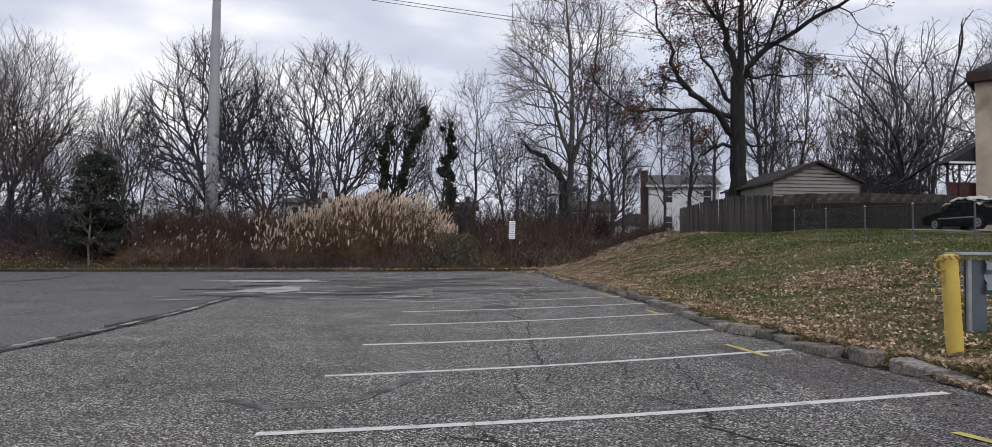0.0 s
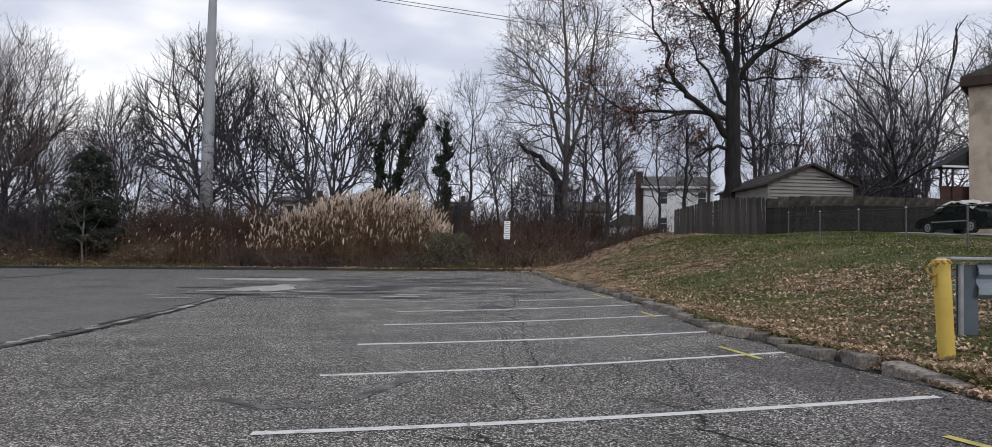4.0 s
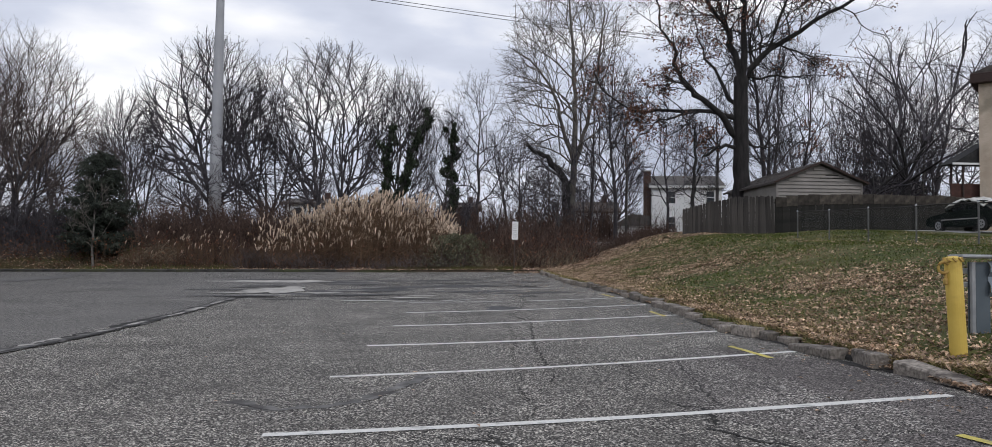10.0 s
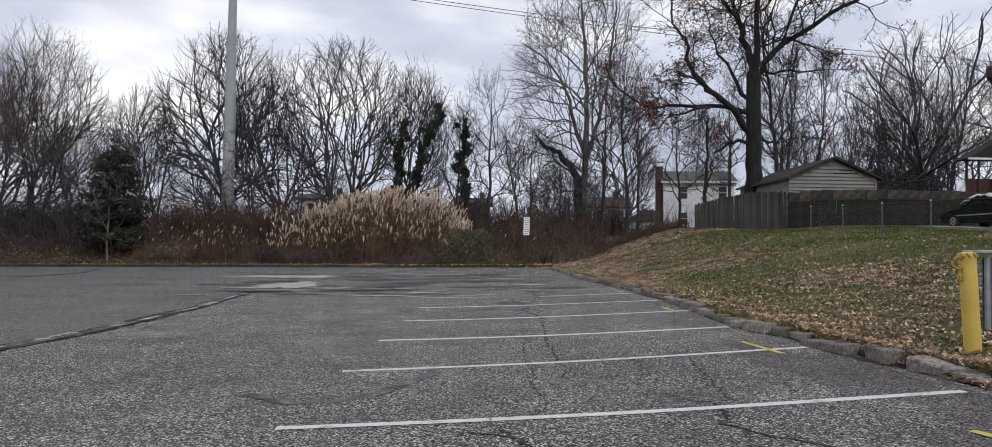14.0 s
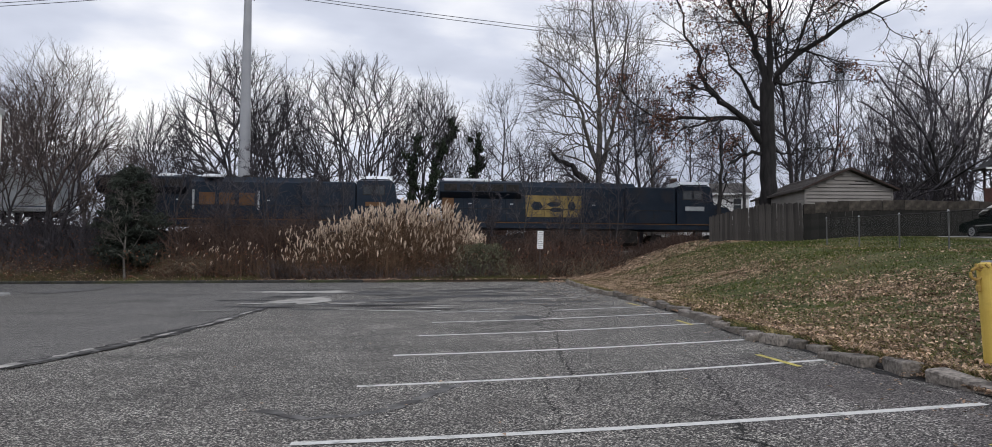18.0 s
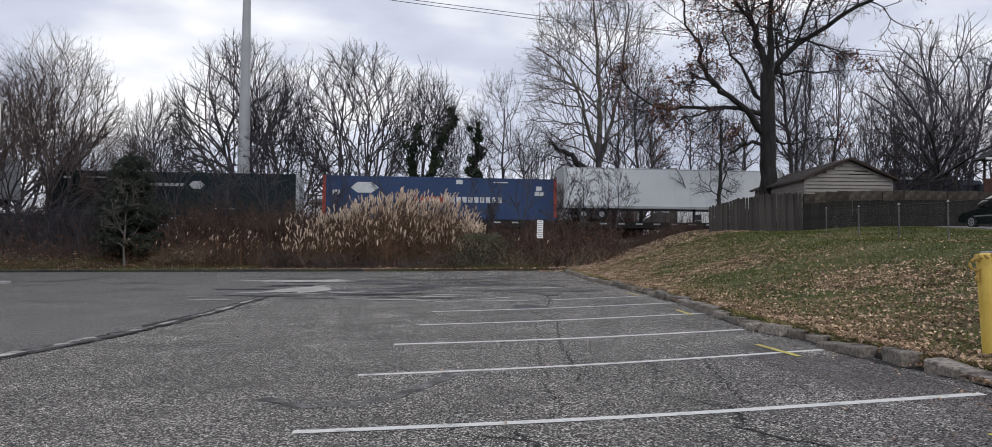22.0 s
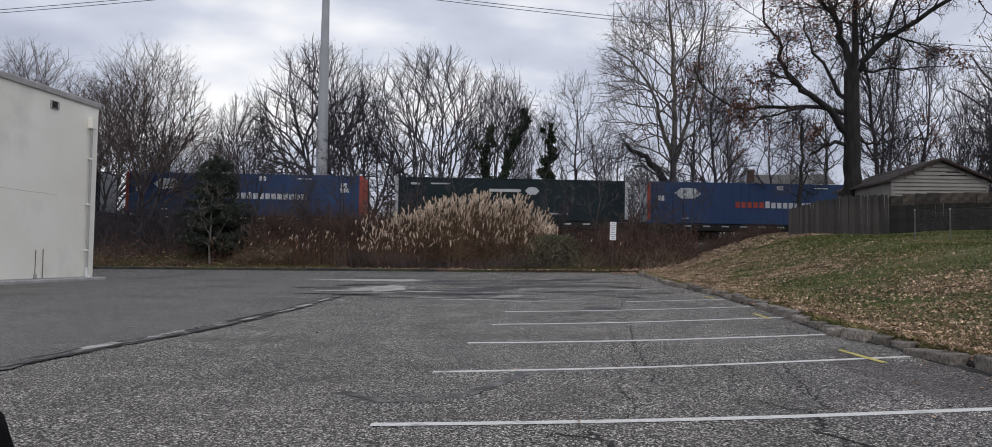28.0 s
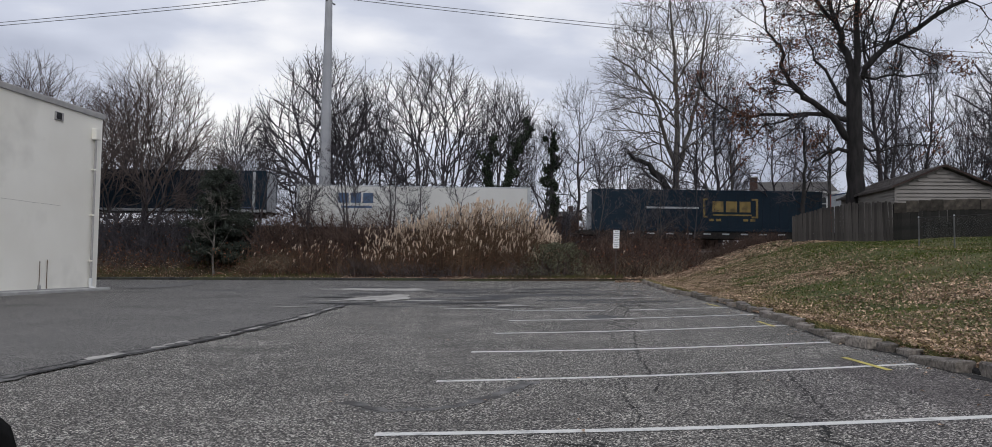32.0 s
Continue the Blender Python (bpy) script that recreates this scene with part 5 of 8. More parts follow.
def bollard_and_guardrail():
    x, y = 4.29, 7.4
    z = z_land(x, y)
    b = base("bollard", pose(x, y, 0.37, 0, -3.0, 0), "yellow painted steel bollard with a chain hook", "bollard")
    part("pipe", Geo().tube([(0, 0, -0.2), (0, 0, 0.925), (0, 0, 0.945)], [0.075, 0.075, 0.070], 24), "yellow", b, smooth=False)
    part("cap", Geo().tube([(0, 0, 0.925), (0, 0, 0.95), (0, 0, 0.965)], [0.079, 0.071, 0.036], 20), "yellow", b)
    g = Geo()
    for k in range(9):
        w = 2 * pi * k / 9
        g.tube([(0.074 * cos(w), 0.074 * sin(w), 0.95), (0.086 * cos(w + 0.4), 0.086 * sin(w + 0.4), 0.915)], 0.012, 5)
    part("chain", g, "rust", b, "rusty yellow chain round the top")
    ring = [(-0.105 + 0.052 * cos(w), -0.03, 0.862 + 0.052 * sin(w)) for w in spread(0.6, 5.6, 12)]
    part("hook", Geo().tube(ring, 0.014, 8), "rust", b)
    g = Geo().tube([(-0.09, -0.02, 0.83), (-0.095, -0.03, 0.76)], 0.014, 6)
    g.box(-0.115, -0.08, -0.05, -0.01, 0.70, 0.76, 0.008)
    part("padlock", g, "rust", b)
    # guardrail behind it: a wide-flanged post, a corrugated beam, a flat cap and a paler back beam
    r = base("guardrail", pose(4.94, 8.25, 0.52, 0, 0, -4), "weathered blue-grey steel guardrail on posts", "guardrail")
    for q in (0.0, 1.9):
        g = Geo().box(q + 0.02, q + 0.165, -0.012, 0.0, -0.3, 0.76, 0.003)
        g.box(q + 0.085, q + 0.097, 0.0, 0.14, -0.3, 0.76)
        g.box(q + 0.02, q + 0.165, 0.14, 0.152, -0.3, 0.76, 0.003)
        post = part("post", g, "guard_dark", r)
        part("flange", Geo().box(q - 0.022, q + 0.018, -0.02, 0.03, -0.3, 0.76, 0.004), "galv", post, "pale galvanised flange")
    prof = [(0.0, 0.40), (0.055, 0.45), (0.055, 0.52), (0.0, 0.57), (0.0, 0.61), (0.055, 0.66), (0.055, 0.72), (0.0, 0.77)]
    outline = [(-a, z) for a, z in prof] + [(0.006 - a, z) for a, z in reversed(prof)]
    part("beam", Geo().prism([(y0 - 0.02, z0) for y0, z0 in outline], "x", 0.14, 4.2), "guard", r)
    for z0 in (0.49, 0.635):
        part("back_rail", Geo().box(-0.16, 4.2, 0.16, 0.19, z0, z0 + 0.06, 0.01), "white_metal", r, "pale back rail")
    part("cap_rail", Geo().box(-0.16, 4.2, -0.10, 0.20, 0.80, 0.84, 0.012), "galv", r, "flat galvanised cap")


def garage():
    """The small shingle-roofed garage behind the board fence."""
    s = base("garage", pose(14.40, 41.0, 0, 0, 0, 3), "small beige sided garage with a dark shingle gable roof", "garage")
    W, D, z0, ze, zr = 4.55, 7.5, 2.4, 5.38, 6.36
    part("wall", Geo().prism([(0, z0), (W, z0), (W, ze), (W / 2, zr), (0, ze)], "y", 0.02, D), "siding", s)
    n = 18
    for k in range(n):
        z = 3.0 + k * 0.19
        if z < ze - 0.05:
            x0, x1 = 0, W
        else:
            f = (z + 0.19 - ze) / (zr - ze)
            x0, x1 = W / 2 * f, W - W / 2 * f
        if x1 - x0 > 0.1:
            o = part("siding_board", Geo().add([(x0, 0.005, z + 0.185), (x1, 0.005, z + 0.185), (x1, -0.06, z), (x0, -0.06, z), (x0, 0.02, z), (x1, 0.02, z)], [(0, 1, 2, 3), (3, 2, 5, 4)]), "siding", s)
    for k in range(17):
        z = 3.0 + k * 0.145
        part("siding_board", Geo().add([(-0.005, 0.0, z + 0.14), (-0.005, D, z + 0.14), (-0.028, D, z), (-0.028, 0, z), (0.02, 0, z), (0.02, D, z)], [(0, 1, 2, 3), (3, 2, 5, 4)]), "siding", s)
    part("corner_board", Geo().box(-0.05, 0.06, -0.05, 0.04, z0, ze, 0.01), "siding", s)
    part("corner_board", Geo().box(W - 0.06, W + 0.05, -0.05, 0.04, z0, ze, 0.01), "siding", s)
    for sgn in (-1, 1):
        g = Geo()
        cx = W / 2
        e = cx + 0.26
        dz = (zr - ze) / cx * 0.26
        pts = [(cx, zr + 0.03), (cx + sgn * e, ze - dz + 0.03), (cx + sgn * e, ze - dz + 0.12), (cx, zr + 0.14)]
        g.prism(pts, "y", -0.3, D + 0.2)
        roof = part("roof_slope", g, "shingle", s)
        for k in range(9):
            f0, f1 = k / 9, (k + 1) / 9
            a = (cx + sgn * e * (1 - f0), ze - dz + 0.12 + (zr - ze + dz + 0.02) * f0)
            b = (cx + sgn * e * (1 - f1), ze - dz + 0.12 + (zr - ze + dz + 0.02) * f1)
            part("shingle_course", Geo().add([(a[0], -0.31, a[1] + 0.03), (a[0], D + 0.21, a[1] + 0.03), (b[0], D + 0.21, b[1] + 0.008), (b[0], -0.31, b[1] + 0.008), (a[0], -0.31, a[1]), (a[0], D + 0.21, a[1])], [(0, 1, 2, 3), (0, 1, 5, 4)]), "shingle", roof)
        part("rake_board", Geo().prism([(cx, zr + 0.04), (cx + sgn * e, ze - dz + 0.04), (cx + sgn * e, ze - dz + 0.125), (cx, zr + 0.135)], "y", -0.33, -0.30), "brown_trim", s)
    part("gable_patch", Geo().box(2.6, 3.6, -0.034, -0.03, 5.35, 5.42), "siding", s)
    # a few thin dark bars across the gable boards
    g = Geo()
    for k, (a, b, z) in enumerate(((2.3, 3.6, 5.62), (2.1, 3.9, 5.47), (2.6, 3.3, 5.77), (3.1, 4.0, 5.33))):
        g.box(a, b, -0.034, -0.026, z, z + 0.035)
    part("stain_streaks", g, "dark_fence", s, "thin dark horizontal bars on the gable")


def board_fences():
    rng = random.Random(5)
    # the grey picket run, from the railway end to the corner
    a, b = Vector((9.45, 41.0)), Vector((13.25, 38.0))
    f = base("board_fence", pose(0, 0, 0), "weathered grey wooden board fence", "fence")
    n = 34
    d = (b - a) / n
    ang = math.degrees(atan2(d.y, d.x))
    for i in range(n):
        x, y = a + d * (i + 0.5)
        z = z_land(x, y)
        h = 1.36 + 0.50 * min(1.0, i / 20) + rng.uniform(-0.03, 0.03)
        w = d.length * 0.47
        g = Geo().prism([(-w, -0.15), (w, -0.15), (w, h - 0.06), (w * 0.5, h), (-w * 0.5, h), (-w, h - 0.06)], "y", -0.012, 0.012)
        o = part("board", g, "fence", f)
        o.matrix_world = pose(x, y, z, rng.uniform(-1.5, 1.5), rng.uniform(-1.2, 1.2) - (2 if i > 28 else 0), ang)
    for h in (0.35, 1.05):
        g = Geo().tube([(p.x + 0.03, p.y + 0.05, z_land(p.x, p.y) + h) for p in (a + d * k for k in range(0, n + 1, 2))], 0.04, 4)
        part("fence_rail", g, "fence", f)
    for k in range(11, n + 1, 11):
        p = a + d * k
        o = part("fence_post", Geo().box(-0.05, 0.05, -0.05, 0.05, -0.2, 1.7, 0.01), "fence", f)
        o.matrix_world = pose(p.x + 0.06, p.y + 0.1, z_land(p.x, p.y), 0, 0, ang)
    # the dark run behind the wire fence
    f = base("dark_fence", pose(0, 0, 0), "dark mossy board fence behind the wire fence", "fence")
    a, b = Vector((13.3, 38.15)), Vector((25.4, 41.2))
    n = 60
    d = (b - a) / n
    ang = math.degrees(atan2(d.y, d.x))
    for i in range(n):
        x, y = a + d * (i + 0.5)
        z = z_land(x, y)
        h = 1.76 + rng.uniform(-0.05, 0.03)
        w = d.length * 0.495
        o = part("board", Geo().prism([(-w, -0.15), (w, -0.15), (w, h - 0.02), (0, h), (-w, h - 0.03)], "y", -0.012, 0.012), "dark_fence", f)
        o.matrix_world = pose(x, y, z, rng.uniform(-1, 1), rng.uniform(-0.6, 0.6), ang)
    for i in range(0, n, 3):
        p = a + d * (i + 1.5)
        o = part("top_panel", Geo().box(-d.length * 1.49, d.length * 1.49, -0.045, -0.015, 1.30 + rng.uniform(-0.03, 0.03), 1.80 + rng.uniform(-0.04, 0.04), 0.008), "stone_top", f, "lichen-spotted weathered top panel")
        o.matrix_world = pose(p.x, p.y, z_land(p.x, p.y), 0, rng.uniform(-0.8, 0.8), ang)
    for h in (0.35, 1.5):
        part("fence_rail", Geo().tube([(p.x, p.y + 0.05, z_land(p.x, p.y) + h) for p in (a + d * k for k in range(0, n + 1, 3))], 0.045, 4), "dark_fence", f)


def wire_fence():
    f = base("wire_fence", pose(0, 0, 0), "galvanised chain-link fence on thin posts", "fence")
    ys = [13.8, 16.9, 20.0, 23.0, 26.0, 29.1, 32.2]
    x = 12.16
    for i, y in enumerate(ys):
        z = z_land(x, y)
        p = part("post", Geo().tube([(x, y, z - 0.2), (x, y, z + 1.14), (x, y, z + 1.17)], [0.024, 0.024, 0.012], 10), "post_grey", f)
        part("post_cap", Geo().tube([(x, y, z + 1.13), (x, y, z + 1.19)], [0.04, 0.02], 8), "galv", p)
    part("top_rail", Geo().tube([(x, y, z_land(x, y) + 1.12) for y in spread(ys[0], ys[-1], 24)], 0.019, 8), "under", f, "dark top rail")
    g = Geo()
    step_y = 0.10
    for k in range(-12, int((ys[-1] - ys[0]) / step_y) + 1):
        y0 = ys[0] + k * step_y
        for s in (1, -1):
            ya = y0 if s == 1 else y0 + 1.1
            yb = ya + s * 1.1
            za, zb = 0.02, 1.12
            if min(ya, yb) < ys[0] or max(ya, yb) > ys[-1]:
                continue
            g.tube([(x - 0.03, ya, z_land(x, ya) + za), (x - 0.03, yb, z_land(x, yb) + zb)], 0.0007, 3, False)
    part("wire_mesh", g, "wire", f, "thin diamond wire mesh")


def driveway_and_car():
    g = grid(spread(20.2, 33, 12), spread(34.4, 39.2, 8), lambda x, y: (x, y + 0.06 * (x - 15), z_land(x, y + 0.06 * (x - 15)) + 0.03))
    tagged(part("concrete_drive", g, "concrete"), "pale concrete driveway beside the lawn", "driveway", kind="structure")
    cx, cy = 22.05, 36.4
    stand = pose(cx, cy, z_land(cx, cy) + 0.03, 0, 0, 99)
    c = base("parked_car", stand, "dark green parked sedan with a pale tarp on its roof", "car")
    # nose towards +x, side outline by height
    side = [(-2.25, 0.32), (-2.3, 0.62), (-2.22, 0.92), (-1.5, 0.98), (0.75, 0.95), (2.0, 0.76), (2.28, 0.62), (2.3, 0.34), (1.9, 0.26), (-1.9, 0.26)]
    part("body", Geo().prism(side, "y", -0.86, 0.86), "car_green", c)
    roof = [(-1.65, 0.97), (-0.95, 1.38), (0.0, 1.42), (0.35, 1.36), (1.05, 0.95)]
    part("cabin", Geo().prism(roof, "y", -0.70, 0.70), "car_glass", c)
    part("roof", Geo().prism([(-1.05, 1.36), (0.0, 1.425), (0.4, 1.35), (0.4, 1.38), (0.0, 1.45), (-1.08, 1.39)], "y", -0.68, 0.68), "car_green", c)
    for y in (-0.72, 0.72):
        part("pillar", Geo().prism([(-0.35, 0.96), (-0.22, 0.96), (-0.3, 1.38), (-0.4, 1.38)], "y", y - 0.015, y + 0.015), "car_green", c)
        part("door_strip", Geo().box(-1.2, 1.2, y * 1.2 - 0.01, y * 1.2 + 0.01, 0.55, 0.60), "trim_grey", c)
        part("mirror", Geo().box(0.7, 0.88, y * 1.18 - 0.1, y * 1.18 + 0.1, 0.95, 1.08, 0.03), "car_green", c)
    for x in (-1.35, 1.38):
        for y in (-0.80, 0.80):
            w = part("wheel", Geo().tube([(x, y - 0.10, 0.31), (x, y + 0.10, 0.31)], 0.31, 20), "tyre", c)
            s = -1 if y < 0 else 1
            part("rim", Geo().tube([(x, y + s * 0.10, 0.31), (x, y + s * 0.112, 0.31)], 0.20, 14), "rim", w)
            g = Geo()
            for k in range(5):
                q = 2 * pi * k / 5
                g.box(x - 0.03 + 0.1 * cos(q), x + 0.03 + 0.1 * cos(q), y + s * 0.112 - 0.004, y + s * 0.112 + 0.004, 0.28 + 0.1 * sin(q), 0.34 + 0.1 * sin(q))
            part("spoke_gap", g, "tyre", w)
    for y in (-0.6, 0.6):
        part("headlight", Geo().box(2.12, 2.30, y - 0.18, y + 0.18, 0.58, 0.70, 0.03), "glass", c)
    # a crumpled pale cover thrown over the roof
    rng = random.Random(3)
    g = Geo()
    xs, ysp = spread(-1.35, 1.05, 18), spread(-0.80, 0.80, 12)
    for y in ysp:
        for x in xs:
            top = 1.56 - 0.17 * abs(x + 0.1) ** 1.8 - 0.13 * (abs(y) / 0.78) ** 3 + 0.14 * noise.noise(Vector((x * 3.1, y * 3.3, 1))) + 0.05 * noise.noise(Vector((x * 8, y * 8, 4)))
            g.v.append((x, y, max(top, 1.02)))
    nx = len(xs)
    g.f = [(j * nx + i, j * nx + i + 1, (j + 1) * nx + i + 1, (j + 1) * nx + i) for j in range(len(ysp) - 1) for i in range(nx - 1)]
    o = part("roof_tarp", g, "cover", smooth=True)
    so = o.modifiers.new("thick", "SOLIDIFY")
    so.thickness = 0.03
    o.matrix_world = stand
    tagged(o, "crumpled pale tarp lying over the car roof", "tarp")


def houses():
    # tan rendered house at the right with its brown eave and porch roof
    b = base("tan_house", pose(25.03, 41.0, 0, 0, 0, -38), "tan rendered two-storey house with a brown eave", "house")
    part("wall", Geo().box(0, 12, 0, 9, 2.0, 10.75), "tan_wall", b)
    part("eave", Geo().box(-0.35, 12.3, -0.35, 9.3, 10.7, 11.25, 0.04), "brown_trim", b)
    part("roof", Geo().prism([(-0.3, 11.25), (12.3, 11.25), (6, 13.6)], "y", -0.3, 9.3), "shingle", b)
    p = base("porch", pose(26.0, 41.2, 0.26, 0, 0, 3), "porch roof in near-black for its shade, with a white gutter on posts", "porch")
    # the roof's shaded silhouette is painted with near-black
    part("porch_roof", Geo().prism([(-2.3, 6.25), (0.2, 6.25), (0.2, 7.6), (-0.2, 7.5)], "y", 0.0, 1.3), "dark", p)
    part("gutter", Geo().box(-2.35, 0.2, -0.06, 0.0, 6.17, 6.28, 0.01), "white_metal", p)
    for y in (0.1, 1.1):
        part("porch_post", Geo().box(-1.73, -1.64, y, y + 0.09, 2.04, 6.25, 0.01), "brown_trim", p)
    part("porch_rail", Geo().box(-2.3, 0, 0.2, 0.3, 4.4, 5.2), "red_brown", p)
    part("porch_floor", Geo().box(-2.3, 0.2, 0, 1.4, 2.2, 3.4), "red_brown", p)
    # white house beyond the line
    z0 = 1.5
    h = base("white_house", pose(15.30, 80.0, 0, 0, 0, -6), "white sided two-storey house with a grey roof", "house")
    W, D, ze = 7.0, 8.5, 8.75
    part("wall", Geo().box(0, W, 0, D, z0, ze), "white_siding", h)
    part("roof", Geo().prism([(-0.35, 8.6), (-0.35, 8.8), (D / 2, 10.25), (D + 0.35, 8.8), (D + 0.35, 8.6)], "x", -0.3, W + 0.3), "roof_grey", h)
    part("eave", Geo().box(-0.3, W + 0.3, -0.42, -0.34, 8.55, 8.78), "white_metal", h)
    ch = part("chimney", Geo().box(-0.75, -0.05, 0.8, 1.6, z0, 10.4, 0.02), "brick", h)
    part("chimney_cap", Geo().box(-0.8, -0.02, 0.75, 1.65, 10.35, 10.47, 0.02), "concrete", ch)
    for x, z in ((1.5, 6.95), (5.4, 6.95), (1.5, 4.3)):
        w = part("window", Geo().box(x, x + 0.9, -0.03, 0.01, z, z + 1.3), "white_metal", h)
        for q in (0.05, 0.68):
            part("pane", Geo().box(x + 0.07, x + 0.83, -0.036, -0.028, z + q, z + q + 0.57), "glass", w)
    part("siding", siding_lines(W, z0, ze), "white_siding", h)
    p = part("side_porch", Geo().prism([(-4.0, 4.7), (0, 4.7), (0, 5.7), (-2.0, 5.9)], "y", 0.5, 5), "roof_grey", h)
    part("porch_wall", Geo().box(-3.6, -0.02, 0.8, 5, z0, 4.7), "white_siding", h)
    # low roofs seen far off through the trees
    for x, y, w, zr, zl, m, lab in ((-25.2, 90, 5.6, 8.0, 7.2, "white_siding", "distant white house with a dark low roof"), (-18.6, 92, 3.2, 7.8, 7.0, "white_siding", "distant white house with a dark low roof"), (8.6, 95, 5.4, 8.4, 6.9, "white_siding", "distant white house behind thin trunks"), (-7.6, 98, 4.4, 8.3, 7.4, "brick", "distant brick house with a dark roof"), (36.0, 72, 3.0, 9.5, 7.8, "white_siding", "distant pale house behind bare trees"), (29.5, 71, 6.2, 8.9, 7.6, "tan_wall", "distant drab house behind bare trees"), (44, 66, 8, 8.0, 6.6, "red_brown", "distant red-brown house behind bare trees"), (31, 62, 5, 6.2, 5.2, "red_brown", "red-brown shed behind the board fence")):
        d = base("distant_house", pose(x, y, 0), lab, "house", "distant houses")
        part("wall", Geo().box(0, w, 0, 6, 1.8, zl), m, d)
        part("roof", Geo().prism([(-0.4, zl - 0.1), (-0.4, zl + 0.1), (3, zr), (6.4, zl + 0.1), (6.4, zl - 0.1)], "x", -0.4, w + 0.4), "shingle", d)
        part("chimney", Geo().box(w * 0.7, w * 0.7 + 0.6, 2.6, 3.2, zl, zr + 0.7), "brick", d)
        for q in (0.18, 0.6):
            part("window", Geo().box(w * q, w * q + 0.9, -0.03, 0.01, zl - 1.7, zl - 0.5), "glass", d)


def siding_lines(W, z0, ze):
    g = Geo()
    z = z0 + 0.2
    while z < ze - 0.2:
        g.add([(0, -0.004, z + 0.2), (W, -0.004, z + 0.2), (W, -0.022, z), (0, -0.022, z), (0, 0, z), (W, 0, z)], [(0, 1, 2, 3), (3, 2, 5, 4)])
        z += 0.2
    return g


def own_car():
    """The dark door mirror of the car from which the scene is watched."""
    m = base("car_door", pose(-1.013, 0.885, 0.062, 0, 0, 20), "black car door with its mirror beside the camera", "car door")
    part("door_panel", Geo().box(-0.35, -0.27, -1.3, 0.3, -0.035, 0.86, 0.03), "black_plastic", m)
    part("mirror_arm", Geo().box(-0.30, 0.0, -0.05, 0.05, 0.78, 0.86, 0.02), "black_plastic", m)
    g = Geo()
    n = 14
    rings = [(0.0, 0.02), (0.05, 0.10), (0.12, 0.135), (0.20, 0.13), (0.24, 0.11)]
    for k, (d, r) in enumerate(rings):
        for i in range(n):
            w = 2 * pi * i / n
            g.v.append((0.04 + r * 1.15 * cos(w), 0.02 - d * 0.2, 0.91 + r * 0.85 * sin(w)))
    g.f = [(k * n + i, k * n + (i + 1) % n, (k + 1) * n + (i + 1) % n, (k + 1) * n + i) for k in range(len(rings) - 1) for i in range(n)]
    g.f += [tuple(range(n)), tuple(range((len(rings) - 1) * n, len(rings) * n))]
    part("mirror_housing", g, "black_plastic", m, smooth=True)


cream_building()
pole_and_wires()
lot_sign()
bollard_and_guardrail()
garage()
board_fences()
wire_fence()
driveway_and_car()
houses()
own_car()

# ---- trees, reeds, brush ----


def quads(points, size_lo, size_hi, rng, flat=0.0, tall=1.0, fold=True):
    """Small bent leaves, one at each point; flat: how far they lie level."""
    g = Geo()
    for p in points:
        a = Vector((rng.gauss(0, 1), rng.gauss(0, 1), rng.gauss(0, 1) * (1 - flat))).normalized()
        up = Vector((rng.gauss(0, 1) * (1 - flat), rng.gauss(0, 1) * (1 - flat), rng.gauss(0, 1 - flat) + flat * 2)).normalized()
        b = up.cross(a)
        if b.length < 1e-3:
            continue
        b.normalize()
        s = rng.uniform(size_lo, size_hi)
        p = Vector(p)
        n = up * s * 0.35
        k = len(g.v)
        g.v += [tuple(p - a * s * tall), tuple(p + b * s * 0.55 + n), tuple(p + a * s * tall), tuple(p - b * s * 0.55 + n)]
        g.f += [(k, k + 1, k + 2), (k, k + 2, k + 3)] if fold else [(k, k + 1, k + 2, k + 3)]
    return g


def turned(d, angle, rng):
    side = d.cross(Vector((rng.gauss(0, 1), rng.gauss(0, 1), rng.gauss(0, 1))))
    if side.length < 1e-4:
        side = Vector((1, 0, 0))
    side.normalize()
    return (d * cos(angle) + side * sin(angle)).normalized()


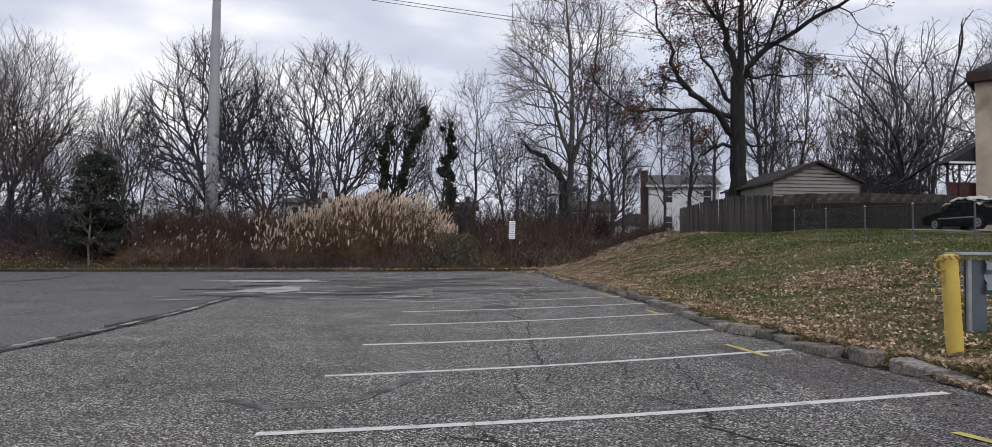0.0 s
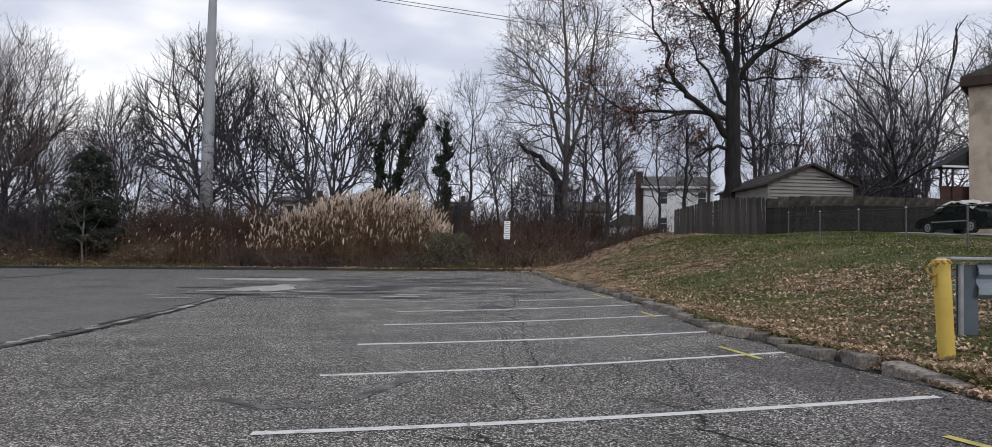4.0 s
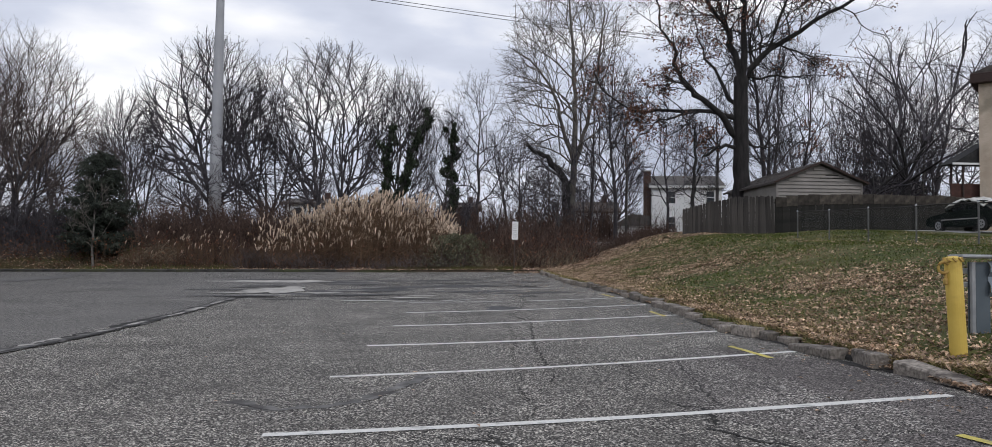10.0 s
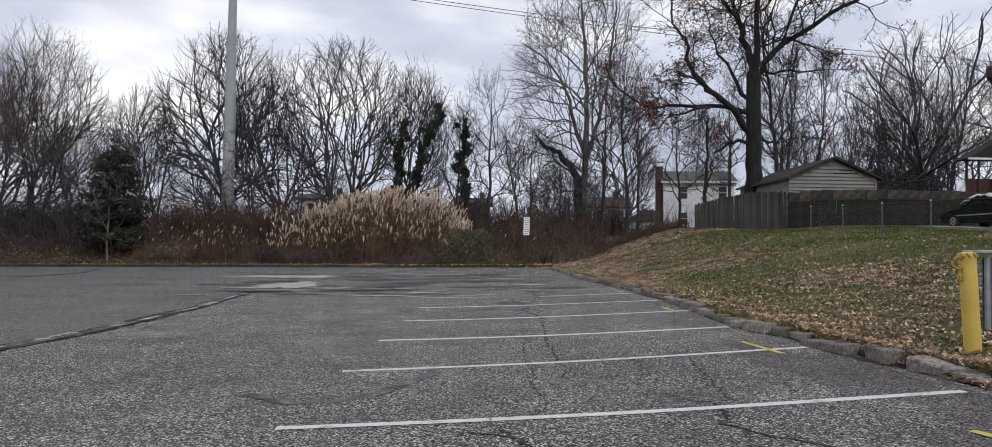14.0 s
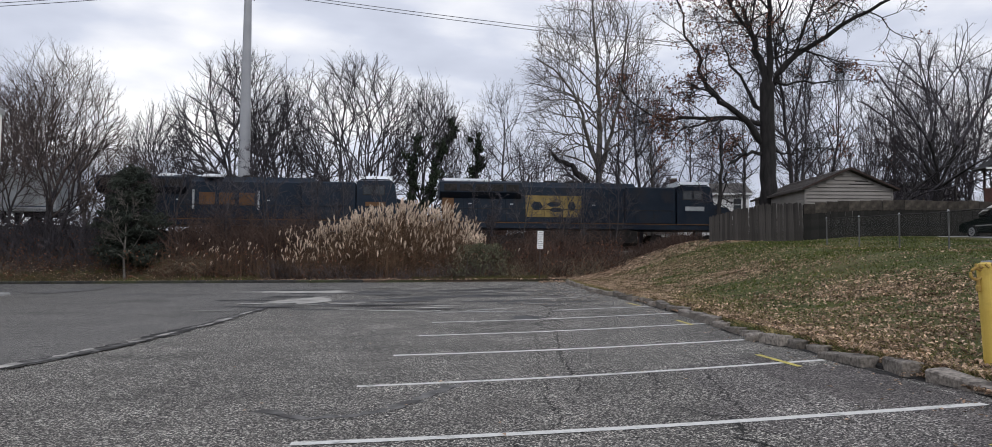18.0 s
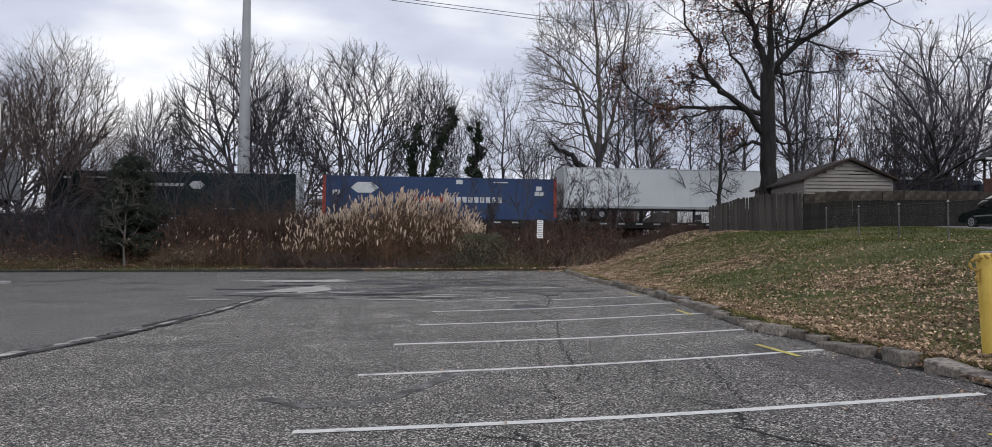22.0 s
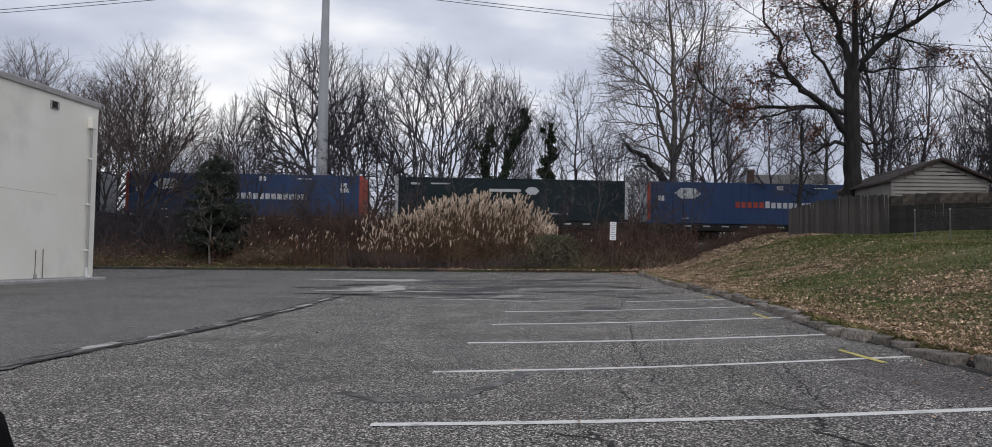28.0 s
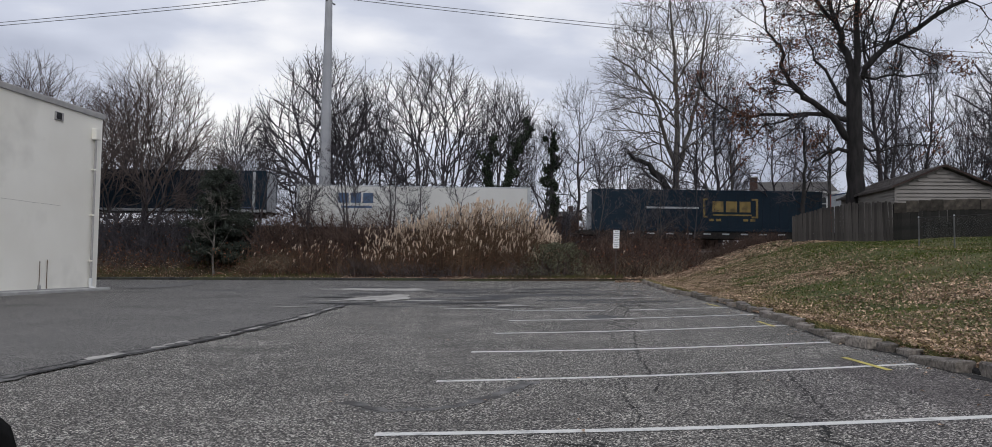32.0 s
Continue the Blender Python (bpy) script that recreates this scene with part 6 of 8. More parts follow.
class Tree:
    def __init__(self, seed, kids=(9, 6, 6, 3), angles=(40, 42, 45, 45), ratio=(0.62, 0.5, 0.45, 0.5), lift=0.10, wander=0.16, thin=0.012, first=0.28, slender=1.0):
        self.rng = random.Random(seed)
        self.kids, self.angles, self.ratio, self.lift, self.wander, self.thin, self.first, self.slender = kids, angles, ratio, lift, wander, thin, first, slender
        self.wood, self.twigs, self.tips, self.limbs = [], Geo(), [], []

    def limb(self, pts, radii, lev, length):
        sides = 10 if lev == 0 else 6 if lev == 1 else 4 if lev == 2 else 3
        if lev <= 1:
            (self.limbs if lev else self.wood).append(Geo())
        (self.wood[-1] if lev == 0 else self.limbs[-1] if lev == 1 else self.twigs).tube(pts, radii, sides, False)
        if lev >= len(self.kids):
            self.tips.append(pts[-1])
            return
        rng = self.rng
        n = max(1, round(self.kids[lev] * rng.uniform(0.75, 1.25)))
        for i in range(n):
            f = self.first + (0.99 - self.first) * ((i + rng.random()) / n) if lev == 0 else rng.uniform(0.22, 1.0)
            q = f * (len(pts) - 1)
            k = min(int(q), len(pts) - 2)
            p = pts[k].lerp(pts[k + 1], q - k)
            d = (pts[k + 1] - pts[k]).normalized()
            r = radii[k] + (radii[k + 1] - radii[k]) * (q - k)
            ang = radians(self.angles[lev] * rng.uniform(0.65, 1.3))
            l = length * self.ratio[lev] * rng.uniform(0.7, 1.2) * (1.15 - 0.55 * f)
            self.grow(p, turned(d, ang, rng), l, max(self.thin * 0.8, r * rng.uniform(0.42, 0.60) * self.slender), lev + 1)

    def grow(self, p, d, length, r, lev):
        rng = self.rng
        n = 7 if lev == 0 else 6 if lev == 1 else 4 if lev == 2 else 3 if lev == 3 else 2
        pts, radii = [p.copy()], [r]
        end = max(self.thin * 0.55, r * (0.28 if lev else 0.22))
        for i in range(n):
            w = self.wander * (0.35 if lev == 0 else 1.0)
            d = (d + Vector((rng.gauss(0, w), rng.gauss(0, w), rng.gauss(0, w) + self.lift * (1.0 if lev else 0.2)))).normalized()
            p = p + d * (length / n)
            pts.append(p.copy())
            radii.append(r + (end - r) * ((i + 1) / n) ** 0.85)
        self.limb(pts, radii, lev, length)


def plant(name, tree, place, bark, twig, label, group="", leaves=None, crown_name="crown"):
    ob = base(name, pose(*place), label, "tree" if "tree" in name or name in ("oak", "sycamore", "sapling") else "shrub", group)
    for g in tree.wood:
        part("trunk", g, bark, ob, smooth=True)
    for g in tree.limbs:
        part("limb", g, bark, ob, smooth=True)
    part(crown_name, tree.twigs, twig, ob)
    if leaves:
        part("leaves", leaves[0], leaves[1], ob)
    return ob


class Bare:
    """A leafless tree whose limbs fork again and again until they reach the edge of its crown."""

    def __init__(self, seed, centre, size, thin=0.012, lift=0.05, jitter=0.05, third=0.22, spread=1.0, ragged=0.12, twigs=2, twig=(0.45, 1.0), keep=0.82):
        self.rnd = random.Random(seed)
        self.centre, self.size = Vector(centre), Vector(size)
        self.thin, self.lift, self.jitter, self.third, self.spread, self.ragged, self.twigs, self.twig, self.keep = thin, lift, jitter, third, spread, ragged, twigs, twig, keep
        self.trunk, self.limbs, self.crown, self.tips = Geo(), [], Geo(), []
        self.nodes = []
        self.seed = seed

    def room(self, p, d):
        """How far the crown's uneven edge lies from p in the direction d."""
        q = Vector([(p[i] - self.centre[i]) / self.size[i] for i in range(3)])
        e = Vector([d[i] / self.size[i] for i in range(3)])
        k = 1 + self.ragged * (noise.noise(d * 2.3 + Vector((self.seed * 1.7, 0, 0))) * 1.6 + max(-0.9, min(0.9, self.rnd.gauss(0, 0.4))))
        a, b, c = e.dot(e), q.dot(e), q.dot(q) - k * k
        w = b * b - a * c
        return max(0.0, (-b + sqrt(w)) / a) if w > 0 else 0.0

    def stem(self, points, r0, r1, sides=12, geo=None):
        """A given trunk or limb; its nodes can carry branches."""
        pts = [Vector(p) for p in points]
        g = geo if geo is not None else self.trunk
        n = len(pts) - 1
        radii = [r0 + (r1 - r0) * (i / n) ** 0.85 for i in range(n + 1)]
        g.tube(pts, radii, sides, False)
        return [(p, (pts[min(i + 1, n)] - pts[max(i - 1, 0)]).normalized(), r) for i, (p, r) in enumerate(zip(pts, radii))]

    def bent(self, points, rough=0.06, cuts=3):
        """The same way with smaller bends in it."""
        pts = [Vector(p) for p in points]
        out = []
        for i in range(len(pts) - 1):
            p0, p1, p2, p3 = pts[max(i - 1, 0)], pts[i], pts[i + 1], pts[min(i + 2, len(pts) - 1)]
            for j in range(cuts):
                t = j / cuts
                q = 0.5 * (2 * p1 + (p2 - p0) * t + (2 * p0 - 5 * p1 + 4 * p2 - p3) * t * t + (3 * p1 - p0 - 3 * p2 + p3) * t ** 3)
                k = rough if i + j else 0
                out.append(q + Vector((self.rnd.gauss(0, k), self.rnd.gauss(0, k), self.rnd.gauss(0, k))))
        return out + [pts[-1]]

    def off(self, d, degrees, around=None):
        """A direction that leaves d by so many degrees."""
        a = d.cross(Vector((0, 0, 1)) if abs(d.z) < 0.95 else Vector((1, 0, 0))).normalized()
        b = d.cross(a)
        w = self.rnd.uniform(0, 2 * pi) if around is None else around
        k = radians(degrees)
        return (d * cos(k) + (a * cos(w) + b * sin(w)) * sin(k)).normalized(), w

    def fork(self, p, d, r, lev, reach=1e9, geo=None, start=None):
        rnd = self.rnd
        total = min(reach, self.room(p, d))
        l = total / sum(0.86 ** j for j in range(lev)) * rnd.uniform(0.75, 1.25)
        l = min(l, 0.65 + 0.75 * lev)
        if l < 0.10:
            if total < 0.05:
                return
            l = 0.10
        n = 4 if l > 2.2 else 3 if l > 1.0 else 2
        bow = Vector((rnd.gauss(0, 1), rnd.gauss(0, 1), rnd.gauss(0, 0.6))) * self.jitter
        pts, e = [p], d
        for i in range(n):
            e = (e + bow + Vector((rnd.gauss(0, 1), rnd.gauss(0, 1), rnd.gauss(0, 1))) * self.jitter * 0.8 + Vector((0, 0, self.lift * 0.4))).normalized()
            pts.append(pts[-1] + e * (l / n))
        end = max(self.thin * (0.55 if lev == 1 else 0.8), r * (0.86 if lev > 1 else 0.5))
        (geo or self.crown).tube(([start] if start else []) + pts, ([r] if start else []) + [r + (end - r) * i / n for i in range(n + 1)], 7 if r > 0.11 else 5 if r > 0.05 else 3, False)
        if lev <= 3:
            for i in range(self.twigs):
                q = pts[0].lerp(pts[-1], rnd.uniform(0.25, 1.0))
                t, _ = self.off(e, rnd.uniform(28, 58))
                t = (t + Vector((0, 0, self.lift * 1.5))).normalized()
                s = rnd.uniform(*self.twig) * (1.0 if lev > 1 else 0.8)
                self.crown.spike([q, q + t * s], self.thin * 0.72)
                for _ in range(2):
                    m = q + t * s * rnd.uniform(0.3, 0.8)
                    v, _ = self.off(t, rnd.uniform(25, 50))
                    self.crown.spike([m, m + v * s * rnd.uniform(0.35, 0.6)], self.thin * 0.6)
                self.tips.append(q + t * s)
        if lev == 1:
            self.tips.append(pts[-1])
            return
        left = reach - l
        a1, a2 = rnd.uniform(8, 20) * self.spread, rnd.uniform(26, 46) * self.spread
        d1, w = self.off(e, a1)
        d2, _ = self.off(e, a2, w + pi + rnd.uniform(-0.6, 0.6))
        up = Vector((0, 0, self.lift))
        ways = [(d1, 0.84), (d2, 0.68)]
        if rnd.random() < self.third:
            ways.append((self.off(e, rnd.uniform(28, 50) * self.spread, w + rnd.choice((-1, 1)) * 1.5)[0], 0.58))
        for v, k in ways:
            self.fork(pts[-1] - e * min(0.02, l * 0.1), (v + up).normalized(), max(self.thin * 0.85, end * k / 0.86), lev - 1, left)

    def limb(self, p, d, r, lev, reach=1e9):
        """A main limb in a mesh of its own; its forks belong to the crown."""
        g = Geo()
        self.limbs.append(g)
        self.fork(p, d, r, lev, reach, g)

    def leaves(self, chance, pick, lo, hi, each=2):
        pts = []
        for p in self.tips:
            if pick(p) and self.rnd.random() < chance:
                pts += [p + Vector((self.rnd.gauss(0, 0.16), self.rnd.gauss(0, 0.16), self.rnd.gauss(-0.05, 0.14))) for _ in range(each)]
        return quads(pts, lo, hi, self.rnd)

    def plant(self, name, place, bark, twig, label, group="", leaves=None):
        ob = base(name, pose(*place), label, "tree", group)
        part("trunk", self.trunk, bark, ob, smooth=True)
        for g in self.limbs:
            if g.v:
                part("limb", g, bark, ob, smooth=True)
        part("crown", self.crown, twig, ob)
        if leaves:
            part("leaves", leaves[0], leaves[1], ob)
        return ob


def dome(seed, h, r, fork, stems, limbs=10, lev=7, thin=0.0115, bark="bark", twig="twig", girth=0.30, label="bare tree with a rounded crown of dark twigs", low=8):
    """A broad rounded crown of radiating limbs on stems that fork low."""
    b = Bare(seed, (0, 0, h * 0.51), (r, r * 0.9, h * 0.52), thin, jitter=0.075)
    rnd = b.rnd
    for s in range(stems):
        a = 6.28 * s / stems + rnd.random()
        o = 0.32 if stems > 1 else 0.02
        out = Vector((cos(a), sin(a), 0))
        top = fork * rnd.uniform(0.85, 1.2)
        nodes = b.stem(b.bent([out * o, out * o * 1.5 + Vector((0, 0, top * 0.5)), out * o * (3.0 if stems > 1 else 1) + Vector((0, 0, top))], 0.03), girth * (0.85 if stems > 1 else 1.15), girth * 0.62)
        each = max(2, round(limbs / stems))
        for k in range(each):
            f = (k + 0.5) / each
            w = (a + (k * 2.4 if stems == 1 else rnd.uniform(-1.5, 1.5)))
            e = radians(low + (86 - low) * f ** 0.8 + rnd.uniform(-6, 6))
            i = min(len(nodes) - 1, int(len(nodes) * (0.62 + 0.38 * f)))
            p = nodes[i][0]
            b.limb(p, Vector((cos(e) * cos(w), cos(e) * sin(w), sin(e))), girth * rnd.uniform(0.34, 0.52), lev if f > 0.25 else lev - 1)
    return b.plant("bare_tree", (0, 0, -400), bark, twig, label, "bare trees")


def airy(seed, h, r, fork, limbs=15, lev=5, thin=0.0115, bark="bark", twig="twig", label="slim bare tree with thin ascending branches", girth=0.19, leaf=0.0, lift=0.06):
    """A slimmer tree on one leader that bends a little, with ascending side limbs."""
    b = Bare(seed, (0, 0, h * 0.60), (r, r * 0.9, h * 0.41), thin, lift=lift, jitter=0.07, third=0.15, ragged=0.28, spread=1.1)
    rnd = b.rnd
    lean = rnd.gauss(0, 0.035)
    path = [(0, 0, 0), (lean * fork, 0.05, fork)]
    x, y = lean * fork, 0.05
    for k in range(1, 6):
        x, y = x + rnd.gauss(lean * 2, 0.16), y + rnd.gauss(0, 0.16)
        path.append((x, y, fork + (h * 0.93 - fork) * k / 5))
    nodes = b.stem(b.bent(path, 0.025), girth, thin * 1.3, 9)
    first = next(i for i, q in enumerate(nodes) if q[0].z >= fork * 0.9)
    for k in range(limbs):
        f = (k + rnd.random()) / limbs
        p, d, rr = nodes[min(len(nodes) - 2, first + int(f * (len(nodes) - first)))]
        v, _ = b.off(d, rnd.uniform(34, 62) * (1 - 0.35 * f), k * 2.4 + rnd.uniform(-0.4, 0.4))
        b.limb(p, v, min(rr * 0.62, girth * 0.42), lev if f < 0.7 else lev - 1)
    lv = (b.leaves(leaf, lambda p: noise.noise(p * 0.4 + Vector((seed, 0, 0))) > 0.05, 0.05, 0.10), "dead_leaf") if leaf else None
    return b.plant("bare_tree", (0, 0, -400), bark, twig, label, "bare trees", lv)


def far_trees():
    rng = random.Random(77)
    kinds = {
        "a": (dome(1, 17.5, 6.4, 3.4, 2, 11), 17.5), "b": (dome(2, 17.5, 7.4, 3.0, 1, 12, girth=0.36), 17.5), "c": (dome(3, 17, 5.4, 4.2, 1, 9, bark="bark_grey"), 17.0), "d": (dome(4, 18, 6.2, 3.2, 3, 10), 18.0),
        "e": (airy(5, 17, 3.2, 4.5, 17, 5, 0.0135), 17.0), "f": (airy(6, 17.5, 4.6, 3.4, 13, 6, 0.0115, label="bare tree with an open airy crown", girth=0.22), 17.5), "g": (airy(7, 18, 2.4, 6.0, 16, 5, 0.0125, bark="bark_grey"), 18.0),
        "h": (airy(8, 17, 5.2, 2.8, 13, 6, 0.0115, label="bare tree with an open airy crown", girth=0.24), 17.0),
        "r": (airy(9, 17, 3.8, 4.4, 13, 5, 0.0115, leaf=0.6, label="slim bare tree that still holds red-brown leaves"), 17.0),
    }
    used = set()

    def put(kind, x, y, h, turn, wide=1.0):
        ob, h0 = kinds[kind]
        k = h / h0
        m = pose(x, y, ground_z(x, y) - 0.1, 0, 0, turn) @ Matrix.Diagonal((k * wide, k * wide, k, 1))
        if kind in used:
            copy_thing(ob, m @ Matrix.Diagonal([1 / v for v in ob.scale] + [1]))
        else:
            ob.matrix_world = m
            used.add(kind)

    # kind, x, y, height, turn, breadth: beyond the line, from the lot's side to the house
    for row in [
        ("b", -47.0, 70, 15.5, 20, 0.95), ("c", -40.2, 69, 11.5, 60, 0.85), ("f", -37.0, 72, 10.2, 90, 1.0),
        ("c", -32.6, 67, 13.4, 10, 0.80), ("e", -29.6, 72, 10.0, 60, 1.0), ("b", -25.7, 68, 18.4, 110, 0.90), ("d", -20.9, 69, 17.6, 310, 0.82),
        ("a", -14.9, 67, 17.9, 15, 0.93), ("c", -9.2, 67.5, 15.8, 280, 0.78), 
        ("f", -2.2, 66, 14.4, 140, 1.0),  ("h", 1.4, 66.5, 10.6, 60, 0.95), ("h", -5.4, 69, 12.0, 10, 0.9), ("e", 0.4, 72, 11.6, 20, 1.2), ("g", 4.4, 74, 10.5, 30, 1.2),
        ("r", 8.6, 59.5, 15.4, 80, 1.0), ("r", 7.4, 66, 16.0, 210, 0.9), ("g", 10.2, 64.5, 14.0, 250, 0.9), ("r", 12.0, 57.0, 11.0, 130, 1.0),
        ("d", 13.5, 100, 16.0, 60, 1.0), ("f", 22.0, 94, 15.0, 20, 1.1),
        ("e", 17.0, 50.5, 17.0, 40, 0.9), ("e", 22.2, 58, 15.0, 120, 0.9), 
        ("f", 30.8, 60, 16.4, 75, 0.9), ("h", 41.0, 62, 19.0, 300, 1.0), ("f", 44.0, 66, 18.0, 100, 1.0), ("g", 32.5, 70, 16.5, 0, 1.1),
        ("e", 37.5, 68, 17.0, 150, 1.0), ("h", 48.0, 64, 18.0, 30, 1.0), ("r", 19.2, 55.0, 15.5, 300, 0.8), ("g", 20.8, 61, 15.0, 40, 1.0), ("r", 33.4, 61, 12.5, 170, 0.9),
        ("g", 20.0, 57, 9.5, 15, 1.1), ("e", 22.0, 59, 9.0, 75, 1.2), ("r", 24.0, 56.5, 9.5, 200, 1.1), ("g", 25.8, 59.5, 9.0, 310, 1.2), ("e", 27.5, 57.5, 10.0, 140, 1.1), ("h", 29.5, 59.5, 9.5, 30, 1.0), ("g", 31.2, 58, 11.0, 95, 1.2), ("d", 25.0, 58, 13.0, 100, 0.6), ("b", 31.0, 61, 13.5, 40, 0.55),
        ("g", 18.2, 66, 14.0, 0, 1.1),
    ]:
        put(*row)
    for i in range(9):
        x = -84 + i * 18.5 + rng.uniform(-2, 2)
        y = 106 + rng.uniform(0, 18) + (8 if -30 < x < -5 else 0)
        put(rng.choice("acefh"), x, y, rng.uniform(9, 12.5) if x < 12 else rng.uniform(13, 18), rng.uniform(0, 360), 1.4)
    # a dark tree behind the fence that forks low and leans over the garage
    b = Bare(71, (0.6, 0, 10.5), (5.6, 4.5, 8.6), 0.0115, 0.07, 0.08, 0.1, ragged=0.3)
    nodes = b.stem(b.bent([(0, 0, 0), (-0.1, 0, 2.0), (0.1, 0, 4.2)], 0.03), 0.36, 0.28)
    for w, e, r, lev in ((2.9, 66, 0.13, 6), (0.1, 62, 0.15, 6), (1.3, 78, 0.12, 5), (-0.2, 44, 0.09, 5), (3.3, 50, 0.08, 5)):
        b.limb(nodes[-1][0] - Vector((0, 0, 0.1 * (e < 50))), Vector((cos(radians(e)) * cos(w), cos(radians(e)) * sin(w), sin(radians(e)))), r, lev)
    x, y = 28.4, 55.0
    b.plant("bare_tree", (x, y, ground_z(x, y) - 0.1), "bark_oak", "twig", "dark bare tree that forks low behind the fence", "bare trees")
    # a leaning trunk that crosses behind the garage roof
    b = Bare(72, (4.5, 0, 8.0), (6.5, 4.0, 6.5), 0.012, 0.06, 0.08)
    nodes = b.stem(b.bent([(0, 0, 0), (0.5, 0, 2.2), (1.9, 0.1, 3.8), (4.2, 0.2, 5.4), (6.2, 0.2, 7.4)], 0.05), 0.21, 0.03)
    for k, (p, d, r) in enumerate(nodes[4:]):
        b.limb(p, b.off(d, b.rnd.uniform(35, 60))[0], r * 0.5, 5)
    x, y = 24.4, 54.0
    b.plant("bare_tree", (x, y, ground_z(x, y) - 0.1), "bark_oak", "twig", "dark leaning bare tree behind the garage", "bare trees")
    # a broken trunk before the white house
    b = Bare(73, (0, 0, 4.0), (1.6, 1.4, 3.0), 0.012, 0.0, 0.09)
    nodes = b.stem(b.bent([(0, 0, 0), (-0.08, 0, 1.6), (0.06, 0, 3.2), (0.02, 0, 4.8), (0.12, 0, 6.4)], 0.05), 0.14, 0.06)
    for k in (4, 6, 7, 8, 9, 10, 11, 12):
        b.limb(nodes[k][0], b.off(nodes[k][1], 55)[0], 0.04, 4)
    x, y = 10.92, 44.6
    b.plant("dead_tree", (x, y, ground_z(x, y) - 0.1), "bark_oak", "twig", "broken dead trunk with a few dark side branches")
    # the stand on the near side of the line, at the end of the lot
    first = dome(30, 13.4, 4.6, 3.2, 3, 11, 7, 0.0072, "bark", "twig_brown", 0.17, "bare multi-stemmed tree with fine brownish twigs", 15)
    first["group"] = "trees by the lot"
    first.matrix_world = pose(-28.3, 45.0, ground_z(-28.3, 45.0) - 0.1) @ Matrix.Diagonal((0.94, 0.94, 0.94, 1))
    for x, y, turn, k in ((-24.7, 46.2, 70, 0.52), (-32.4, 46.6, 160, 0.84), (-36.0, 45.0, 250, 0.98)):
        copy_thing(first, pose(x, y, ground_z(x, y) - 0.1, 0, 0, turn) @ Matrix.Diagonal((k, k, k, 1)))


def sycamore():
    b = Bare(41, (-0.6, 0, 13.5), (5.8, 4.6, 10.5), 0.0098, 0.025, 0.08, 0.12, 1.1, ragged=0.25, twigs=1)
    x, y = 6.0, 63.5
    foot = ground_z(x, y)
    main = b.stem(b.bent([(-0.35, 0, 0), (-0.33, 0, 4.2), (-0.22, 0.1, 7.8), (-0.15, 0.1, 11.4), (-0.28, 0.2, 15), (-0.6, 0.2, 18.6), (-0.8, 0.2, 22)], 0.04), 0.36, 0.05)
    side = b.stem(b.bent([(-0.3, 0.1, 6.2), (0.5, 0.3, 9.0), (1.4, 0.4, 12.6), (2.0, 0.5, 17.0), (2.2, 0.5, 20)], 0.05), 0.22, 0.05)
    left = b.stem(b.bent([(-0.27, 0, 7.2), (-1.27, -0.4, 9.6), (-1.97, -0.6, 12.4), (-3.18, -0.8, 14.4), (-5.4, -1.0, 16.0)], 0.06), 0.19, 0.05)
    for nodes, lo, n, lev in ((main, 5.2, 14, 7), (side, 7.4, 9, 6), (left, 8.4, 9, 6)):
        use = [q for q in nodes if q[0].z > lo]
        for k in range(n):
            p, d, r = use[int((k + b.rnd.random()) / n * len(use))]
            b.limb(p, b.off(d, b.rnd.uniform(32, 60), k * 2.4 + b.rnd.uniform(-0.5, 0.5))[0], min(0.085, r * 0.5), lev)
    lv = b.leaves(0.35, lambda p: p.x > 1.0 and 6 < p.z < 15 and noise.noise(p * 0.5) > 0.05, 0.05, 0.10)
    b.plant("sycamore", (x, y, foot - 0.1), "bark_pale", "twig_pale", "tall bare sycamore with pale blotched upper branches", "", (lv, "dead_leaf"))
    # the dark crooked trunk in front of it, with a knobbed limb
    b = Bare(43, (-1.2, 0, 7.0), (3.8, 2.4, 4.0), 0.013, 0.02, 0.12)
    x, y = 5.15, 62.6
    b.stem(b.bent([(0, 0, 0), (0.02, 0, 2.6), (-0.1, 0, 5.0), (-0.45, 0, 5.8), (-1.2, -0.1, 6.6), (-1.6, -0.1, 7.2), (-2.4, -0.1, 7.5), (-3.3, -0.2, 8.2)], 0.05), 0.42, 0.14)
    for p, e, w, r in ((Vector((-0.3, 0, 5.4)), 40, 3.4, 0.10), (Vector((-1.3, -0.1, 6.7)), 20, 3.0, 0.06), (Vector((0.0, 0, 4.0)), 10, 3.3, 0.07), (Vector((0, 0, 4.8)), 60, 0.4, 0.09)):
        b.limb(p, Vector((cos(radians(e)) * cos(w), cos(radians(e)) * sin(w), sin(radians(e)))), r, 5)
    b.plant("crooked_tree", (x, y, ground_z(x, y) - 0.1), "bark_oak", "twig", "dark crooked trunk with one knobbed bare limb")


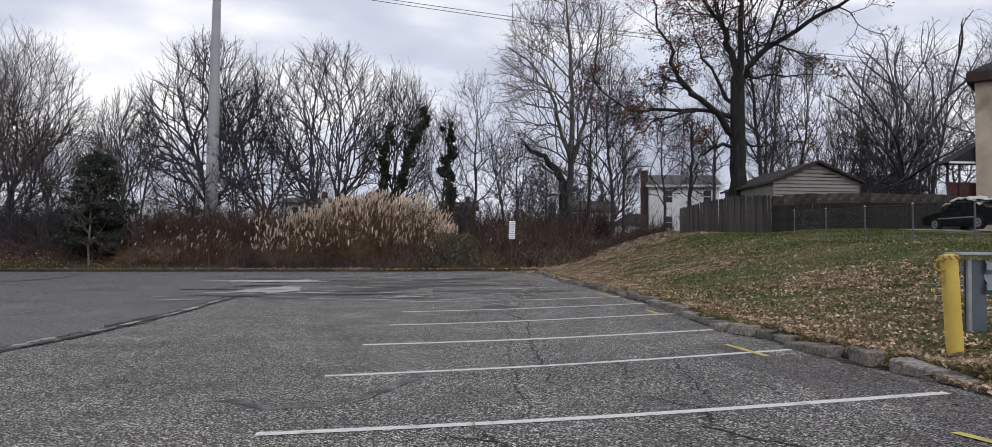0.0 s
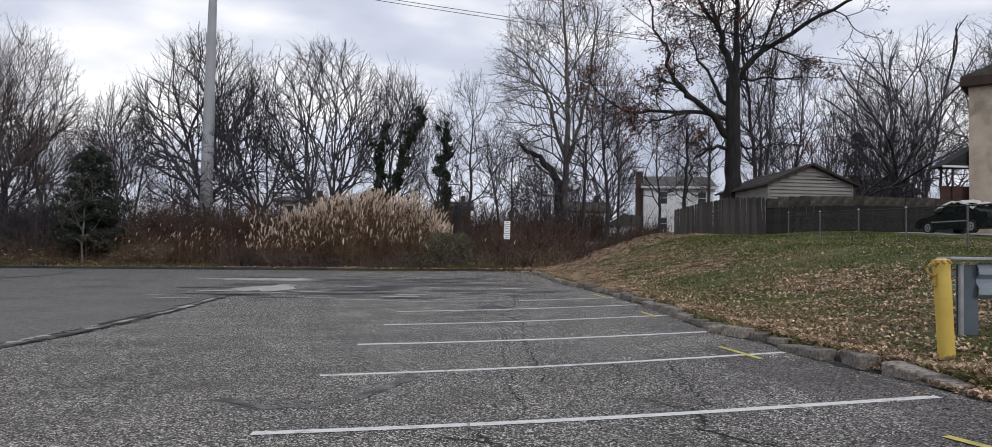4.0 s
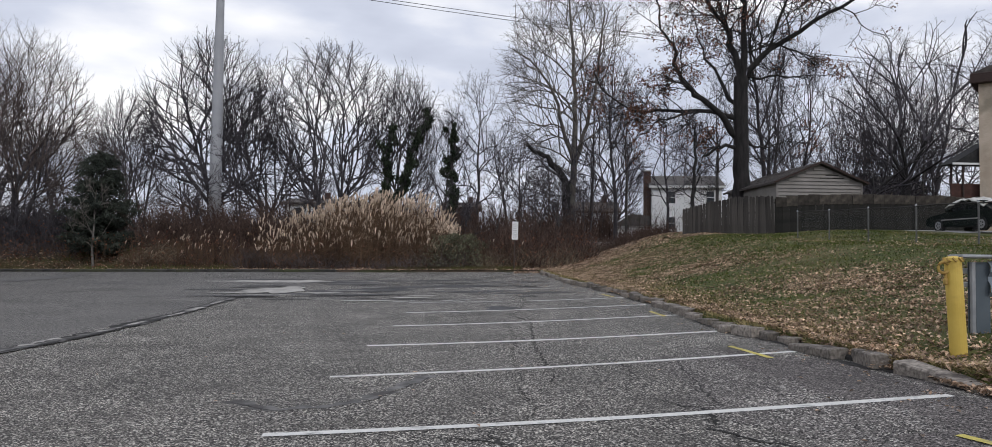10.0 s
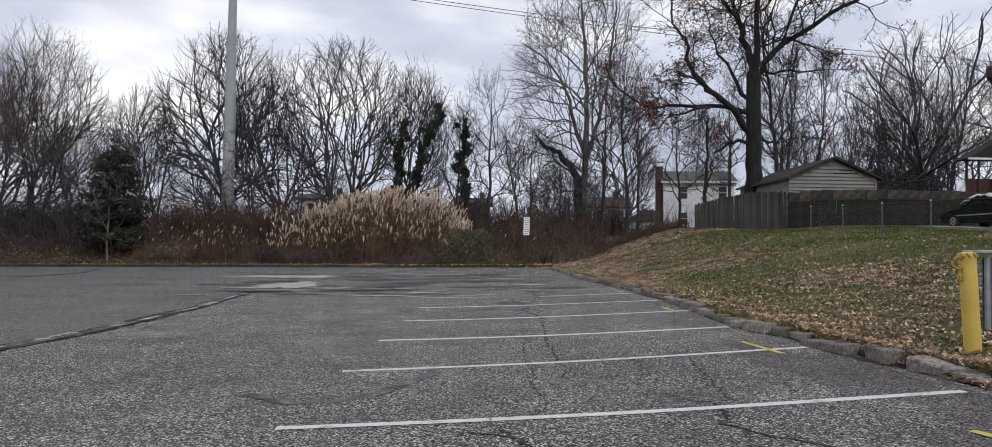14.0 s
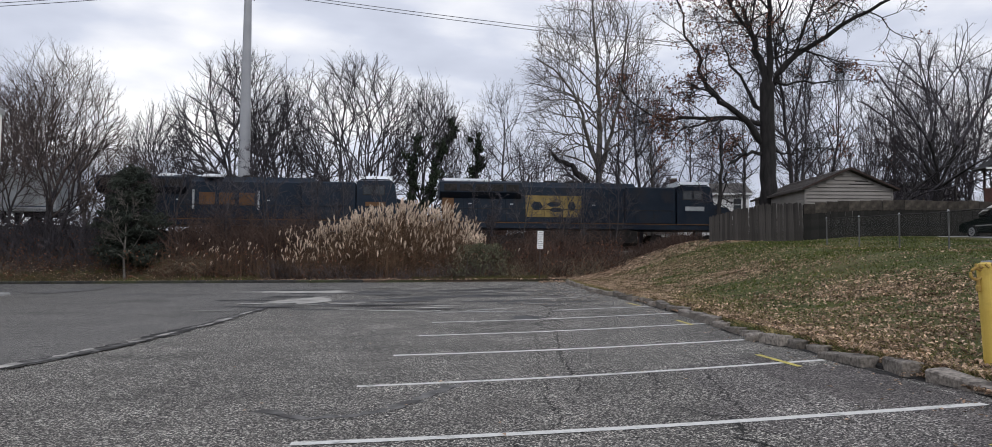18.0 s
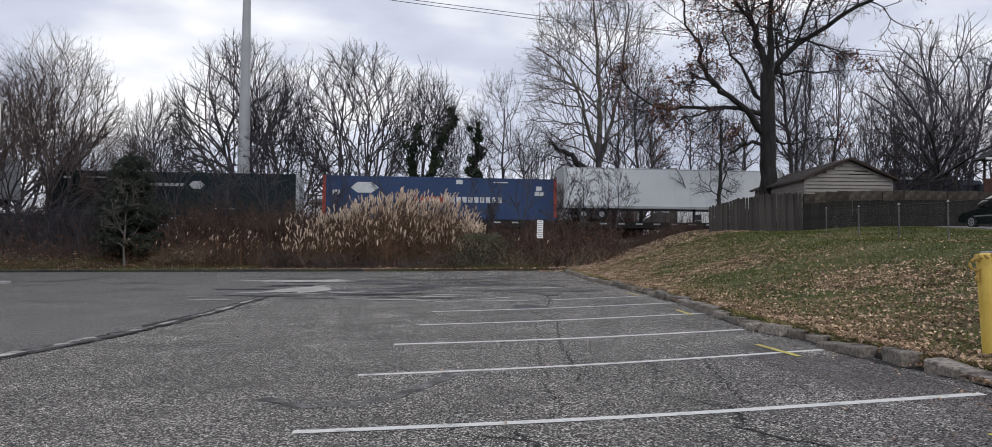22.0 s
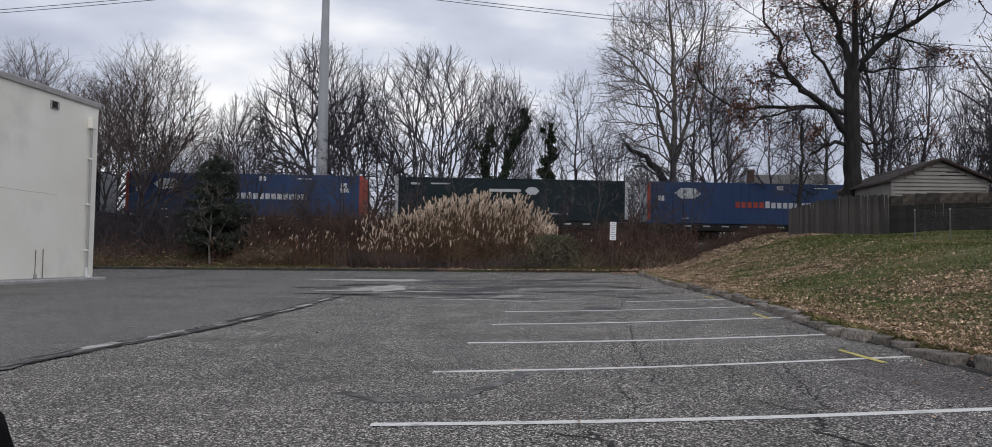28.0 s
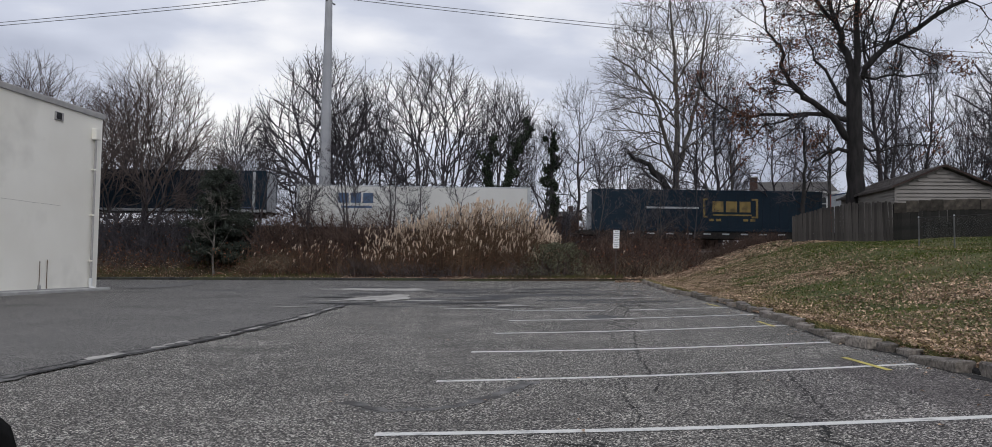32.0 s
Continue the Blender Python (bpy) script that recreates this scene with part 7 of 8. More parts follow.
def oak():
    x, y = 14.1, 46.2
    foot = z_land(x, y)
    b = Bare(52, (0.3, 0, 10.5), (10.0, 6.5, 11.0), 0.0086, 0.02, 0.11, 0.2, 1.2, 0.2, 2, (0.35, 0.75))
    rnd = b.rnd
    trunk = b.stem(b.bent([(0, 0, -0.2), (0, 0, 0.5), (0.0, 0, 3), (0.02, 0, 6), (0.0, 0.02, 9.2)], 0.03, 4), 0.55, 0.40, 14)
    b.trunk.tube([(0, 0, -0.3), (0, 0, 0.25), (0, 0, 0.9)], [0.85, 0.66, 0.53], 14, False)
    # main limbs as ways through the air above the foot, thick and thin end, how many branches, how long those grow
    for way, r0, r1, n, reach in (
            ([(-0.05, 0, 8.9), (-0.4, 0.2, 10.8), (-0.6, 0.3, 12.0), (-1.25, 0.4, 13.0), (-2.1, 0.5, 14.4), (-2.9, 0.6, 16.4)], 0.34, 0.08, 9, 3.6),
            ([(0.05, 0, 8.9), (0.18, -0.2, 11.7), (0.15, -0.3, 14.4), (0.35, -0.2, 17.4)], 0.33, 0.08, 11, 4.2),
            ([(0.1, 0, 8.7), (0.55, -0.2, 9.75), (1.55, -0.5, 10.7), (3.2, -0.8, 11.8), (5.6, -1.1, 13.3), (7.1, -1.3, 14.3), (8.4, -1.4, 15.5)], 0.31, 0.06, 14, 4.0),
            ([(-0.2, 0, 5.6), (-1.4, -0.4, 6.85), (-2.45, -0.7, 7.7), (-3.5, -0.9, 8.4), (-4.0, -1.0, 9.4), (-4.2, -1.0, 10.8), (-4.9, -1.0, 11.9), (-5.2, -1.0, 13.4)], 0.28, 0.06, 10, 3.2),
            ([(-0.2, 0, 6.7), (-2.45, 0.5, 7.2), (-4.85, 0.9, 7.35), (-6.4, 1.0, 7.45), (-8.0, 1.1, 8.5)], 0.20, 0.05, 12, 3.2),
            ([(-2.45, 0.5, 7.15), (-4.0, 0.1, 6.8), (-5.2, -0.2, 6.25), (-6.4, -0.3, 5.2)], 0.11, 0.03, 7, 2.2),
            ([(-0.3, 0, 5.1), (-1.25, -0.2, 5.05), (-2.1, -0.3, 4.4), (-2.6, -0.3, 3.5), (-2.75, -0.3, 2.6)], 0.17, 0.05, 5, 1.6),
            ([(0.3, 0.1, 5.5), (1.0, 0.5, 5.1), (2.2, 0.9, 5.2), (3.7, 1.3, 5.55)], 0.12, 0.03, 6, 1.8),
            ([(0.3, 0.1, 9.0), (1.9, 0.8, 9.35), (3.75, 1.4, 9.6), (5.6, 1.8, 9.8)], 0.13, 0.03, 8, 2.4),
            ([(-0.1, 0.3, 7.6), (-0.9, 1.6, 9.4), (-1.6, 2.8, 11.6), (-1.9, 3.4, 13.6)], 0.18, 0.05, 8, 3.2),
            ([(1.4, -0.5, 10.6), (2.0, -1.2, 12.4), (2.6, -1.6, 14.6), (3.4, -1.8, 16.6)], 0.15, 0.05, 8, 3.4),
            ([(-0.55, 0.3, 11.8), (-1.0, -0.6, 13.2), (-0.9, -1.0, 15.2)], 0.13, 0.04, 6, 3.0)):
        g = Geo()
        b.limbs.append(g)
        nodes = b.stem(b.bent(way, 0.085), r0 * 0.78, r1 * 0.7, 8, g)
        for k in range(n):
            f = 0.22 + 0.78 * (k + rnd.random()) / n
            p, d, r = nodes[min(len(nodes) - 1, int(f * len(nodes)))]
            v, _ = b.off(d, rnd.uniform(35, 75))
            b.fork(p, v, max(0.016, min(0.065, r * 0.45)), 5, reach * rnd.uniform(0.6, 1.15) * (1.15 - 0.5 * f))
        b.fork(nodes[-1][0], nodes[-1][1], r1, 5, reach * 0.8)
    # dead leaves hang in clumps, most of them on the lower limbs
    lv = b.leaves(0.55, lambda p: p.z > 4 and noise.noise(p * 0.45 + Vector((0, 0, 3))) > (-0.12 if p.x < -1.5 else 0.18), 0.05, 0.105, 3)
    b.plant("oak", (x, y, foot + 0.02), "bark_oak", "bark_oak", "large spreading oak with a dark trunk and a few dead leaves", "", (lv, "dead_leaf"))


def ivy_trees():
    rng = random.Random(8)
    for k, (xb, xt, h, wide) in enumerate(((-9.5, -9.0, 9.1, 0.32), (-9.1, -5.75, 10.4, 0.32), (-4.05, -4.0, 9.3, 0.30))):
        y = 61.5
        t = Tree(60 + k, kids=(7, 4, 4), angles=(45, 45, 45), ratio=(0.3, 0.5, 0.5), first=0.55)
        z = ground_z(xb, y)
        n = 9
        pts = [Vector(((xt - xb) * (i / n) ** 1.3 + 0.15 * sin(i * 1.7 + k), 0, (h + 0.6) * i / n)) for i in range(n + 1)]
        t.limb(pts, [0.24 - 0.02 * i for i in range(n + 1)], 0, h)
        leaf_points = []
        for a in range(46):
            f = (a + rng.random()) / 46
            q = f * n * 0.98
            i = min(int(q), n - 1)
            c = pts[i].lerp(pts[i + 1], q - i) + Vector((rng.gauss(0, 0.17), rng.gauss(0, 0.2), 0)) * (0.6 + 0.7 * f)
            r = wide * rng.uniform(0.45, 0.95) * (0.75 + 0.45 * sin(f * 3.0))
            for _ in range(150):
                leaf_points.append(c + Vector((rng.gauss(0, r * 0.42), rng.gauss(0, r * 0.42), rng.gauss(0, r * 0.5))))
        for a in range(3):
            i = rng.randint(3, n - 2)
            d = Vector((rng.choice((-1, 1)) * 0.9, rng.gauss(0, 0.3), 0.5))
            for j in range(130):
                s = rng.random() * 0.9
                leaf_points.append(pts[i] + d * s + Vector((rng.gauss(0, 0.14), rng.gauss(0, 0.14), rng.gauss(0, 0.16))))
        ob = plant("ivy_tree", t, (xb, y, z - 0.1), "bark", "twig", "bare trunk thickly clad in dark green ivy", "ivy-clad trunks")
        part("ivy", quads(leaf_points, 0.09, 0.16, rng), "ivy", ob, "dark green ivy")


def saplings():
    rows = [(-17.6, 45.0, 5.6, 0.07, 3, "bark"), (-15.2, 45.6, 6.2, 0.08, 2, "bark"), (-11.0, 45.8, 5.8, 0.06, 2, "bark"), (-2.3, 45.4, 4.4, 0.05, 3, "bark"), (-0.6, 46.0, 5.2, 0.06, 1, "bark_grey"),
            (1.4, 46.4, 4.6, 0.05, 2, "bark_grey"), (-21.75, 41.3, 4.3, 0.075, 1, "bark_pale"), (-8.2, 46.4, 5.6, 0.06, 1, "bark"), (3.4, 48.5, 4.4, 0.06, 2, "bark_grey"), (-21.4, 46, 7.2, 0.09, 2, "bark"), (5.4, 48.8, 5.0, 0.06, 2, "bark"), (-13.2, 46.4, 5.4, 0.06, 2, "bark")]
    for i, (x, y, h, r, stems, bark) in enumerate(rows):
        t = Tree(400 + i, kids=(11, 6, 4), angles=(46, 45, 45), ratio=(0.45, 0.48, 0.5), lift=0.10, thin=0.0125, first=0.22, wander=0.12)
        for s in range(stems):
            d = Vector((t.rng.gauss(0, 0.14), t.rng.gauss(0, 0.12), 1)).normalized()
            t.grow(Vector((t.rng.uniform(-0.25, 0.25) * (s > 0), 0, 0)), d, h * (1 if s == 0 else t.rng.uniform(0.6, 0.95)), r, 0)
        plant("sapling", t, (x, y, ground_z(x, y) - 0.05), bark, bark if bark == "bark_pale" else "twig", "thin bare sapling on the railway bank", "saplings on the bank")
        if i == 1:
            g = Geo()
            rng = random.Random(9)
            for _ in range(110):
                w = rng.uniform(0, 6.28)
                r0 = rng.uniform(0.05, 0.2)
                p = Vector((cos(w) * r0, sin(w) * r0, rng.uniform(-0.16, 0.16)))
                q = p + Vector((rng.gauss(0, 0.12), rng.gauss(0, 0.12), rng.gauss(0, 0.05)))
                g.tube([p, q], 0.010, 3, False)
            o = part("bird_nest", g, "bark")
            o.matrix_world = pose(x + 0.12, y, ground_z(x, y) + h * 0.86)
            tagged(o, "dark twig nest in a bare sapling", "nest")


def conifer():
    x, y, h = -22.45, 43.2, 6.0
    rng = random.Random(21)
    c = base("evergreen_tree", pose(x, y, ground_z(x, y) - 0.05), "dark green evergreen tree at the lot edge", "tree")
    part("trunk", Geo().tube([(0, 0, 0), (0.03, 0, 3), (0, 0, h)], [0.14, 0.09, 0.02], 8), "bark", c)
    wood, points = Geo(), []
    for i in range(190):
        f = rng.random()
        z = 0.35 + f * (h - 0.5)
        reach = (2.55 * min(1.0, 0.62 + 1.5 * f) * (1 - f) ** 0.46 * rng.uniform(0.55, 1.12) + 0.15) * (0.88 + 0.12 * sin(f * 17))
        w = rng.uniform(0, 2 * pi)
        d = Vector((cos(w), sin(w), 0.28))
        a = Vector((0, 0, z))
        b = a + d * reach
        b.z -= 0.12 * reach * reach
        wood.tube([a, a.lerp(b, 0.5) + Vector((0, 0, 0.06)), b], [0.025, 0.015, 0.006], 3, False)
        for _ in range(int(20 + reach * 60)):
            s = rng.random() ** 0.6
            p = a.lerp(b, s) + Vector((rng.gauss(0, 0.13), rng.gauss(0, 0.13), rng.gauss(0, 0.10)))
            points.append(p)
    part("branchwork", wood, "bark", c)
    part("needles", quads(points, 0.034, 0.072, rng, 0.25, 2.5), "needle", c)


def stems(g, x, y, z, h, r, rng, lean=0.18, twigs=3, up=0.0):
    p = Vector((x, y, z))
    d = Vector((rng.gauss(0, lean), rng.gauss(0, lean), 1)).normalized()
    q = p + d * h * 0.55
    e = q + (d + Vector((rng.gauss(0, lean), rng.gauss(0, lean), -up))).normalized() * h * 0.45
    g.spike([p, q, e], r)
    for _ in range(twigs):
        a = p.lerp(q, rng.uniform(0.3, 1)) if rng.random() < 0.6 else q.lerp(e, rng.random())
        b = a + Vector((rng.gauss(0, 0.35), rng.gauss(0, 0.35), rng.uniform(0.15, 0.5))) * h * 0.28
        g.spike([a, b], r * 0.55)


def brush():
    rng = random.Random(31)

    def bank_top(x):
        return TRACK_Y + TRACK_K * x - 4.0

    # near-side thicket in several masses of their own height and colour
    masses = [(-34, -24, 42.6, 1.2, 2.2, 620, "twig_brown"), (-24, -17, 44.6, 0.7, 1.5, 200, "twig_brown"), (-17, -12.4, 41.4, 1.3, 2.6, 620, "twig_red"), (-13.5, -3, 40.9, 1.0, 2.1, 1500, "twig_brown"),
              (-3.4, 1.0, 42.0, 1.0, 2.4, 480, "twig_red"), (0.8, 4.6, 41.6, 0.9, 2.2, 420, "twig_red"), (-16, 4, 46.0, 1.0, 2.0, 900, "twig_red"), (-36, -16, 45.8, 0.8, 1.6, 520, "twig_brown"), (4.0, 8.5, 45.5, 0.8, 1.6, 260, "twig_red")]
    for x0, x1, y0, h0, h1, n, m in masses:
        g = Geo()
        for _ in range(n):
            x = rng.uniform(x0 - 0.6, x1 + 0.6)
            y = y0 + (rng.random() ** 1.4) * min(4.6, bank_top(x) - y0)
            f = 0.75 + 0.4 * noise.noise(Vector((x * 0.5, y * 0.5, 2)))
            stems(g, x, y, ground_z(x, y) - 0.05, rng.uniform(h0, h1) * f, rng.uniform(0.008, 0.018), rng, 0.65, 6, rng.choice((0, 0.4, 1.2)))
        tagged(part("thicket", g, m), "tangled bare brown brush on the railway bank", "brush", "bank thickets", "stuff")
    for x0, x1, y0, deep, h0, h1, n, m, lab in ((-36, -22, 43.4, 3.0, 1.6, 3.4, 800, "twig", "dense bare undergrowth by the lot"), (-38, -25.2, 44.0, 3.0, 2.2, 4.2, 430, "twig", "dense bare undergrowth by the lot"), (-17, -12.6, 42.4, 3.2, 1.8, 3.4, 300, "twig_red", "reddish bare undergrowth by the lot"),
                                                (-20.5, -11.8, 43.2, 3.4, 2.2, 4.6, 900, "twig_red", "reddish bare undergrowth by the lot"), (-4.2, 5.0, 43.0, 3.4, 1.8, 3.3, 760, "twig_red", "reddish bare undergrowth by the lot"),
                                                (18, 36, 47.5, 7, 3.2, 7.0, 380, "twig", "tall bare undergrowth behind the garage"),
                                                (-50, -24, 60.5, 6, 2.6, 4.6, 850, "twig_brown", "tall bare undergrowth beyond the line"), (-24, 9, 62.5, 6, 1.6, 3.0, 900, "twig_brown", "tall bare undergrowth beyond the line"), (20, 52, 62, 7, 3.0, 6.0, 420, "twig_brown", "tall bare undergrowth behind the garage")):
        g = Geo()
        for _ in range(n):
            x = rng.uniform(x0, x1)
            y = y0 + rng.random() * deep + (TRACK_K * x * 0.5 if y0 > 55 else 0)
            if abs(y - TRACK_Y - TRACK_K * x) < 3.2:
                continue
            stems(g, x, y, ground_z(x, y) - 0.05, rng.uniform(h0, h1) * (0.8 + 0.4 * noise.noise(Vector((x * 0.3, y * 0.3, 9)))), rng.uniform(0.012, 0.026), rng, 0.45, 11)
        tagged(part("undergrowth", g, m), lab, "undergrowth", "undergrowth", "stuff")
    # dead leaves and stalks caught in the brush
    pts = []
    for _ in range(9000):
        x = rng.uniform(-34, 5)
        y = 40.9 + rng.random() ** 1.5 * 6
        pts.append((x, y, ground_z(x, y) + rng.random() ** 2 * 1.7))
    tagged(part("brush_leaves", quads(pts, 0.035, 0.08, rng), "dead_leaf"), "dead brown leaves caught in the brush", "dead leaves", kind="stuff")
    # the far side of the line
    for x0, x1, y0, h0, h1, n, m in ((-48, -12, 60.5, 1.6, 3.2, 900, "twig_brown"), (-13, 9, 60.8, 2.0, 4.0, 2200, "twig_red"), (9, 14, 62.5, 0.7, 1.3, 200, "twig_red"), (16, 48, 60, 1.5, 4.0, 1100, "twig_brown"), (-60, 60, 76, 2.5, 5.5, 1700, "twig_brown")):
        g = Geo()
        for _ in range(n):
            x = rng.uniform(x0, x1)
            y = y0 + TRACK_K * x * 0.6 + rng.random() * 3
            stems(g, x, y, ground_z(x, y) - 0.05, rng.uniform(h0, h1), rng.uniform(0.014, 0.03), rng, 0.25, 5)
        tagged(part("far_thicket", g, m), "bare red-brown brush beyond the railway line", "brush", "far thickets", "stuff")
    # a heap of dead cut stalks at the lot edge
    g = Geo()
    for _ in range(420):
        x, y = rng.gauss(-18.6, 1.2), 41.6 + abs(rng.gauss(0, 1.1))
        a = Vector((x, y, ground_z(x, y) + max(0.0, 0.9 - 0.35 * abs(x + 18.6)) * rng.random() + 0.05))
        w = rng.uniform(0, 6.28)
        l = rng.uniform(0.5, 1.3)
        d = Vector((cos(w), 0.5 * sin(w), rng.uniform(-0.15, 0.7)))
        g.spike([a, a + d * l * 0.5 + Vector((0, 0, 0.10)), a + d * l + Vector((0, 0, -0.12))], rng.uniform(0.008, 0.020))
    tagged(part("brush_heap", g, "straw"), "heap of dead pale stalks and cut branches", "brush heap", kind="stuff")
    # thin suckers and vines through the brush beside the reeds
    g = Geo()
    for _ in range(900):
        x = rng.uniform(-4.4, 4.4)
        y = 41.2 + rng.random() ** 1.3 * 3.5
        a = Vector((x, y, ground_z(x, y)))
        w = rng.uniform(0, 6.28)
        l = rng.uniform(0.5, 1.6)
        d = Vector((cos(w) * 0.8, sin(w) * 0.5, rng.uniform(0.5, 1.3)))
        g.spike([a, a + d * l * 0.5, a + d * l * 0.8 + Vector((d.x, d.y, -0.15)) * l * 0.3], rng.uniform(0.006, 0.013))
    tagged(part("bramble", g, "straw"), "arching dry bramble stems beside the reeds", "bramble", kind="stuff")
    # low red-brown hedge beside the board fence
    g = Geo()
    for _ in range(520):
        x, y = rng.uniform(6.2, 10.2), rng.uniform(45.6, 48.4)
        stems(g, x, y, z_land(x, y) - 0.05, rng.uniform(0.45, 1.05), 0.012, rng, 0.4, 6)
    tagged(part("red_hedge", g, "twig_red"), "low red-brown bare hedge beside the fence", "hedge", kind="stuff")
    # small evergreen shrub beside the reeds
    s = base("vine_shrub", pose(-2.4, 41.3, ground_z(-2.4, 41.3)), "leafy olive-green shrub overgrown with vines", "shrub")
    g = Geo()
    for _ in range(60):
        stems(g, rng.gauss(0, 0.6), rng.gauss(0, 0.4), -0.05, rng.uniform(0.8, 2.2), 0.014, rng, 0.35, 3)
    part("stems", g, "twig_brown", s)
    pts = []
    for _ in range(6500):
        w, r = rng.uniform(0, 6.28), rng.random() ** 0.5
        z = rng.random() ** 0.8
        k = 2.7 * r * (1.12 - 0.75 * z) * (0.8 + 0.6 * noise.noise(Vector((cos(w) * 2, sin(w) * 2, z * 3))))
        if noise.noise(Vector((cos(w) * k * 1.6, sin(w) * k * 1.6, z * 3.5 + 9))) < -0.08:
            continue
        pts.append((cos(w) * k, sin(w) * k * 0.6, 0.1 + (1.75 + 0.5 * noise.noise(Vector((cos(w) * k, 3, 1)))) * z))
    part("leaves", quads(pts, 0.03, 0.065, rng), "vine", s)


def reeds():
    rng = random.Random(17)
    stalks, plumes, blades = Geo(), Geo(), Geo()
    n = 0
    while n < 2300:
        x = rng.uniform(-13.4, -2.7)
        f = (x + 13.4) / 10.7
        top = 2.1 + 1.0 * step((f - 0.10) / 0.3) + 0.55 * math.exp(-((f - 0.58) / 0.22) ** 2) + 0.55 * noise.noise(Vector((x * 1.1, 0, 4)))
        if f > 0.86:
            top *= 1 - (f - 0.86) * 2.6
        if rng.random() > (0.45 if f < 0.3 else 1.0):
            continue
        y = 41.5 + rng.random() * 3.3
        z = ground_z(x, y) - 0.05
        h = max(0.9, top * (1.06 - 0.72 * rng.random() ** 1.1) - (y - 41.5) * 0.04)
        lean = 0.03 + 0.09 * (f - 0.4) + rng.gauss(0, 0.09)
        a = Vector((x, y, z))
        m = a + Vector((lean * h * 0.35, rng.gauss(0, 0.08), h * 0.6))
        e = a + Vector((lean * h, rng.gauss(0, 0.15), h))
        stalks.tube([a, m, e], [0.011, 0.009, 0.005], 3, False)
        if rng.random() < 0.72:
            # a slender nodding plume, loose at its end
            s = rng.choice((-1, -1, 1, 1, 1))
            k = rng.uniform(0.22, 0.38)
            d = (e - m).normalized()
            bend = Vector((s * rng.uniform(0.02, 0.22), rng.gauss(0, 0.06), 0))
            c = [e - d * 0.05, e + d * k * 0.35, e + (d + bend * 0.8) * k * 0.7, e + (d * 0.92 + bend * 1.7) * k]
            w = rng.uniform(0.028, 0.050)
            plumes.tube(c, [0.006, w, w * 0.75, 0.004], 4, False)
            for q in range(6):
                o = c[1].lerp(c[3], rng.random() * 0.8)
                plumes.tube([o, o + (d + Vector((rng.gauss(s * 0.4, 0.5), rng.gauss(0, 0.5), -0.25))).normalized() * rng.uniform(0.06, 0.13)], [0.014, 0.003], 3, False)
        for _ in range(3):
            q = a.lerp(m, rng.uniform(0.2, 1)) if rng.random() < 0.6 else m.lerp(e, rng.random() * 0.7)
            l = rng.uniform(0.3, 0.7)
            dd = Vector((rng.choice((-1, 1)) * rng.uniform(0.4, 1), rng.gauss(0, 0.4), rng.uniform(0.3, 0.9))).normalized()
            t = q + dd * l * 0.6
            u = t + Vector((dd.x, dd.y, -0.5)).normalized() * l * 0.4
            w2 = Vector((0.0, 0.0, 0.018))
            k0 = len(blades.v)
            blades.v += [tuple(q - w2 * 0.6), tuple(q + w2 * 0.6), tuple(t + w2), tuple(t - w2), tuple(u)]
            blades.f += [(k0, k0 + 1, k0 + 2, k0 + 3), (k0 + 3, k0 + 2, k0 + 4)]
        n += 1
    r = base("reed_bed", pose(0, 0, 0), "tall dry tan reeds with feathery plumes", "reeds", kind="stuff")
    part("stalks", stalks, "reed", r)
    part("plumes", plumes, "plume", r, "pale feathery plumes")
    part("blades", blades, "reed", r)
    # dry stalks scattered in front of and beside the bed
    g, p2 = Geo(), Geo()
    for _ in range(760):
        x = rng.uniform(-20.5, 1.5) if rng.random() < 0.5 else rng.gauss(-16.6, 2.0)
        y = 41.0 + rng.random() * 2.5
        h = rng.uniform(0.7, 1.7)
        a = Vector((x, y, ground_z(x, y)))
        e = a + Vector((rng.gauss(0, 0.14) * h, rng.gauss(0, 0.1), h))
        g.tube([a, a.lerp(e, 0.5), e], [0.009, 0.008, 0.004], 3, False)
        if rng.random() < 0.15:
            p2.tube([e, e + Vector((0.02, 0, 0.12)), e + Vector((0.08, 0, 0.2))], [0.006, 0.028, 0.004], 4, False)
    d = base("dry_stalks", pose(0, 0, 0), "scattered dry pale stalks in the brush", "dry stalks", kind="stuff")
    part("stalks", g, "reed", d)
    part("seed_heads", p2, "plume", d)


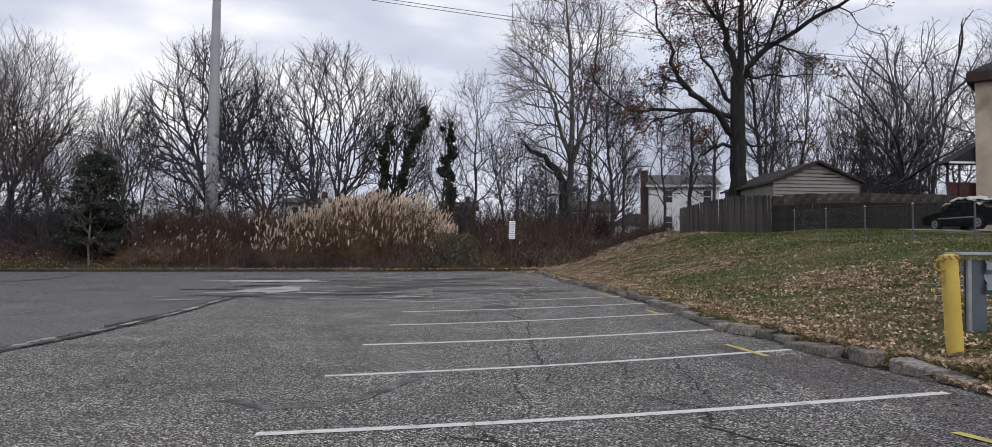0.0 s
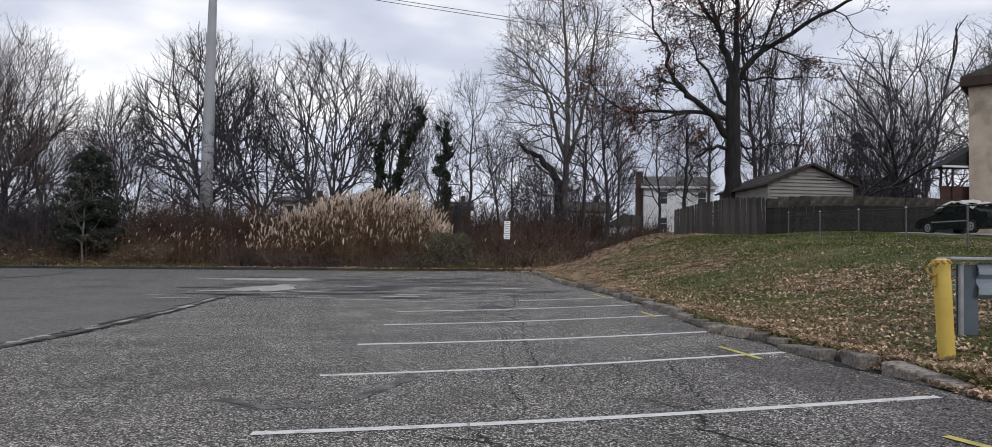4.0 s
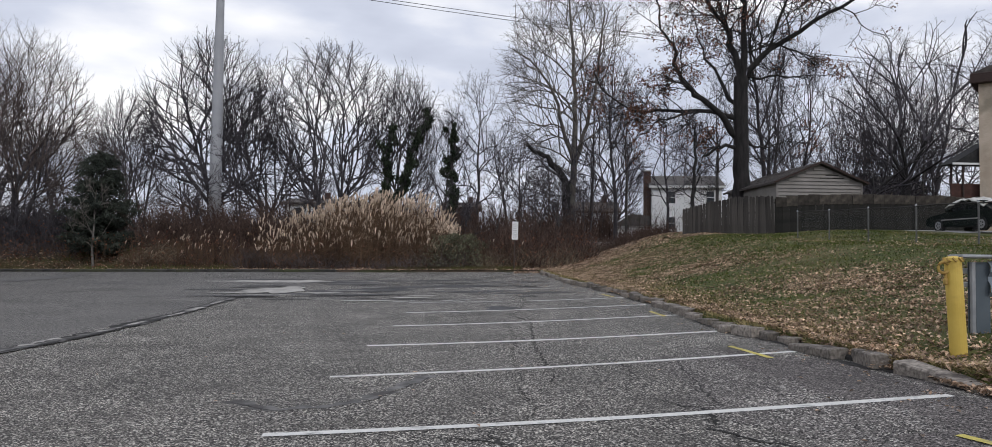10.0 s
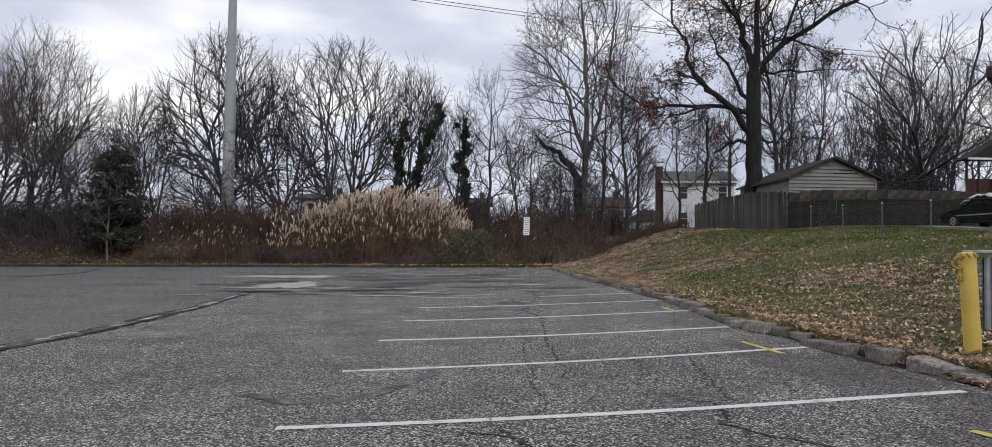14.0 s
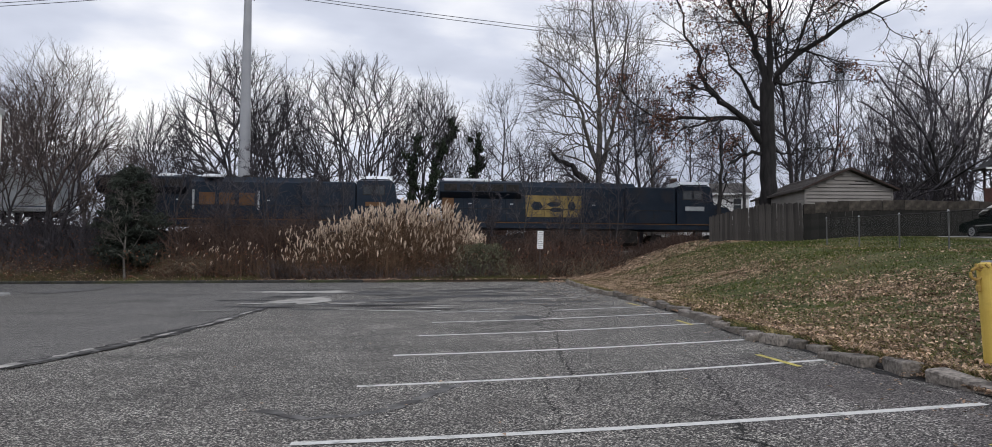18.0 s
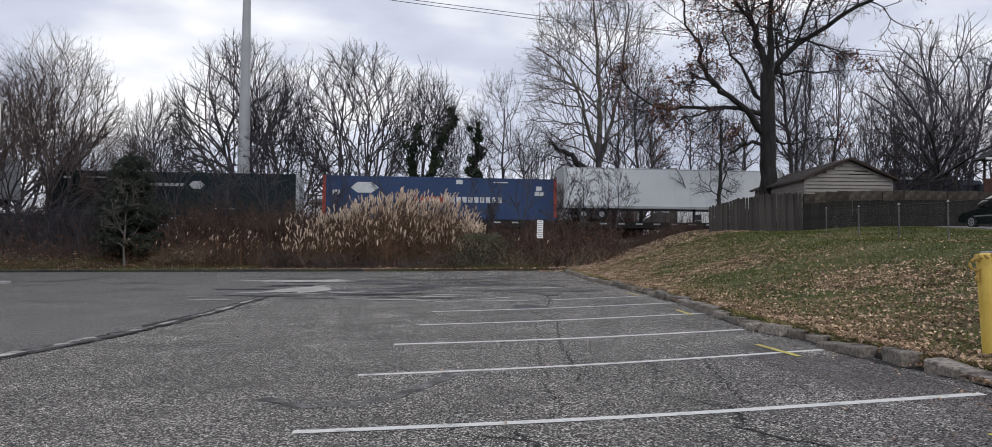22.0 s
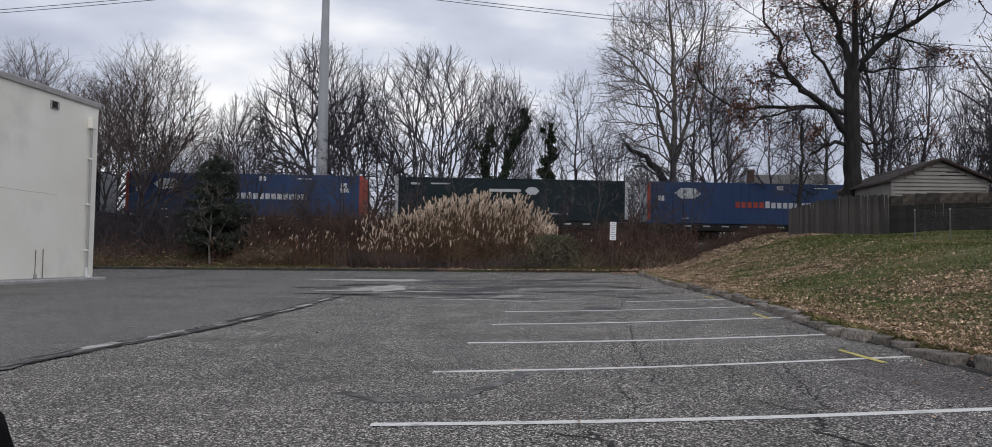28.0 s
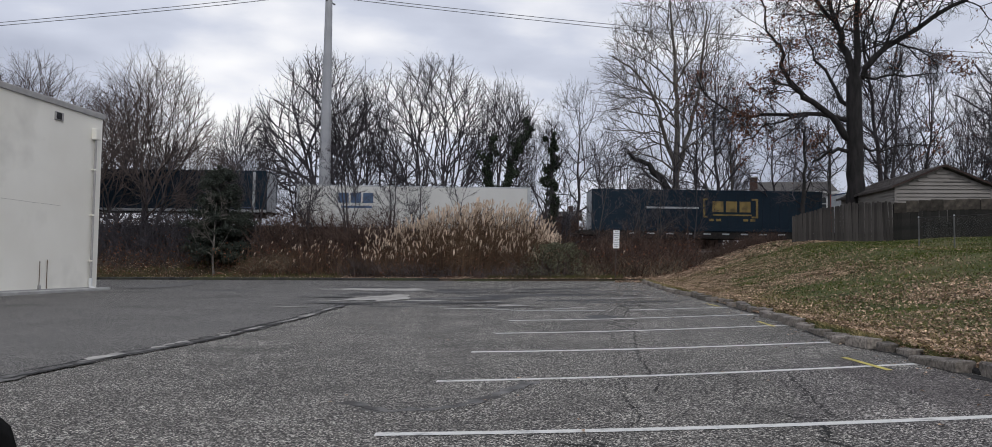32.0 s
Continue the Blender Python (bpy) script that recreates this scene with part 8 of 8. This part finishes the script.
def litter_and_grass():
    rng = random.Random(23)
    pts = []
    # leaves on the lawn: thick behind the kerb and in a drift up the near slope, thin over the green crest, thick again at the bank end
    near, far = [], []
    tries = 0
    while len(near) + len(far) < 96000 and tries < 900000:
        tries += 1
        y = 4 + 40 * rng.random() ** 1.35
        du = 0.16 + rng.random() ** 1.3 * 17
        x = KERB_U + du - LEAN * y
        if x > 19 or (x > 12.2 and y > 12 and rng.random() < 0.45):
            continue
        drift = noise.noise(Vector((x * 0.30, y * 0.22, 5))) + 0.5 * noise.noise(Vector((x * 1.1, y * 0.9, 8)))
        w = 0.026 + 0.16 * max(0.0, drift)
        w += 0.65 * math.exp(-((du - 0.1) / 0.45) ** 2)
        w += (0.75 + 0.9 * drift) * math.exp(-((du - 2.4 - 0.03 * y) / 1.7) ** 2) * (1 - step((y - 12) / 9))
        w += (0.60 + 0.8 * drift) * step((y - 17) / 11) * (1 - step((du - 2.2) / 5.0))
        if rng.random() > w:
            continue
        (near if y < 14 else far).append((x, y, z_land(x, y) + 0.025 + rng.random() * 0.02))
    for pts, lo, hi in ((near, 0.015, 0.037), (far, 0.015, 0.042)):
        tagged(part("fallen_leaves", quads(pts, lo, hi, rng, 0.55), "leaf"), "fallen brown leaves scattered over the lawn", "fallen leaves", "leaves on the lawn", "stuff")
    pts = []
    for _ in range(260):
        v = 4.5 + 33 * rng.random() ** 1.4
        u = KERB_U - 0.1 - abs(rng.gauss(0, 0.8)) ** 1.5 * (1.5 if rng.random() < 0.25 else 0.4)
        x, y = at_u(u, v)
        pts.append((x, y, z_lot(x, y) + 0.012))
    for _ in range(60):
        x, y = rng.uniform(-6, 3), rng.uniform(4.5, 30)
        pts.append((x, y, z_lot(x, y) + 0.012))
    for _ in range(620):
        v = 20 + 19 * rng.random() ** 0.8
        x, y = at_u(KERB_U - 0.15 - abs(rng.gauss(0, 1.6)), v)
        pts.append((x, y, z_lot(x, y) + 0.015))
    for u0, v0, n0 in ((3.80, 6.98, 70), (3.86, 5.62, 60), (3.72, 8.55, 25), (3.66, 10.65, 20)):
        for _ in range(n0):
            x, y = at_u(u0 + rng.gauss(0, 0.10), v0 + rng.gauss(0, 0.10))
            pts.append((x, y, ground_z(x, y) + 0.015 + 0.05 * rng.random()))
    tagged(part("leaves_on_asphalt", quads(pts, 0.014, 0.028, rng, 0.85), "leaf"), "dry leaves blown onto the asphalt", "fallen leaves", kind="stuff")
    pts = []
    for _ in range(9500):
        x = rng.uniform(-40, 4.5)
        y = EDGE_Y + 0.15 + rng.random() ** 1.6 * 4
        pts.append((x, y, z_land(x, y) + 0.03))
    for _ in range(5000):
        x, y = rng.uniform(0.6, 11), rng.uniform(38, 47)
        pts.append((x, y, z_land(x, y) + 0.03))
    tagged(part("bank_litter", quads(pts, 0.04, 0.09, rng, 0.6), "leaf"), "brown leaf litter along the lot edge", "fallen leaves", kind="stuff")
    g = Geo()
    n = 0
    while n < 86000:
        y = 4 + 34 * rng.random() ** 2.0
        u = KERB_U + 0.28 + rng.random() * 16
        x = u - LEAN * y
        if x > 19 or rng.random() > 0.55 + 0.6 * noise.noise(Vector((x * 0.4, y * 0.3, 12))):
            continue
        z = z_land(x, y)
        h = rng.uniform(0.02, 0.06) * (1 + y * 0.012)
        w = 0.0025 + 0.0007 * y
        a = rng.uniform(0, pi)
        dx, dy = cos(a) * w, sin(a) * w
        k = len(g.v)
        g.v += [(x - dx, y - dy, z), (x + dx, y + dy, z), (x + rng.gauss(0, 0.025), y + rng.gauss(0, 0.025), z + h)]
        g.f.append((k, k + 1, k + 2))
        n += 1
    tagged(part("lawn_grass", g, "grass"), "short rough lawn grass blades", "grass", kind="stuff")
    # a dead tan fringe behind the kerb
    g = Geo()
    for _ in range(27000):
        y = 5 + 34 * rng.random() ** 1.7
        x = kerb_front(y) + 0.15 + abs(rng.gauss(0, 0.16 + 0.026 * y)) - LEAN * y
        z = z_land(x, y)
        w = 0.003 + 0.0007 * y
        a = rng.uniform(0, pi)
        k = len(g.v)
        g.v += [(x - cos(a) * w, y - sin(a) * w, z), (x + cos(a) * w, y + sin(a) * w, z), (x + rng.gauss(-0.02, 0.05), y + rng.gauss(0, 0.05), z + rng.uniform(0.02, 0.07))]
        g.f.append((k, k + 1, k + 2))
    tagged(part("dry_grass", g, "dead_grass"), "dead tan grass fringe behind the kerb", "grass", kind="stuff")
    g = Geo()
    for _ in range(13000):
        x = rng.uniform(-40, -14) if rng.random() < 0.8 else rng.uniform(-6, 1)
        y = EDGE_Y + 0.2 + rng.random() ** 1.2 * (4.6 if -25 < x < -15 else 2.4)
        z = z_land(x, y)
        h = rng.uniform(0.06, 0.26)
        k = len(g.v)
        g.v += [(x - 0.018, y, z), (x + 0.018, y, z), (x + rng.gauss(0, 0.06), y + rng.gauss(0, 0.04), z + h)]
        g.f.append((k, k + 1, k + 2))
    tagged(part("verge_grass", g, "verge"), "rough yellow-green verge grass by the kerb", "grass", kind="stuff")


far_trees()
sycamore()
oak()
ivy_trees()
saplings()
conifer()
brush()
reeds()
litter_and_grass()

motions()
